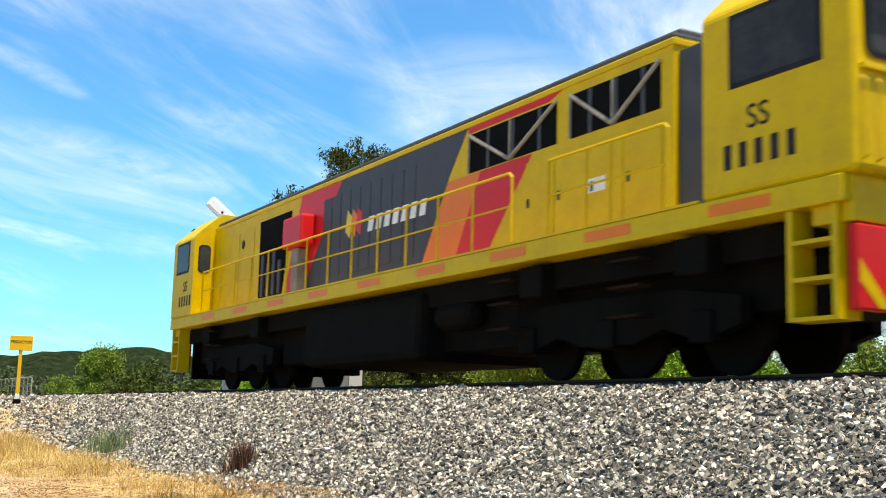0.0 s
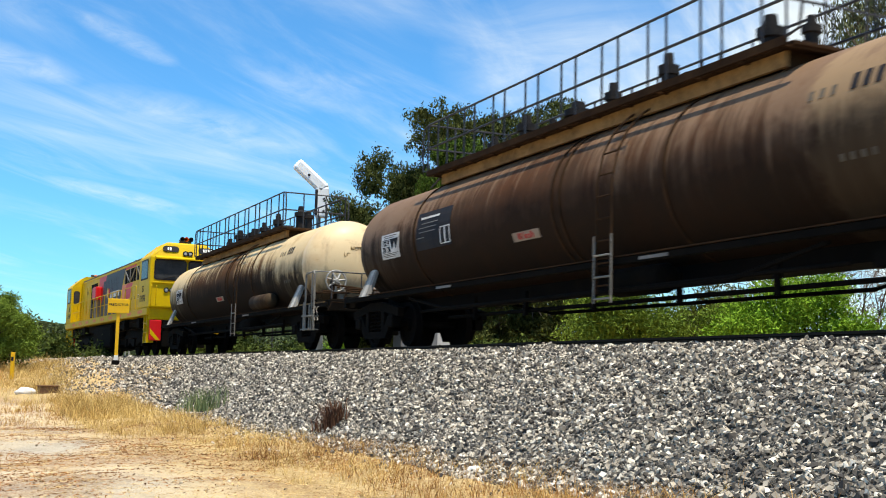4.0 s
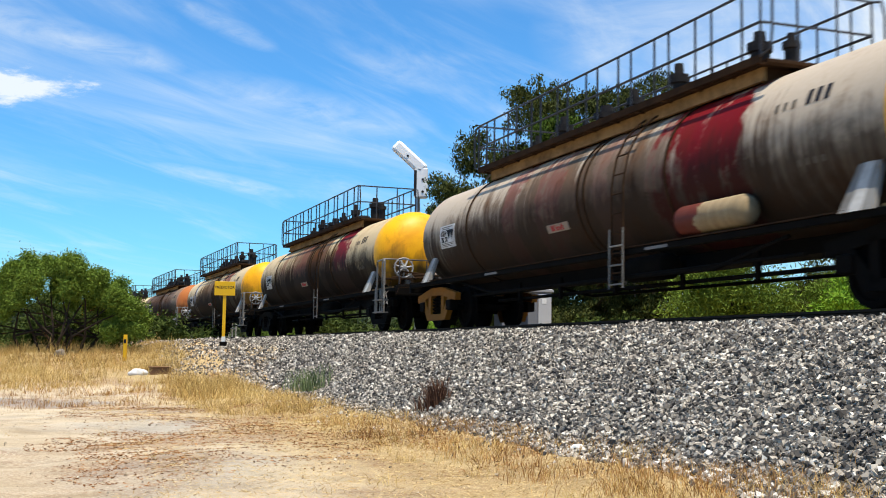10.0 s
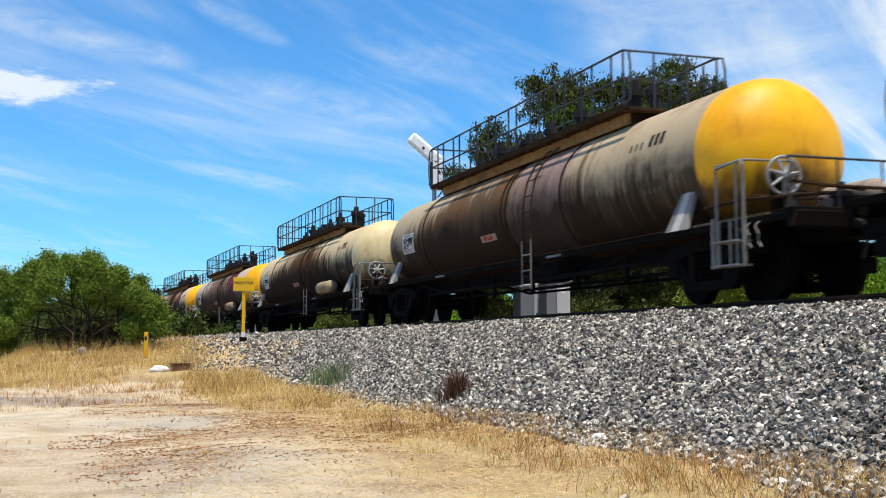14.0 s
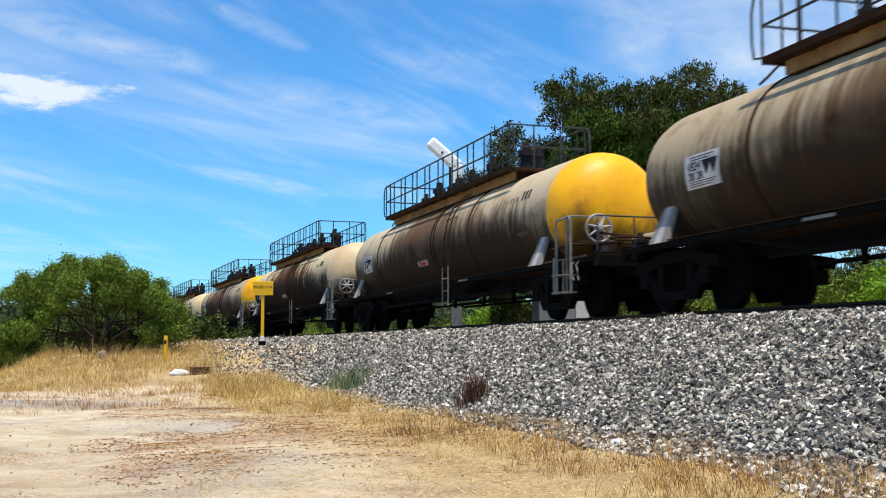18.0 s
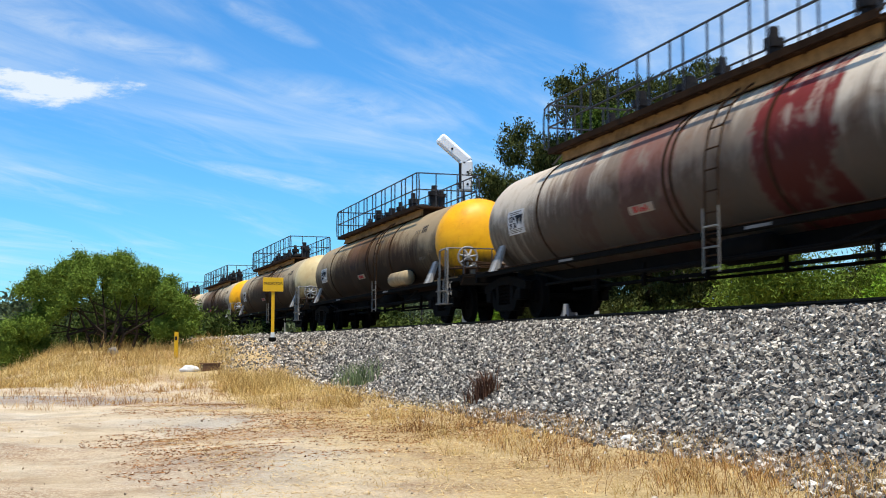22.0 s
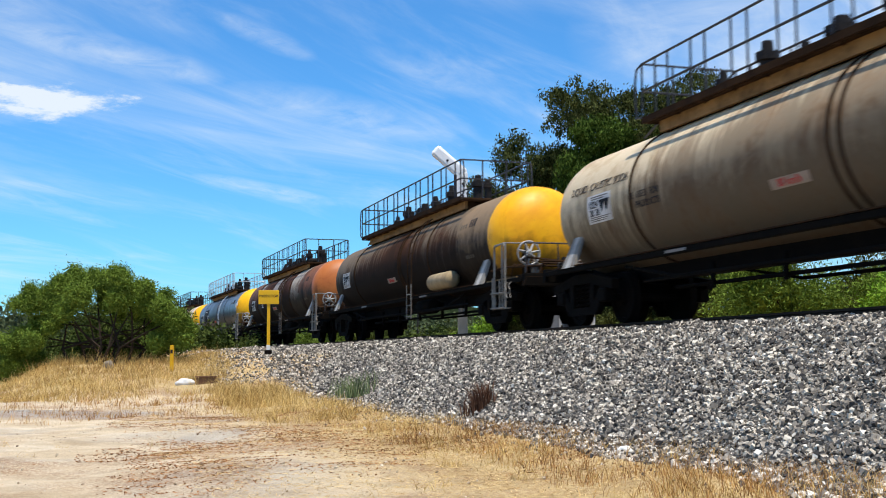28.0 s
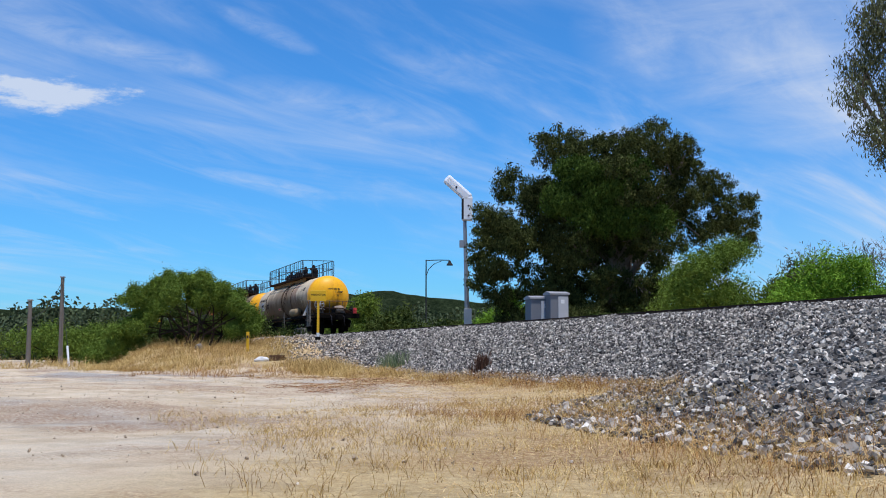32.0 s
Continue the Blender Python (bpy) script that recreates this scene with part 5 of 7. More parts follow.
        # flush near-black plate: the shade inside the intake is its colour
        part("opening", panel([(4.5, 1.9), (5.9, 1.9), (5.95, 3.56), (4.1, 3.56)], x, 0.009), loco_dark, hood, "black plate for the shaded air intake opening")
        for k in range(4):
            part("equipment", boxed(min(x, x + sg * 0.05), max(x, x + sg * 0.05), 4.55 + k * 0.33, 4.7 + k * 0.33, 1.92, 2.6 + 0.2 * (k % 2)), loco_grey, hood)
        part("hood_vent", lathe(bmesh.new(), [(x, 0.1), (x + sg * 0.02, 0.1), (x + sg * 0.02, 0.0)], 16, "x", (0, 7.0, 3.2)), ink, hood)
        # radiator openings with lattice braces, their shaded depth painted as near-black plates
        for y0, y1 in ((-7.38, -5.6), (-5.28, -3.02)):
            part("opening", panel([(y0, 3.06), (y1, 3.06), (y1, 3.64), (y0, 3.64)], x, 0.008), loco_dark, hood, "black plate for the shaded radiator opening")
            for k in range(2):
                a, b = y0 + (y1 - y0) * k / 2, y0 + (y1 - y0) * (k + 1) / 2
                part("brace", rod(bmesh.new(), [(x + sg * 0.02, a, 3.07 if k % 2 else 3.63), (x + sg * 0.02, b, 3.63 if k % 2 else 3.07)], 0.03, 5), grey_steel, hood)
                part("brace", rod(bmesh.new(), [(x + sg * 0.02, b, 3.07), (x + sg * 0.02, b, 3.63)], 0.022, 5), grey_steel, hood)
            for k in range(3):
                yy = y0 + (y1 - y0) * (k + 0.6) / 3.4
                part("radiator_post", boxed(min(x, x + sg * 0.015), max(x, x + sg * 0.015), yy - 0.035, yy + 0.035, 3.06, 3.64), loco_roof, hood)
        for k in range(4):
            y = -7.4 + k * 0.72
            part("hood_door", panel([(y, 1.85), (y + 0.67, 1.85), (y + 0.67, 2.92), (y, 2.92)], x, 0.012), loco_yellow, hood)
            part("door_latch", boxed(min(x, x + sg * 0.03), max(x, x + sg * 0.03), y + 0.58, y + 0.62, 2.3, 2.42), loco_roof, hood)
        part("data_plate", panel([(-6.35, 2.28), (-6.0, 2.28), (-6.0, 2.46), (-6.35, 2.46)], x + sg * 0.012, 0.004), white_plate, hood)
        for k in range(9):
            y = -1.3 + k * 0.42
            part("hood_door", panel([(y, 2.0), (y + 0.38, 2.0), (y + 0.38, 3.5), (y, 3.5)], x + sg * 0.006, 0.008), loco_grey, hood)
        for k in range(2):
            part("hood_door", panel([(6.3 + k * 1.0, 1.9), (7.2 + k * 1.0, 1.9), (7.2 + k * 1.0, 3.5), (6.3 + k * 1.0, 3.5)], x, 0.012), loco_yellow, hood)
        # plain bars and spark where the operator's name stands
        for k in range(7):
            y = 0.45 - k * 0.32
            part("name_bar", panel([(y, 2.64), (y - 0.2, 2.64), (y - 0.26, 2.9), (y - 0.06, 2.9)], x + sg * 0.014, 0.004), white_plate, hood)
        for k, mt in enumerate((loco_red, loco_orange, sign_spark)):
            y = 0.75 + k * 0.22
            part("emblem", panel([(y, 2.62), (y + 0.2, 2.76), (y + 0.12, 3.14), (y - 0.08, 3.0)], x + sg * 0.014, 0.005), mt, hood)
        # handrails
        xr = sg * 1.37
        for y0, y1, z in ((5.6, 18.9, 2.66), (2.5, 4.75, 2.66)):
            r = p("handrail", rod(bmesh.new(), [(xr, Y + y0, 1.72), (xr, Y + y0, z - 0.06), (xr, Y + y0 + 0.06, z), (xr, Y + y1, z), (xr, Y + y1, 1.72)], 0.02, 8), loco_yellow, "yellow tubular handrail")
            part("mid_rail", rod(bmesh.new(), [(xr, Y + y0, 2.22), (xr, Y + y1, 2.22)], 0.014, 6), loco_yellow, r)
            for k in range(1, int(y1 - y0)):
                part("stanchion", rod(bmesh.new(), [(xr, Y + y0 + k, 1.72), (xr, Y + y0 + k, z)], 0.018, 6), loco_yellow, r)
        # under the sill
        for y in (5.6, 18.0, 3.0):
            for z in (0.62, 0.95, 1.25):
                p("step", boxed(min(xr, xr - sg * 0.22), max(xr, xr - sg * 0.22), Y + y, Y + y + 0.55, z, z + 0.03), dark_rust)
        for k, yy in enumerate((2.0, 5.0, 15.2, 18.4)):
            p("sand_box", boxed(min(sg * 1.0, sg * 1.3), max(sg * 1.0, sg * 1.3), Y + yy, Y + yy + 0.5, 1.0, 1.4, 0.03), black_steel)
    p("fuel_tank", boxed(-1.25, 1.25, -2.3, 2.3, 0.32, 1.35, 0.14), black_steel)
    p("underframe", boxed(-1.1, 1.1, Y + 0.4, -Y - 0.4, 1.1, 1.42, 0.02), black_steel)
    # plain black blocks added to stand for the deep shade under the sill
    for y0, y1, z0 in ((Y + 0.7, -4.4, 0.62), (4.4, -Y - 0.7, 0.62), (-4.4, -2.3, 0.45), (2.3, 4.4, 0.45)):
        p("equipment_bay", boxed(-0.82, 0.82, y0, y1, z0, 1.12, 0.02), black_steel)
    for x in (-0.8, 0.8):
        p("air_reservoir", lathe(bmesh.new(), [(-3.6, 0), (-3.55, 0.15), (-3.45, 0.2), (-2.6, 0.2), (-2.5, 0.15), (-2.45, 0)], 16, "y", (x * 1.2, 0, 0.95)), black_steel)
    for y in (-6.6, 6.6):
        big_bogie(loco, y)
    return loco


sign_spark = paint("emblem_yellow", (0.7, 0.5, 0.05), 0.5, (0.3, 0.2, 0.05), 0.3)
locos = [build_loco()]


# ---- beside the track ----
galv = paint("galvanised_post", (0.34, 0.36, 0.38), 0.45, (0.16, 0.15, 0.14), 0.4, 0.6)
white_shell = paint("white_housing", (0.82, 0.83, 0.84), 0.35, (0.5, 0.5, 0.5), 0.2)
# cabinet body greyed darker than the door, to carry its side's shade
cabinet_shaded = paint("cabinet_shaded", (0.17, 0.175, 0.19), 0.5, (0.2, 0.19, 0.18), 0.35)
cabinet_light = paint("cabinet_light_door", (0.46, 0.46, 0.47), 0.5, (0.35, 0.34, 0.33), 0.3)
cabinet_lid = paint("cabinet_lid", (0.3, 0.3, 0.31), 0.5, (0.3, 0.28, 0.26), 0.3)
post_wood = paint("weathered_pole", (0.2, 0.17, 0.14), 0.9, (0.08, 0.07, 0.06), 0.6)
wire_dark = paint("dark_wire", (0.03, 0.03, 0.03), 0.6, (0.06, 0.06, 0.06), 0.3)
sign_yellow = paint("sign_yellow", (0.75, 0.43, 0.015), 0.45, (0.3, 0.18, 0.05), 0.35)


def at_land(x, y, lift=0.0):
    s, w = track_coords(x, y)
    z = max(float(land(np.array(x), np.array(y))), float(bed(s, w)) if -4.9 < w < 3.8 else -9)
    return z + lift


def sign_board():
    x, y = -5.76, 32.5
    z = at_land(x, y)
    t = thing("trackside_sign", "yellow trackside sign board on a yellow post", "sign", m=pose(x, y, z, 0, 0, 8))
    part("post", boxed(-0.045, 0.045, -0.03, 0.03, -0.2, 1.65, 0.006), sign_yellow, t)
    b = part("board", boxed(-0.29, 0.29, -0.055, -0.03, 1.42, 1.82, 0.01), sign_yellow, t, "yellow board with dark lettering")
    writing("lettering", "PREDICTOR", 0.1, ink, b, pose(0, -0.057, 1.65, 90, 0, 0), 0.003)
    part("sleeve", boxed(-0.055, 0.055, -0.04, 0.04, 0.1, 0.26, 0.006), white_plate, t, "pale sleeve at the foot of the post")
    part("base", boxed(-0.1, 0.1, -0.1, 0.1, -0.15, 0.12, 0.02), black_steel, t, "dark base block")
    x, y = -7.86, 30.0
    t = thing("marker_post", "short yellow marker post in dry grass", "post", m=pose(x, y, at_land(x, y)))
    top = 1.29 - at_land(x, y)
    part("post", boxed(-0.045, 0.045, -0.045, 0.045, -0.2, top, 0.008), sign_yellow, t)
    part("reflector", boxed(-0.03, 0.03, -0.051, -0.045, top - 0.22, top - 0.12), ink, t)


def signal_mast():
    x, y = -0.3, 37.0
    z = 0.6
    t = thing("monitoring_mast", "slim steel mast with angled white housings on top", "mast", m=pose(x, y, z))
    top = 5.4
    part("mast", rod(bmesh.new(), [(0.05, 0, -0.3), (0.0, 0, 2.0), (-0.08, 0, top)], [0.12, 0.1, 0.075], 12), galv, t)
    part("base_box", boxed(-0.12, 0.2, -0.22, 0.0, 0.6, 1.75, 0.02), galv, t, "grey control box on the mast")
    part("small_box", boxed(-0.3, -0.1, -0.1, 0.08, 4.25, 4.55, 0.01), galv, t)
    bm = boxed(-0.2, 0.24, -0.16, 0.16, 5.35, 6.35, 0.06)
    h = part("upright_housing", bm, white_shell, t, "white upright housing")
    part("dark_slot", boxed(-0.21, -0.12, -0.166, -0.1, 5.4, 6.25), ink, h)
    for zz in (5.55, 5.95):
        part("port", lathe(bmesh.new(), [(-0.175, 0.0), (-0.175, 0.04), (-0.155, 0.04), (-0.155, 0.0)], 12, "y", (0.08, 0, zz)), ink, h)
    bm = boxed(-0.2, 0.2, -0.16, 0.16, 0.0, 1.3, 0.09)
    bmesh.ops.transform(bm, matrix=pose(0.12, 0, 6.25, 0, -48, 0), verts=bm.verts)
    h = part("tilted_housing", bm, white_shell, t, "white tilted housing")
    part("port", lathe(bmesh.new(), [(-0.175, 0.0), (-0.175, 0.04), (-0.155, 0.04), (-0.155, 0.0)], 12, "y", (-0.42, 0, 6.72)), ink, h)


def cabinets():
    for i, (x, y, w, d, hgt) in enumerate(((2.12, 29.7, 0.62, 0.55, 1.72), (2.78, 29.4, 0.66, 0.55, 1.85))):
        t = thing("relay_cabinet", "grey steel trackside equipment cabinet with a pale door", "cabinet", "equipment cabinets", pose(x, y, 0.68, 0, 0, 18))
        body = part("body", boxed(-w / 2, w / 2, -d / 2, d / 2, -0.1, hgt, 0.015), cabinet_shaded, t)
        part("lid", prism(bmesh.new(), [(-d / 2 - 0.04, hgt), (d / 2 + 0.04, hgt), (d / 2 + 0.04, hgt + 0.05), (0, hgt + 0.12), (-d / 2 - 0.04, hgt + 0.05)], -w / 2 - 0.04, w / 2 + 0.04), cabinet_lid, t)
        dx = (0.06, -0.05)[i]
        door = part("door", boxed(dx, w / 2 - 0.02, -d / 2 - 0.025, -d / 2 + 0.0, 0.05, hgt - 0.06, 0.006), cabinet_light, t, "pale grey door")
        part("handle", boxed(dx + 0.05, dx + 0.09, -d / 2 - 0.05, -d / 2 - 0.02, 0.85, 1.05), black_steel, door)
        part("plate", boxed(dx + 0.1, dx + 0.22, -d / 2 - 0.032, -d / 2 - 0.025, hgt - 0.3, hgt - 0.17), white_plate, door)


def street_lamp():
    x, y = -3.7, 80.0
    t = thing("street_lamp", "tall dark street lamp with a curved arm", "street lamp", m=pose(x, y, 0.2))
    part("pole", rod(bmesh.new(), [(0, 0, -0.5), (0, 0, 7.6)], [0.065, 0.045], 10), wire_dark, t)
    part("arm", rod(bmesh.new(), [(0, 0, 7.55), (1.0, 0, 7.58), (1.85, 0, 7.56)], 0.035, 8), wire_dark, t)
    part("brace", rod(bmesh.new(), [(0, 0, 6.3), (0.2, 0, 6.85), (0.6, 0, 7.25), (1.2, 0, 7.5)], 0.025, 8), wire_dark, t)
    part("lantern", lathe(bmesh.new(), [(-0.35, 0.24), (-0.3, 0.26), (-0.12, 0.12), (0.0, 0.1), (0.06, 0.0)], 16, "z", (1.85, 0, 7.5)), wire_dark, t)


def poles():
    for x, y, z, hgt, lean in ((-17.0, 33.75, -0.2, 2.75, 0.5), (-17.25, 37.88, -0.2, 3.9, 0.0)):
        t = thing("utility_pole", "weathered grey wooden pole among bushes", "pole", "poles", pose(x, y, z, 0, lean, 0))
        part("shaft", rod(bmesh.new(), [(0, 0, -0.3), (0, 0, hgt)], [0.1, 0.075], 10), post_wood, t)
        part("cap", boxed(-0.09, 0.09, -0.09, 0.09, hgt, hgt + 0.05, 0.01), galv, t)
    t = thing("stay_wire", "dark stay wire running down from a pole to a white guard", "wire", m=pose(0, 0, 0))
    part("wire", rod(bmesh.new(), [(-17.25, 37.88, 3.5), (-16.70, 36.7, 1.9), (-16.00, 35.25, 0.75)], 0.012, 6), wire_dark, t)
    part("wire", rod(bmesh.new(), [(-17.25, 37.88, 3.55), (-17.15, 36.2, 2.4), (-17.03, 33.75, 1.75)], 0.012, 6), wire_dark, t)
    part("guard", rod(bmesh.new(), [(-16.05, 35.3, 0.83), (-15.87, 35.05, -0.1)], 0.045, 8), white_shell, t)


def lump(name, label, category, x, y, r, flat, material, seed):
    bm = bmesh.new()
    bmesh.ops.create_icosphere(bm, subdivisions=3, radius=1)
    for v in bm.verts:
        n = noise.noise(v.co * 1.3 + Vector((seed, 0, 0)))
        v.co = Vector((v.co.x * r * 1.3, v.co.y * r, v.co.z * r * flat)) * (1 + 0.35 * n)
    for f in bm.faces:
        f.smooth = True
    ob = new(name, finish(name, bm, material))
    ob.location = (x, y, at_land(x, y, r * flat * 0.55))
    tagged(ob, label, category)
    return ob


pale_stone = paint("pale_stone", (0.72, 0.7, 0.66), 0.8, (0.4, 0.36, 0.3), 0.4)
sign_board()
signal_mast()
cabinets()
street_lamp()
poles()
lump("white_rock", "pale white rock lying in dry grass", "rock", -7.0, 28.0, 0.17, 0.7, pale_stone, 2.0)
lump("white_scrap", "crumpled white scrap of litter in dry grass", "litter", 1.33, 10.1, 0.05, 0.8, white_plate, 5.0)
lump("dark_stump", "small dark burnt stump on a grassy mound", "stump", -9.6, 30.2, 0.12, 1.0, post_wood, 7.0)

fence_steel = paint("grey_fence_steel", (0.3, 0.29, 0.27), 0.8, (0.14, 0.12, 0.1), 0.6)


def low_fence():
    """A long steel handrail beside the line, far off."""
    t = thing("low_fence", "long grey steel handrail fence beside the railway", "fence", m=pose(0, 0, 0))
    for k in range(20):
        a = on_track(74 + k * 1.2, 4.0)
        part("post", rod(bmesh.new(), [(a.x, a.y, 0.3), (a.x, a.y, RAIL + 1.3)], 0.045, 6), fence_steel, t)
    for h in (0.8, 1.3):
        part("rail", rod(bmesh.new(), [on_track(74 + k * 2.4, 3.96, h) for k in range(10)] + [on_track(97.0, 3.96, h)], 0.05, 6), fence_steel, t)


def rusty_trough():
    """A low rusty box half sunk in the grass."""
    x, y = -6.55, 28.3
    t = thing("rusty_trough", "low rusty brown steel box in dry grass beside a white rock", "box", m=pose(x, y, at_land(x, y), 0, 0, 12))
    part("body", boxed(-0.24, 0.24, -0.2, 0.2, -0.1, 0.16, 0.02), trough_rust, t)
    part("rim", boxed(-0.27, 0.27, -0.23, 0.23, 0.16, 0.185, 0.008), trough_rust, t)
    for k in range(3):
        part("rib", boxed(-0.17 + k * 0.16, -0.14 + k * 0.16, -0.22, -0.2, 0.0, 0.15), trough_rust, t)


trough_rust = paint("trough_rust", (0.2, 0.11, 0.06), 0.95, (0.05, 0.03, 0.02), 0.7)
low_fence()
rusty_trough()


# ---- plants ----
RS = np.random.RandomState(11)


def leaf_cards(centres, length, width, droop=0.3, rs=RS):
    """Pointed leaves of four corners at the centres, hanging a little."""
    n = len(centres)
    d = rs.normal(size=(n, 3))
    d[:, 2] -= droop * 2.0
    d /= np.linalg.norm(d, axis=1, keepdims=True)
    o = rs.normal(size=(n, 3))
    o = np.cross(d, o)
    o /= np.linalg.norm(o, axis=1, keepdims=True) + 1e-9
    ln = (length * rs.uniform(0.6, 1.3, n))[:, None]
    wd = (width * rs.uniform(0.7, 1.3, n))[:, None]
    v = np.stack([centres - d * ln / 2, centres + o * wd / 2, centres + d * ln / 2, centres - o * wd / 2], 1).reshape(-1, 3)
    return v, np.arange(4 * n).reshape(-1, 4)


def crown_points(clumps, twigs, per, spread, rs=RS, hollow=0.55):
    """Leaf places: twigs in the clumps (x, y, z, rx, ry, rz), leaves about each twig."""
    c = np.array(clumps, float)
    vol = c[:, 3] * c[:, 5]
    pick = rs.choice(len(c), twigs, p=vol / vol.sum())
    d = rs.normal(size=(twigs, 3))
    d /= np.linalg.norm(d, axis=1, keepdims=True)
    rad = hollow + (1 - hollow) * rs.uniform(0, 1, twigs) ** 0.7
    rad *= 1 + 0.035 * rs.normal(size=twigs)
    centre = c[pick, :3] + d * rad[:, None] * c[pick, 3:]
    pts = np.repeat(centre, per, 0) + rs.normal(size=(twigs * per, 3)) * spread
    return pts


dark_wood = paint("dark_shrub_wood", (0.03, 0.022, 0.016), 0.95, (0.06, 0.045, 0.035), 0.6)
bark = paint("gum_bark", (0.2, 0.16, 0.13), 0.9, (0.08, 0.06, 0.05), 0.7)
gum_leaf = foliage("gum_leaves", (0.012, 0.019, 0.005), (0.11, 0.125, 0.036), 0.75)
gum_leaf_green = foliage("green_gum_leaves", (0.022, 0.042, 0.006), (0.1, 0.16, 0.026), 0.75)
gum_leaf_grey = foliage("grey_gum_leaves", (0.04, 0.05, 0.025), (0.18, 0.19, 0.09), 0.7)
bush_leaf = foliage("bush_leaves", (0.07, 0.115, 0.016), (0.2, 0.28, 0.045), 0.7)
bright_leaf = foliage("bright_leaves", (0.07, 0.16, 0.012), (0.24, 0.4, 0.04))
dull_leaf = foliage("dull_leaves", (0.025, 0.042, 0.01), (0.1, 0.13, 0.03), 0.75)
# far leaves greyer than the near ones: distance haze put into their colour
far_leaf = foliage("far_leaves", (0.035, 0.052, 0.024), (0.1, 0.125, 0.06))
twig_grey = foliage("dry_twigs", (0.08, 0.06, 0.05), (0.24, 0.17, 0.13), 0.8)


def plant(name, label, category, x, y, z, clumps, twigs, per, spread, leaf, leaf_size, limbs=9, trunk=0.2, droop=0.3, stems=1, hollow=0.55, group="", foot=0.0):
    """A tree or bush: stems and limbs that reach the clumps, and a crown of leaves. Clumps are in metres from its foot."""
    rs = np.random.RandomState(int(abs(x * 131 + y * 17)) % 9999)
    wood = bark if name.endswith("tree") else dark_wood
    t = thing(name, label, category, group, pose(x, y, z))
    heads = sorted(clumps, key=lambda c: -c[5])[:limbs]
    bm = bmesh.new()
    forks = []
    for k in range(stems):
        a = 2 * math.pi * k / max(stems, 1) + 0.4
        off = Vector((math.cos(a), math.sin(a), 0)) * (foot * rs.uniform(0.3, 1.0) or (trunk * 1.3 if stems > 1 else 0))
        h = 0.34 * max(c[2] for c in clumps)
        lean = Vector((rs.uniform(-0.5, 0.5) * (2 if stems > 1 else 1), rs.uniform(-0.3, 0.3), h))
        pts = [off + Vector((0, 0, -0.3)), off + lean * 0.4 + Vector((0.05, 0, 0)), off + lean]
        rod(bm, pts, [trunk, trunk * 0.8, trunk * 0.6], 8)
        forks.append(off + lean)
    part("trunk", bm, wood, t)
    for i, c in enumerate(heads):
        f = forks[i % len(forks)]
        e = Vector(c[:3])
        mid = f.lerp(e, 0.5) + Vector((rs.uniform(-0.3, 0.3), rs.uniform(-0.3, 0.3), rs.uniform(-0.1, 0.4))) * (e - f).length * 0.25
        bm = bmesh.new()
        rod(bm, [f, mid, e], [trunk * 0.5, trunk * 0.3, trunk * 0.12], 6)
        for k in range(5):
            b = mid.lerp(e, rs.uniform(0, 1))
            tip = e + Vector(rs.normal(size=3)) * c[5] * 0.6
            rod(bm, [b, b.lerp(tip, 0.5) + Vector((0, 0, 0.1)), tip], [trunk * 0.14, trunk * 0.09, 0.012], 4)
        part("limb", bm, wood, t)
    v, q = leaf_cards(crown_points(clumps, twigs, per, spread, rs, hollow), leaf_size[0], leaf_size[1], droop, rs)
    o = new("crown", raw_mesh("crown", v, q, leaf))
    o.parent = t
    return t


def blobs(rs, n, w, d, h, r, low=0.3):
    """Clumps of a rounded bush."""
    out = []
    for _ in range(n):
        a, u = rs.uniform(0, 2 * math.pi), math.sqrt(rs.uniform(0, 1))
        x, y = math.cos(a) * u * w, math.sin(a) * u * d
        top = h * math.sqrt(max(0.05, 1 - 0.75 * u * u))
        z = rs.uniform(low * h, top)
        q = r * rs.uniform(0.6, 1.2)
        out.append((x, y, z, q * 1.15, q, q * 0.85))
    return out


def lobes(clumps, n, size, rs, flat=0.75):
    """Small leafy heads on the outside of each clump, with gaps between them."""
    out = []
    for x, y, z, rx, ry, rz in clumps:
        for _ in range(n):
            d = Vector(rs.normal(size=3)).normalized()
            q = size * rs.uniform(0.6, 1.25)
            k = rs.uniform(0.5, 0.95)
            out.append((x + d.x * rx * k, y + d.y * ry * k, z + d.z * rz * k + 0.1 * rz, rx * q, ry * q, rz * q * flat))
    return out


# the great gum behind the track; clumps from its foot: across, along the view, up, sizes
K = 0.0222
GUM = [(1000, 262, 58, 42), (1065, 280, 60, 45), (1150, 265, 70, 44), (1205, 290, 45, 50), (905, 308, 34, 30), (892, 338, 28, 28), (948, 350, 54, 48), (880, 398, 52, 38), (850, 445, 36, 38), (872, 478, 46, 28), (905, 430, 46, 40), (930, 470, 30, 26),
       (1015, 350, 80, 62), (1110, 345, 85, 62), (1195, 360, 62, 52), (1265, 335, 42, 44), (1290, 385, 45, 42), (1325, 420, 36, 36), (1235, 420, 44, 44), (1010, 440, 62, 52), (1085, 430, 75, 60), (1150, 440, 58, 52),
       (980, 520, 52, 42), (1060, 520, 70, 55), (1140, 525, 62, 50), (1290, 455, 36, 32), (1215, 500, 40, 36), (1020, 560, 60, 45), (1110, 560, 70, 45), (880, 525, 40, 34), (905, 560, 42, 30), (950, 572, 44, 30), (845, 500, 26, 28), (1170, 575, 55, 36), (1230, 560, 50, 34), (1280, 530, 40, 34), (965, 410, 46, 42), (920, 430, 36, 34), (940, 520, 42, 36), (1000, 480, 50, 42)]
gum_clumps = []
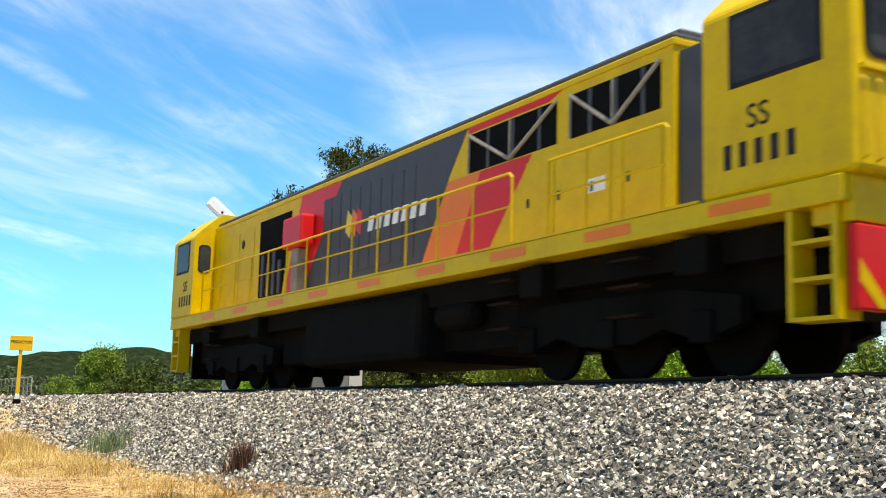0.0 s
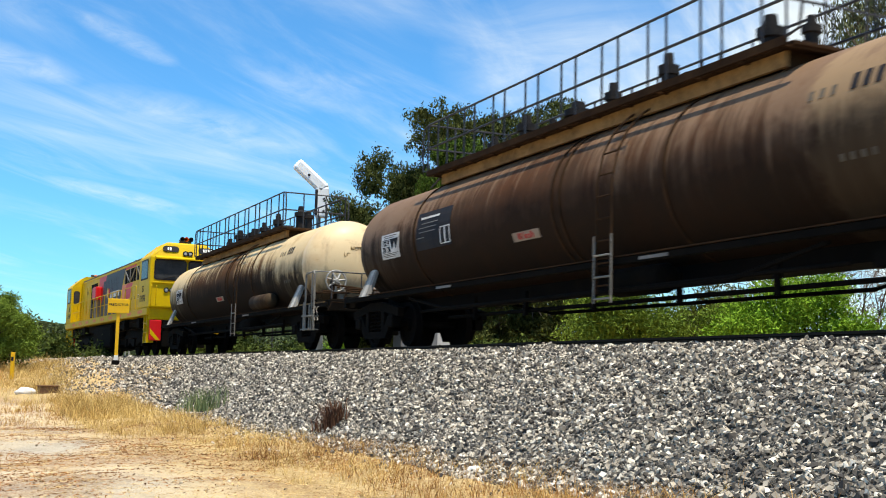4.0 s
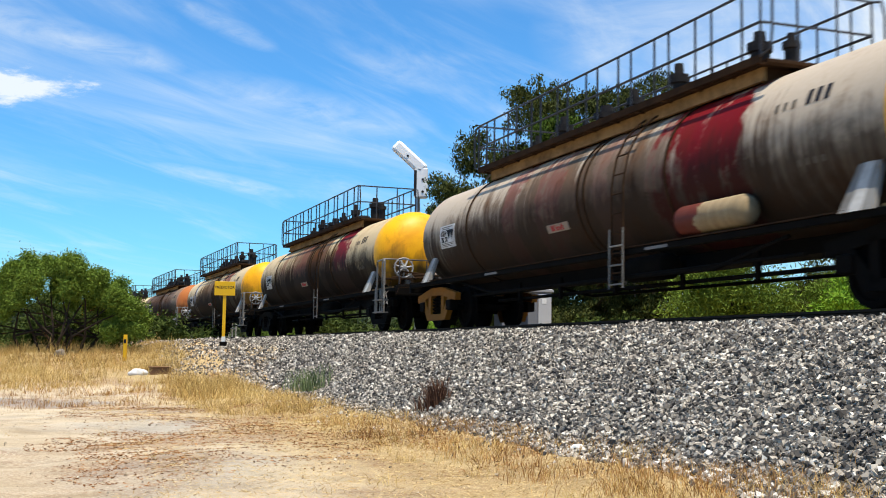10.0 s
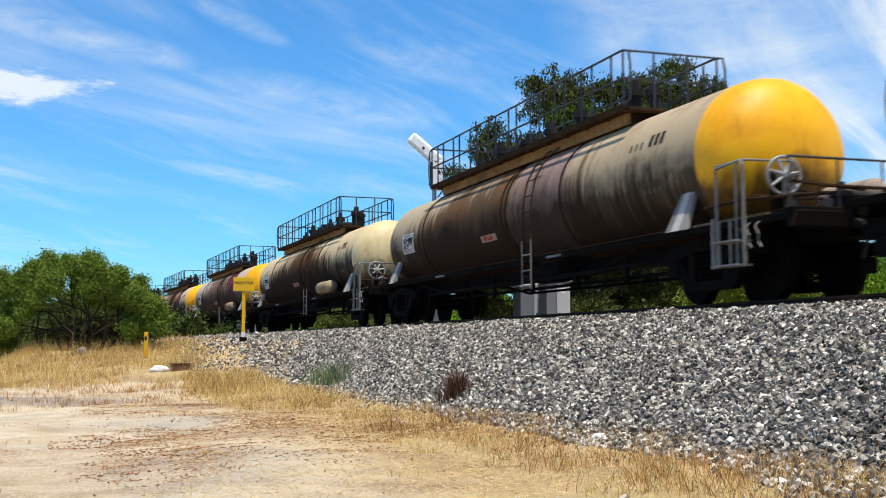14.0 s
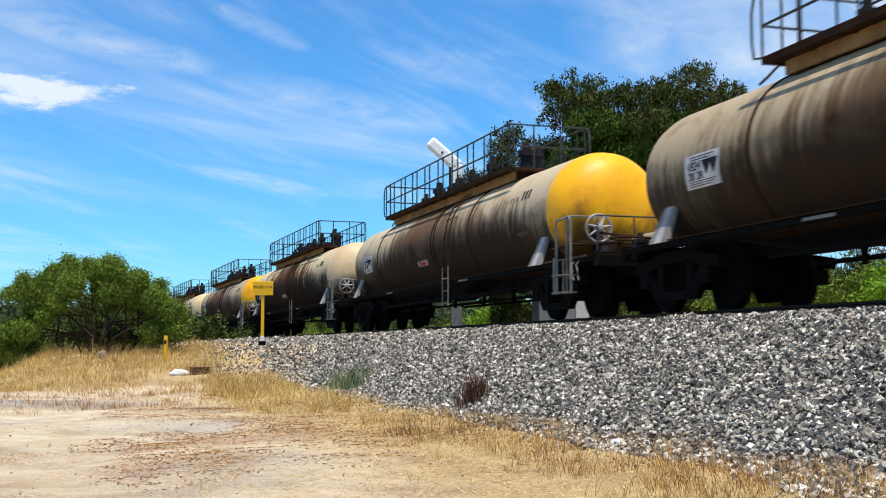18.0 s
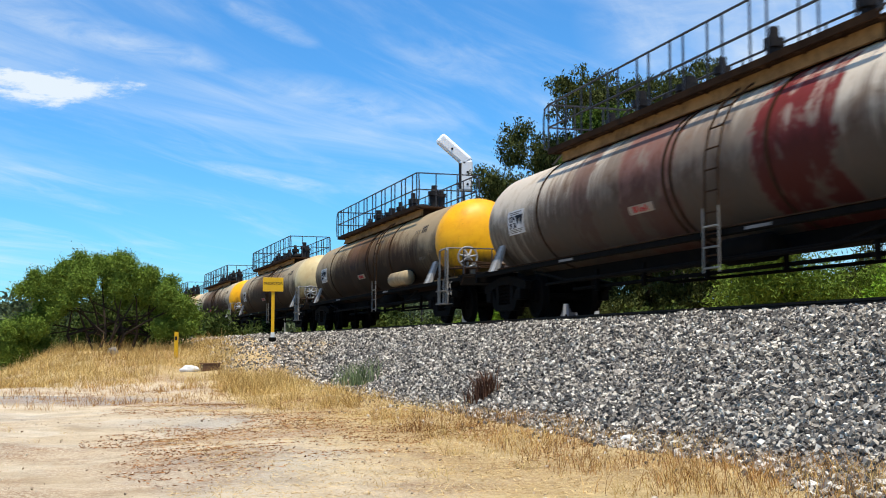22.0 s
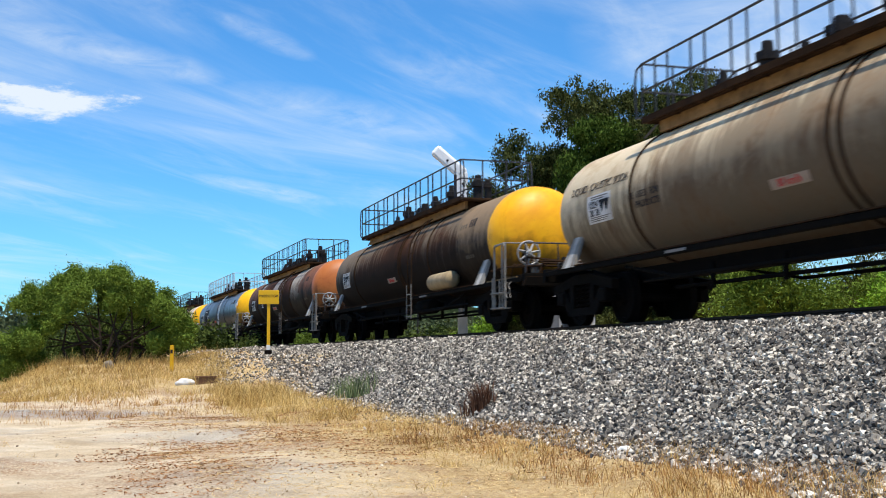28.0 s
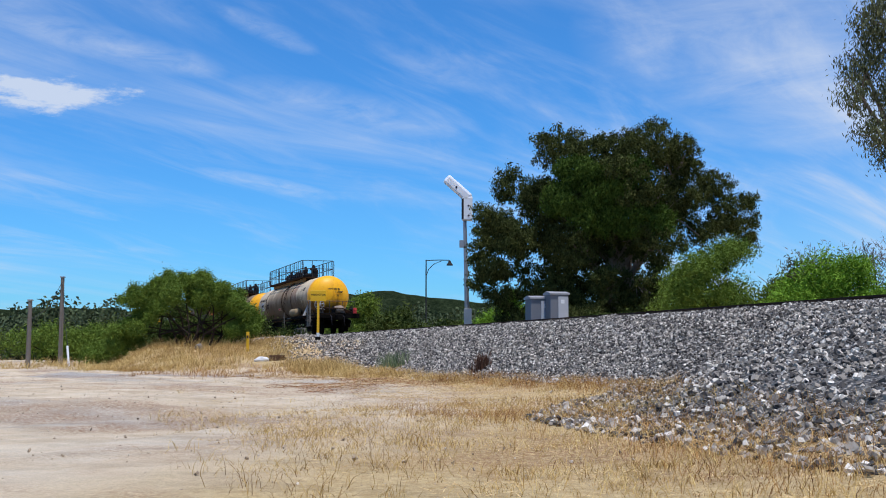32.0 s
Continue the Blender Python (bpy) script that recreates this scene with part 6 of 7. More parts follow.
for i, (px, py, rx, rz) in enumerate(GUM):
    for dy in ((-1.2, 1.3) if rx > 44 else (0.3,)):
        gum_clumps.append(((px - 1096) * K, dy + 0.6 * math.sin(i * 2.3), (560 - py) * K + 1.5, rx * K * 0.86, rx * K * 0.8, rz * K * 0.86))
gum_core = [(*c[:3], c[3] * 0.92, c[4] * 0.9, c[5] * 0.92) for c in gum_clumps]
gum = plant("gum_tree", "large dark green spreading gum tree with many limbs", "tree", 5.72, 35.5, 0.5, lobes(gum_clumps, 5, 0.42, RS) + gum_core, 8200, 42, 0.085, gum_leaf, (0.115, 0.042), 20, 0.3, 0.6, 3, 0.3)
front = [((px - 1096) * K, -1.9, (560 - py) * K + 1.5, r * K, r * K * 0.7, r * K * 0.8) for px, py, r in ((1010, 320, 40), (1060, 345, 48), (985, 365, 36), (1110, 320, 36), (1040, 390, 44), (1100, 395, 40), (1150, 400, 34))]
v, q = leaf_cards(crown_points(lobes(front, 5, 0.45, RS) + front, 1500, 34, 0.1, RS, 0.35), 0.13, 0.042, 0.7, RS)
o = new("crown", raw_mesh("crown", v, q, gum_leaf_green))
o.parent = gum
o["label"] = "greener drooping foliage in the middle of the crown"
# the pale gum whose hanging foliage shows at the edge
pale = []
for i, (dx, dz, r) in enumerate(((0.0, 7.4, 1.0), (-0.9, 8.2, 0.9), (-1.3, 7.1, 0.75), (-0.9, 6.2, 0.7), (-0.2, 5.7, 0.65), (0.6, 6.5, 1.0), (0.9, 8.4, 1.3), (-0.3, 9.3, 1.2), (1.9, 7.6, 1.3), (1.6, 9.8, 1.4), (0.2, 10.6, 1.2), (2.9, 8.9, 1.3), (2.4, 6.2, 1.0))):
    pale.append((dx - 1.2, 0.5 * math.sin(i * 1.9), dz - 0.4, r * 0.8, r * 0.8, r * 0.8))
plant("pale_gum_tree", "tall grey-green gum tree with drooping foliage", "tree", 13.1, 22.0, 0.9, pale, 800, 44, 0.16, gum_leaf_grey, (0.15, 0.034), 12, 0.26, 1.1, 1, 0.3)
rs = np.random.RandomState(5)
HEADS = ((110, 490, 20), (135, 477, 20), (165, 472, 20), (195, 479, 18), (225, 474, 18), (240, 492, 16), (85, 507, 18), (60, 517, 14), (45, 502, 9), (37, 517, 7), (60, 492, 7), (110, 520, 22), (150, 506, 23),
         (190, 510, 21), (225, 510, 20), (252, 506, 12), (275, 492, 10), (290, 503, 9), (270, 522, 18), (300, 532, 18), (325, 547, 16), (343, 562, 11), (285, 556, 18), (315, 571, 18), (338, 581, 12), (266, 545, 14),
         (294, 586, 13), (90, 540, 18), (65, 550, 16), (50, 575, 16), (74, 584, 13), (38, 600, 16), (58, 614, 13), (24, 592, 12), (18, 620, 12), (100, 558, 10), (130, 534, 12), (210, 536, 9), (240, 533, 10))
bush_heads = [((px - 180) * 0.01617, 0.5 * math.sin(px), (600 - py) * 0.01608 + 1.06, r * 0.0155, r * 0.0155, r * 0.014) for px, py, r in HEADS]
plant("round_bush", "broad feathery green bush on dark stems beside a dry grass mound", "bush", -10.58, 32.3, 0.1,
      bush_heads + lobes(bush_heads, 6, 0.34, rs, 0.9),
      4600, 40, 0.1, bush_leaf, (0.09, 0.026), 20, 0.07, 0.0, 9, 0.15, foot=0.7)
plant("green_bush", "dark scrub in the shade behind a feathery bush", "bush", -10.6, 34.6, 0.55, blobs(rs, 22, 1.9, 0.6, 2.3, 0.5, 0.1), 700, 36, 0.12, dull_leaf, (0.13, 0.04), 5, 0.05, 0.0, 4, 0.2, "bushes")
plant("bright_shrub", "bright lime green shrub behind the track", "shrub", 1.6, 42.0, 0.5, blobs(rs, 16, 1.7, 1.0, 2.6, 0.55), 560, 40, 0.13, bright_leaf, (0.13, 0.04), 6, 0.06, 0.0, 4, 0.3, "shrubs")
plant("low_shrub", "low dull green shrubs beyond the track", "shrub", -3.6, 58.0, 0.4, blobs(rs, 16, 4.2, 1.2, 2.5, 0.8), 420, 28, 0.2, dull_leaf, (0.26, 0.08), 5, 0.06, 0.0, 4, 0.3, "shrubs")
plant("bright_shrub", "bright green bushy shrub beside the large gum", "shrub", 8.6, 29.5, 0.5, blobs(rs, 26, 2.2, 1.2, 3.7, 0.62), 1000, 40, 0.14, bush_leaf, (0.13, 0.032), 7, 0.06, 0.1, 4, 0.3, "shrubs")
plant("bright_shrub", "dense mid green shrub by the railway", "shrub", 11.6, 26.4, 0.5, blobs(rs, 26, 2.4, 1.2, 3.0, 0.6), 1000, 40, 0.14, bright_leaf, (0.13, 0.036), 7, 0.06, 0.1, 4, 0.3, "shrubs")
plant("bright_shrub", "mid green shrub by the railway", "shrub", 13.2, 21.5, 0.5, blobs(rs, 16, 2.0, 1.2, 2.6, 0.6), 600, 40, 0.14, bush_leaf, (0.13, 0.036), 6, 0.06, 0.1, 4, 0.3, "shrubs")
plant("bright_shrub", "mid green shrub by the railway", "shrub", 5.2, 31.5, 0.5, blobs(rs, 9, 1.3, 0.8, 1.4, 0.45), 220, 30, 0.12, dull_leaf, (0.16, 0.05), 4, 0.05, 0.1, 4, 0.3, "shrubs")
plant("dark_tree", "dark green tree farther off", "tree", 15.2, 42.5, 0.4, blobs(rs, 14, 1.6, 1.4, 4.8, 0.8, 0.5), 420, 28, 0.18, gum_leaf, (0.22, 0.06), 7, 0.14, 0.3, 1, 0.4)
plant("bare_shrub", "half bare grey-brown shrub with thin twigs", "shrub", 12.6, 27.8, 0.5, blobs(rs, 16, 2.0, 0.8, 4.4, 0.6, 0.5), 300, 12, 0.2, twig_grey, (0.22, 0.02), 14, 0.08, 0.4, 3, 0.3)
plant("green_bush", "bright green bush beside a pole", "bush", -19.0, 41.5, 0.0, blobs(rs, 16, 2.1, 1.2, 2.2, 0.7), 600, 38, 0.15, bush_leaf, (0.14, 0.036), 5, 0.06, 0.0, 4, 0.3, "bushes")
plant("green_bush", "small dull green bush in dry grass", "bush", -13.85, 33.4, 0.0, blobs(rs, 9, 0.8, 0.6, 1.05, 0.35), 220, 28, 0.09, bush_leaf, (0.14, 0.035), 4, 0.04, 0.0, 3, 0.3, "bushes")
plant("green_bush", "dark green bush in the scrub", "bush", -16.0, 44.0, 0.0, blobs(rs, 16, 2.6, 1.2, 2.3, 0.7), 420, 28, 0.16, dull_leaf, (0.22, 0.06), 5, 0.06, 0.0, 4, 0.3, "bushes")
plant("green_bush", "dark green bush in the scrub", "bush", -25.0, 42.0, 0.0, blobs(rs, 16, 3.4, 1.4, 2.2, 0.8), 420, 28, 0.18, dull_leaf, (0.24, 0.06), 5, 0.06, 0.0, 4, 0.3, "bushes")
plant("green_bush", "dark green bush in the scrub", "bush", -13.5, 52.0, 0.0, blobs(rs, 16, 4.0, 1.4, 2.6, 0.9), 420, 28, 0.2, dull_leaf, (0.26, 0.07), 5, 0.06, 0.0, 4, 0.3, "bushes")

plant("green_bush", "broad yellow-green bush beyond the track", "bush", -7.6, 66.0, 0.3, blobs(rs, 18, 2.4, 1.4, 3.6, 0.8), 600, 36, 0.17, bush_leaf, (0.2, 0.06), 5, 0.06, 0.0, 4, 0.3, "bushes")
plant("bare_tree", "low dark tree with bare spreading branches", "tree", 13.2, 18.2, 0.5, blobs(rs, 14, 2.4, 1.0, 3.0, 0.5, 0.3), 60, 10, 0.2, twig_grey, (0.16, 0.02), 14, 0.1, 0.3, 3, 0.2)

# far scrub and the wooded skyline, one piece each
pts = []
for far, lo, hi, base, top, n, size in ((75, -28, 34, 0.0, 2.6, 260, 1.0), (120, -30, 36, 0.0, 5.0, 300, 1.6), (260, -34, 40, 0.0, 11.0, 420, 3.2)):
    cl = []
    for k in range(n):
        a = rs.uniform(lo, hi)
        d = far * rs.uniform(0.9, 1.25)
        x, y = bearing(a, d)
        s, w = track_coords(x, y)
        if -5 < w < 9:
            continue
        hh = top * (0.7 + 0.3 * math.sin(a * 0.35 + far) + rs.uniform(-0.15, 0.15))
        q = size * rs.uniform(0.6, 1.2)
        for z in np.arange(base, max(hh - q, base + 0.1), q * 0.9):
            cl.append((x, y, z + q * 0.6, q * 1.3, q, q))
    p = crown_points(cl, 7500, 16, size * 0.2, rs, 0.3)
    pts.append(leaf_cards(p, size * 0.3, size * 0.18, 0.0, rs))
v = np.concatenate([p[0] for p in pts])
q = np.concatenate([p[1] + o for p, o in zip(pts, np.cumsum([0] + [len(p[0]) for p in pts[:-1]]))])
tagged(new("far_woods", raw_mesh("far_woods", v, q, far_leaf)), "dark green wooded skyline and scrub in the distance", "woods", kind="stuff")


# wooded ridge behind it all
ridge_v, ridge_q = [], []
for k, a in enumerate(np.linspace(-75, 75, 240)):
    h_ = 12.5 + 6.5 * math.exp(-((a - 5) / 9) ** 2) + 1.0 * math.sin(a * 0.37) + rs.uniform(-0.7, 0.9)
    for d, z in ((330, -1.0), (345, h_ * 0.55), (370, h_), (420, h_ * 0.9), (520, -1.0)):
        x, y = bearing(a, d + rs.uniform(-6, 6))
        ridge_v.append((x, y, z))
for k in range(239):
    for j in range(4):
        o_ = k * 5 + j
        ridge_q.append((o_, o_ + 1, o_ + 6, o_ + 5))
ridge_mat, rt, rb = nodes_of("wooded_ridge")
rn = noise_node(rt, coords(rt), 0.35, 8, 0.75)
link(rt, ramp(rt, rn, (0.35, (0.012, 0.02, 0.01)), (0.55, (0.035, 0.05, 0.022)), (0.75, (0.08, 0.1, 0.05))), rb.inputs["Base Color"])
rb.inputs["Roughness"].default_value = 1.0
rb.inputs["Specular IOR Level"].default_value = 0.0
bumped(rt, rb, rn, 1.0, 3.0)
tagged(new("far_ridge", raw_mesh("far_ridge", np.array(ridge_v), np.array(ridge_q), ridge_mat)), "low dark wooded ridge on the horizon", "ridge", kind="structure")


# ---- dry grass ----
def blades(x, y, height, width, lean, rs):
    n = len(x)
    s, w = track_coords(x, y)
    z = np.maximum(land(x, y), np.where((w > -8.0) & (w < 3), bed(s, w), -9)) - 0.02
    a, b = rs.uniform(0, 2 * np.pi, n), rs.uniform(0, 2 * np.pi, n)
    h = height * rs.uniform(0.45, 1.25, n)
    dx, dy = np.cos(b) * h * lean * rs.uniform(0.2, 1.2, n), np.sin(b) * h * lean * rs.uniform(0.2, 1.2, n)
    wx, wy = np.cos(a) * width, np.sin(a) * width
    base = np.stack([x, y, z], -1)
    mid = base + np.stack([dx * 0.3, dy * 0.3, h * 0.6], -1)
    tip = base + np.stack([dx, dy, h], -1)
    half = np.stack([wx, wy, 0 * wx], -1) / 2
    v = np.stack([base - half, base + half, mid + half * 0.8, mid - half * 0.8, tip + half * 0.25, tip - half * 0.25], 1).reshape(-1, 3)
    k = np.arange(n)[:, None] * 6
    return v, np.concatenate([k + [0, 1, 2, 3], k + [3, 2, 4, 5]])


def patches_at(x, y, size, seed):
    """Smooth random patches about size metres across, about -1 to 1."""
    r = np.random.RandomState(seed)
    table = r.uniform(-1, 1, 4096)
    u, v = x / size + 100.3, y / size + 100.7
    i, j = np.floor(u).astype(int), np.floor(v).astype(int)
    a, b = u - i, v - j
    a, b = a * a * (3 - 2 * a), b * b * (3 - 2 * b)
    at = [table[((i + p) * 73 + (j + q) * 157 + ((i + p) * (j + q)) % 91) % 4096] for p in (0, 1) for q in (0, 1)]
    return (at[0] * (1 - b) + at[1] * b) * (1 - a) + (at[2] * (1 - b) + at[3] * b) * a


def scatter(n, s0, s1, w0, w1, rs, patch=0.0, size=1.2, seed=1):
    """Places in a stretch beside the track, in patches that thin out towards its edges."""
    s, w = rs.uniform(s0, s1, n), rs.uniform(w0, w1, n)
    th = TURN + BEND * s
    x = math.cos(TURN) * OFF + (np.cos(th) - math.cos(TURN)) / BEND + np.cos(th) * w
    y = math.sin(TURN) * OFF + (np.sin(th) - math.sin(TURN)) / BEND + np.sin(th) * w
    edge = np.minimum(np.minimum(s - s0, s1 - s) / (s1 - s0), (w - w0) / (w1 - w0))
    level = 1.1 * patches_at(x, y, size, seed) + 0.8 * patches_at(x, y, size * 0.4, seed + 1) + 0.5 * patches_at(x, y, size * 0.15, seed + 2)
    keep = level > patch + rs.uniform(-0.8, 0.8, n) + 9.0 * np.clip(0.14 - edge, 0, 1)
    keep &= (bed(s, w) < 0.16 + rs.uniform(-0.12, 0.12, n)) | (s > 15)
    keep &= ((x + 7.0) ** 2 + (y - 27.6) ** 2 > 0.6) & ((x + 6.55) ** 2 + (y - 28.0) ** 2 > 0.2)
    return x[keep], y[keep]


def grass_object(name, label, material, sets):
    vs, qs, o = [], [], 0
    for v, q in sets:
        vs.append(v)
        qs.append(q + o)
        o += len(v)
    tagged(new(name, raw_mesh(name, np.concatenate(vs), np.concatenate(qs), material)), label, "grass", kind="stuff")


def tufts(centres, per, radius, height, width, rs, splay=0.8):
    """Clumps of blades that splay from their crowns, each clump of its own height."""
    cx, cy = centres
    n = len(cx)
    k = rs.uniform(0.45, 1.35, n)
    x = np.repeat(cx, per) + rs.normal(size=n * per) * radius * np.repeat(k, per)
    y = np.repeat(cy, per) + rs.normal(size=n * per) * radius * np.repeat(k, per)
    return blades(x, y, height * np.repeat(k, per), width, splay, rs)


def grass_material(name, *stops):
    """Dry blades: each its own tone, in drifts of browner and paler grass."""
    m, t, b = nodes_of(name)
    isl = t.nodes.new("ShaderNodeNewGeometry").outputs["Random Per Island"]
    drift = maths(t, "ADD", maths(t, "MULTIPLY", noise_node(t, coords(t), 0.45, 4, 0.6, 0.4), 0.7), maths(t, "MULTIPLY", noise_node(t, coords(t), 2.6, 4, 0.65), 0.5))
    link(t, ramp(t, maths(t, "ADD", maths(t, "MULTIPLY", isl, 0.4), maths(t, "SUBTRACT", drift, 0.3)), *stops), b.inputs["Base Color"])
    b.inputs["Roughness"].default_value = 0.85
    b.inputs["Specular IOR Level"].default_value = 0.04
    return m


straw = grass_material("straw", (0.22, (0.17, 0.09, 0.032)), (0.42, (0.42, 0.27, 0.085)), (0.6, (0.64, 0.45, 0.17)), (0.85, (0.84, 0.66, 0.32)))
rusty_straw = grass_material("rusty_straw", (0.22, (0.12, 0.05, 0.022)), (0.45, (0.34, 0.165, 0.055)), (0.65, (0.58, 0.35, 0.12)), (0.85, (0.76, 0.52, 0.22)))
g = np.random.RandomState(23)
grass_object("dry_grass", "tall pale dry straw grass on a mound beside the track", straw, [
    tufts(scatter(3400, 25.5, 41, -12.6, -5.4, g, -0.45, 1.6, 31), 16, 0.13, 0.17, 0.008, g, 1.1),
    tufts(scatter(1000, 26, 36, -12.0, -5.6, g, 0.3, 1.0, 32), 16, 0.1, 0.32, 0.007, g, 0.7),
    tufts(scatter(1000, 15.5, 27, -6.8, -4.6, g, 0.2, 0.9, 33), 16, 0.1, 0.15, 0.006, g, 1.1),
    tufts(scatter(420, 27, 34, -10.5, -6.5, g, 0.4, 1.2, 30), 12, 0.16, 0.42, 0.006, g, 0.7),
    tufts(scatter(500, 22, 27.5, -6.6, -4.9, g, 0.3, 0.8, 34), 18, 0.09, 0.3, 0.007, g, 0.8),
    tufts(scatter(1700, 2, 19, -6.2, -4.4, g, 0.2, 0.8, 35), 10, 0.06, 0.12, 0.004, g, 1.2),
    tufts(scatter(4200, -8, 3.5, -11.6, -6.4, g, -0.1, 0.9, 36), 12, 0.08, 0.085, 0.0035, g, 1.4),
    tufts(scatter(1200, 0, 5, -8.6, -5.0, g, 0.0, 0.9, 38), 12, 0.07, 0.09, 0.0035, g, 1.3),
    tufts(scatter(1000, 30, 46, -28, -11.5, g, -0.4, 2.0, 37), 12, 0.14, 0.32, 0.01, g, 0.8),
    tufts(scatter(260, 0, 26, -11.5, -6.0, g, 0.8, 0.9, 39), 14, 0.06, 0.09, 0.004, g, 1.5)])
grass_object("rusty_grass", "short orange-brown dry grass along the ballast foot", rusty_straw, [
    tufts(scatter(2200, 1, 15, -6.0, -4.1, g, 0.15, 0.8, 41), 11, 0.06, 0.13, 0.004, g, 0.9),
    tufts(scatter(2600, -8, 4, -9.6, -5.6, g, 0.0, 0.8, 42), 11, 0.06, 0.11, 0.0035, g, 1.0),
    tufts(scatter(1300, 18, 36, -11.5, -4.6, g, 0.35, 1.1, 43), 15, 0.1, 0.16, 0.007, g, 1.0)])
# fallen leaves and straw scraps in rusty drifts, thick towards the grass and thin over the sand
for name, label, dark, light, sets in (
        ("leaf_litter", "drifts of dead brown leaves on sandy ground", (0.09, 0.03, 0.012), (0.46, 0.21, 0.075), ((52000, 8, 21, -9.2, -4.9, 0.35, 1.6, 45), (7000, 2, 16, -11.0, -5.0, 1.0, 1.2, 46), (9000, 9, 17, -8.6, -6.2, 0.5, 0.9, 48))),
        ("straw_litter", "flattened pale straw scattered over sandy ground", (0.4, 0.25, 0.1), (0.8, 0.6, 0.3), ((46000, 3, 24, -8.6, -4.6, -0.2, 1.3, 47), (40000, -7, 5, -11.4, -4.6, -0.2, 1.0, 49)))):
    fx, fy = [np.concatenate(c) for c in zip(*[scatter(n, s0, s1, w0, w1, g, p, size, seed) for n, s0, s1, w0, w1, p, size, seed in sets])]
    fz = land(fx, fy) + 0.008
    v, q = leaf_cards(np.stack([fx, fy, fz], -1), 0.055 if name == "leaf_litter" else 0.1, 0.015 if name == "leaf_litter" else 0.006, 0.0, g)
    v[:, 2] = np.repeat(fz, 4) + (v[:, 2] - np.repeat(fz, 4)) * 0.3
    tagged(new(name, raw_mesh(name, v, q, foliage(name, dark, light, 0.9))), label, "leaf litter", kind="stuff")


def tuft(name, label, x, y, n, height, material, seed, r=0.16):
    rs2 = np.random.RandomState(seed)
    v, q = blades(x + rs2.normal(size=n) * r, y + rs2.normal(size=n) * r, height, 0.016, 0.45, rs2)
    tagged(new(name, raw_mesh(name, v, q, material)), label, "plant")


tuft("dried_dock", "reddish brown dried weed on the ballast slope", 0.1, 15.9, 260, 0.31, foliage("dock_red", (0.06, 0.03, 0.02), (0.2, 0.1, 0.06), 0.8), 3, 0.08)
tuft("green_reeds", "clump of narrow grey-green reeds at the ballast foot", -2.3, 22.2, 220, 0.42, foliage("reed_green", (0.08, 0.12, 0.05), (0.26, 0.3, 0.15), 0.7), 4, 0.2)


# ---- loose ballast stones: the nearest as pieces, the rest as one heap ----
def stone_material():
    m, t, b = nodes_of("ballast_stone")
    isl = t.nodes.new("ShaderNodeNewGeometry").outputs["Random Per Island"]
    obr = t.nodes.new("ShaderNodeObjectInfo").outputs["Random"]
    f = maths(t, "FRACT", maths(t, "ADD", isl, obr))
    col = ramp(t, f, (0.0, (0.035, 0.03, 0.027)), (0.32, (0.115, 0.1, 0.083)), (0.6, (0.33, 0.285, 0.23)), (0.82, (0.55, 0.48, 0.385)), (1.0, (0.92, 0.84, 0.71)))
    col = mixed(t, 0.5, col, ramp(t, noise_node(t, coords(t), 60, 4, 0.7), (0.25, 0.4), (0.7, 1.0)), "MULTIPLY")
    link(t, col, b.inputs["Base Color"])
    b.inputs["Roughness"].default_value = 0.85
    return m


stone_paint = stone_material()
CUBE = np.array([[x, y, z] for x in (-1, 1) for y in (-1, 1) for z in (-1, 1)], float)
CUBE_Q = np.array([(0, 1, 3, 2), (4, 6, 7, 5), (0, 4, 5, 1), (2, 3, 7, 6), (0, 2, 6, 4), (1, 5, 7, 3)])


def stones(s, w, size, rs):
    n = len(s)
    th = TURN + BEND * s
    x = math.cos(TURN) * OFF + (np.cos(th) - math.cos(TURN)) / BEND + np.cos(th) * w
    y = math.sin(TURN) * OFF + (np.sin(th) - math.sin(TURN)) / BEND + np.sin(th) * w
    z = np.maximum(bed(s, w), land(x, y)) + size * rs.uniform(-0.5, 0.6, n)
    q = rs.normal(size=(n, 4))
    q /= np.linalg.norm(q, axis=1, keepdims=True)
    a, b, c, d = q.T
    R = np.stack([1 - 2 * (c * c + d * d), 2 * (b * c - a * d), 2 * (b * d + a * c), 2 * (b * c + a * d), 1 - 2 * (b * b + d * d), 2 * (c * d - a * b), 2 * (b * d - a * c), 2 * (c * d + a * b), 1 - 2 * (b * b + c * c)], -1).reshape(n, 3, 3)
    shape = CUBE[None] * (0.5 * size[:, None, None]) * rs.uniform(0.35, 1.35, (n, 1, 3)) * (1 + rs.uniform(-0.5, 0.2, (n, 8, 3)))
    v = np.einsum("nij,nkj->nki", R, shape) + np.stack([x, y, z], -1)[:, None]
    return v.reshape(-1, 3), (np.arange(n)[:, None, None] * 8 + CUBE_Q[None]).reshape(-1, 4)


h = np.random.RandomState(77)
heap = []
off = 0
for n, s0, s1, lo, hi, w0 in ((26000, -8, 4.5, 0.024, 0.056, -4.9), (31000, 4.5, 13, 0.02, 0.047, -4.9), (26000, 13, 24, 0.022, 0.05, -4.7), (20000, 24, 45, 0.03, 0.065, -4.5), (3000, 45, 75, 0.07, 0.12, -4.0), (2500, 5, 30, 0.015, 0.038, -5.6), (14000, 28.5, 44, 0.03, 0.055, -6.0)):
    w = h.uniform(w0, -1.15, n) if n != 2500 else -4.3 - np.abs(h.normal(size=n)) * 0.45
    at = h.uniform(s0, s1, n)
    w = np.where(w < -1.5, -1.5 + (w + 1.5) * fan(at), w)
    v, q = stones(at, w, h.uniform(lo, hi, n), h)
    heap.append((v, q + off))
    off += len(v)
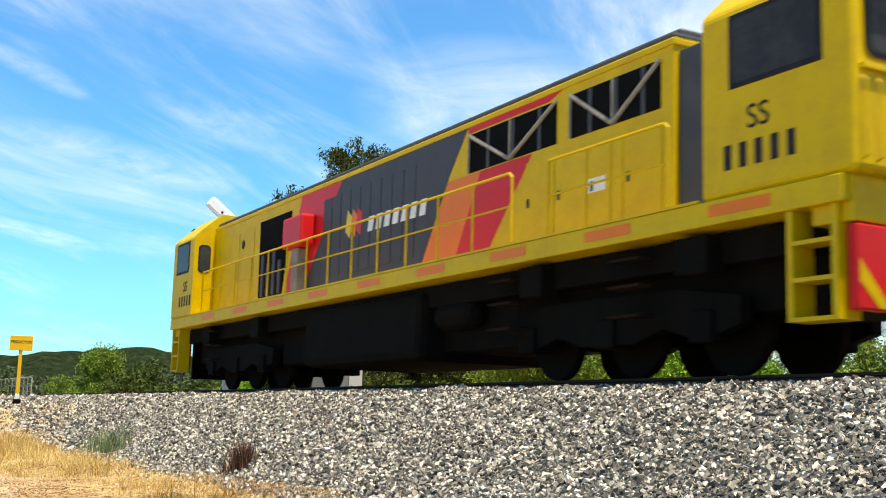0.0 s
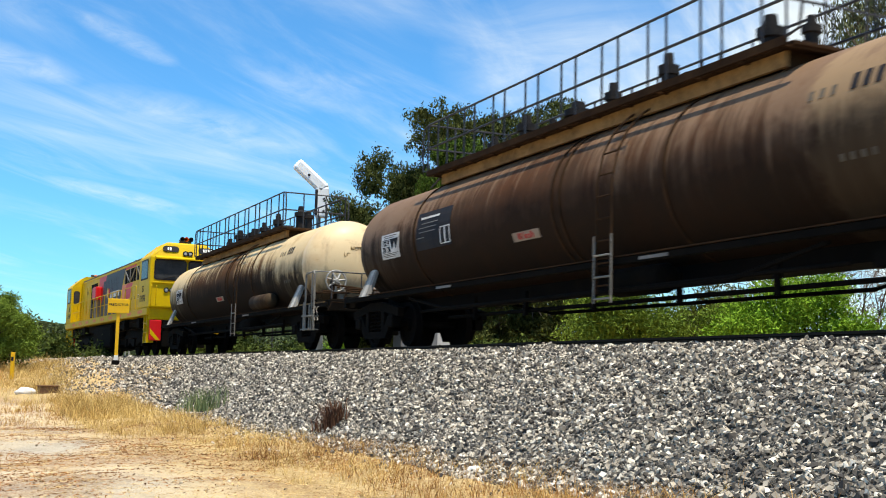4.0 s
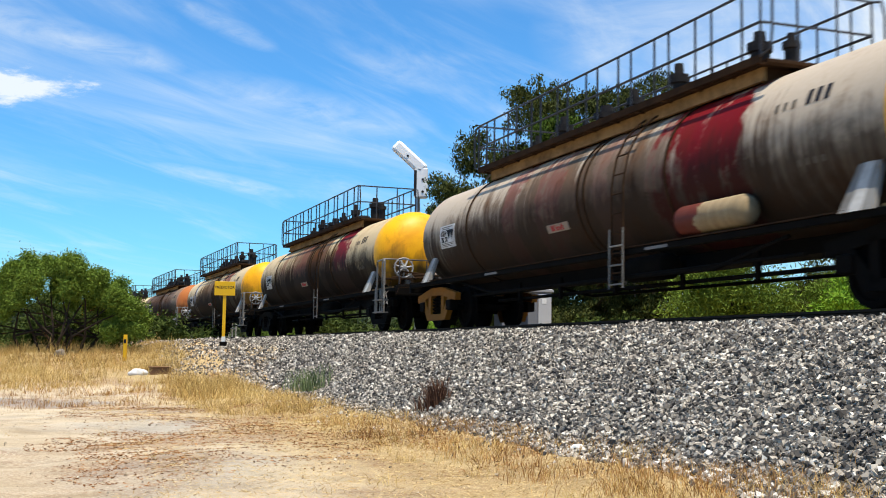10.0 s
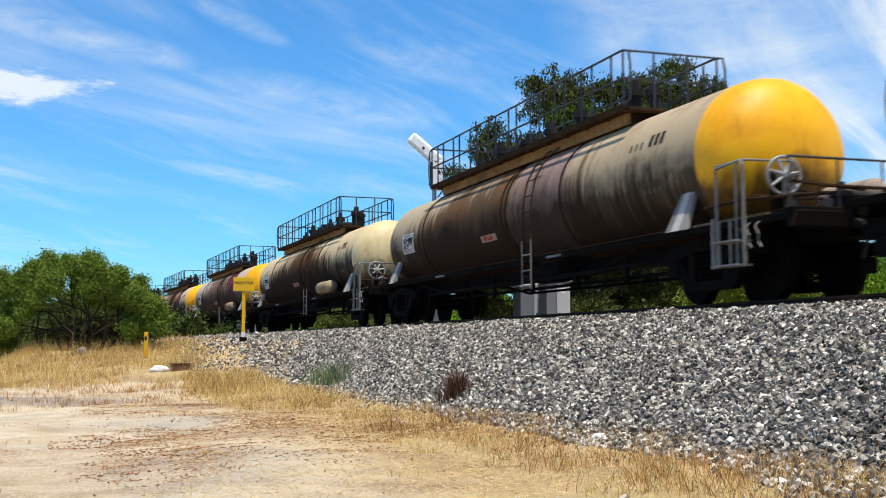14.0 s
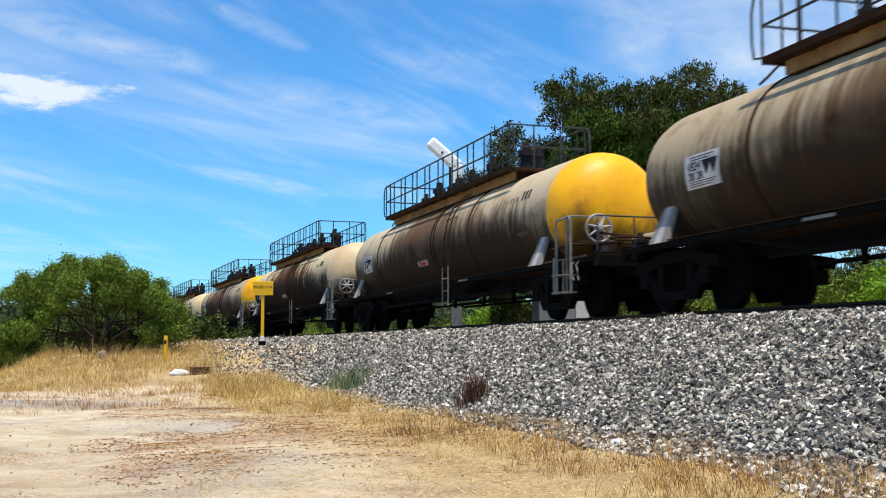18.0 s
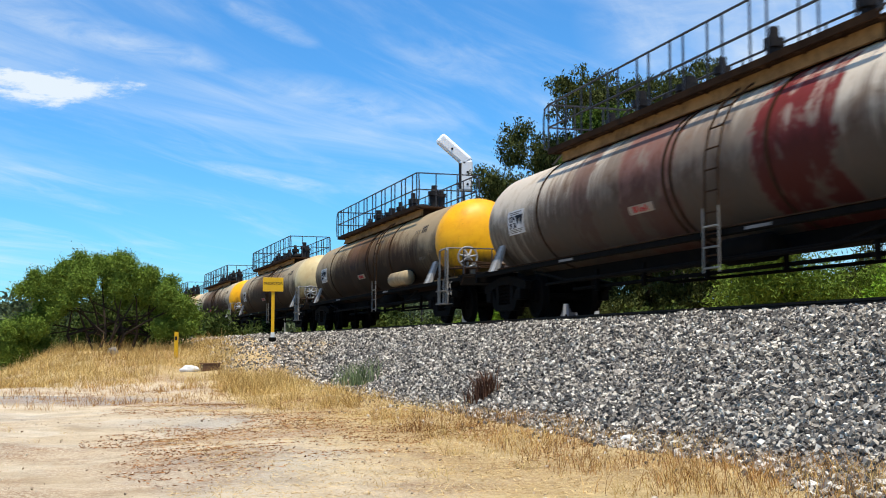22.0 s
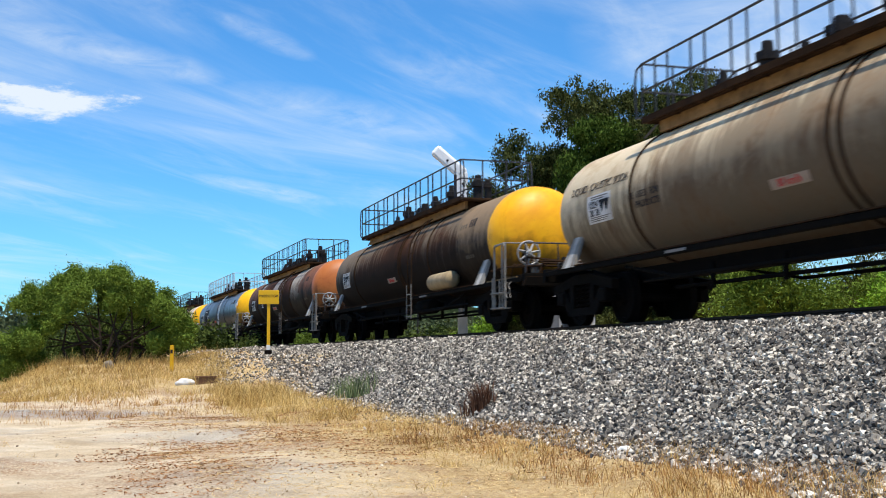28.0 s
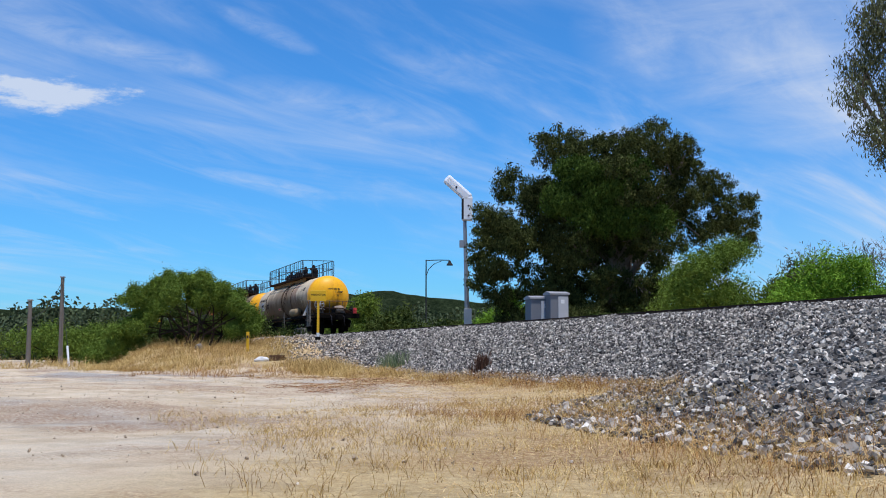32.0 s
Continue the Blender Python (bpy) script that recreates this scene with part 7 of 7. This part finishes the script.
o = new("ballast_stones", raw_mesh("ballast_stones", np.concatenate([v for v, q in heap]), np.concatenate([q for v, q in heap]), stone_paint, True))
tagged(o, "loose grey and tan crushed ballast stones", "stones", kind="stuff")
def clod_material():
    m, t, b = nodes_of("sand_clods")
    isl = t.nodes.new("ShaderNodeNewGeometry").outputs["Random Per Island"]
    link(t, ramp(t, isl, (0.0, (0.2, 0.14, 0.09)), (0.4, (0.42, 0.32, 0.21)), (1.0, (0.7, 0.6, 0.46))), b.inputs["Base Color"])
    b.inputs["Roughness"].default_value = 0.95
    return m


n = 9000
cv, cq = stones(h.uniform(-4, 27, n), h.uniform(-14, -4.8, n), 0.005 + 0.02 * h.uniform(0, 1, n) ** 5, h)
tagged(new("sand_clods", raw_mesh("sand_clods", cv, cq, clod_material(), True)), "small clods and pebbles strewn over pale sand", "pebbles", kind="stuff")
kinds = []
for k in range(6):
    v, q = stones(np.array([0.0]), np.array([0.0]), np.array([0.042]), h)
    kinds.append(raw_mesh("stone", v - v.mean(0), q, stone_paint, True))
for i in range(300):
    s, w = h.uniform(4.5, 8.5), h.uniform(-4.3, -1.7)
    ob = new("stone", kinds[i % 6])
    ob.parent = ballast
    p = on_track(s, w)
    ob.matrix_local = Matrix.Translation((p.x, p.y, float(bed(s, w)) + 0.02)) @ pose(0, 0, 0, *h.uniform(0, 360, 3))


# ---- how the train runs: metres gone along the track by the rear of the first wagon's railing ----
RUN = [(0, -7.84), (1, 0.92), (2, 9.86), (3, 18.98), (4, 28.25), (5, 37.68), (6, 47.26), (7, 56.97), (8, 66.82), (9, 76.80), (10, 86.89), (11, 97.10), (12, 107.43), (13, 117.88), (14, 128.44), (15, 139.11), (16, 149.89), (17, 160.77), (18, 171.76), (19, 182.86), (20, 194.07), (21, 205.39), (22, 216.83), (23, 228.37), (24, 240.02), (25, 251.79), (26, 263.67), (27, 275.65), (28, 287.75), (28.5, 293.83), (29, 299.45), (29.5, 305.90), (30, 312.40), (30.5, 318.35), (31, 323.85), (31.5, 328.95), (32, 333.65)]
WAGON_LENGTH, REAR_TO_MIDDLE, FIRST_TO_LOCO, LOCO_LENGTH = 18.753, 3.9, 21.4, 22.4


def motions():
    for i, wg in enumerate(wagons):
        walk(wg, [(t, track_pose(s + REAR_TO_MIDDLE - i * WAGON_LENGTH)) for t, s in RUN])
    for i, lc in enumerate(locos):
        walk(lc, [(t, track_pose(s + REAR_TO_MIDDLE + FIRST_TO_LOCO + i * LOCO_LENGTH)) for t, s in RUN])


motions()
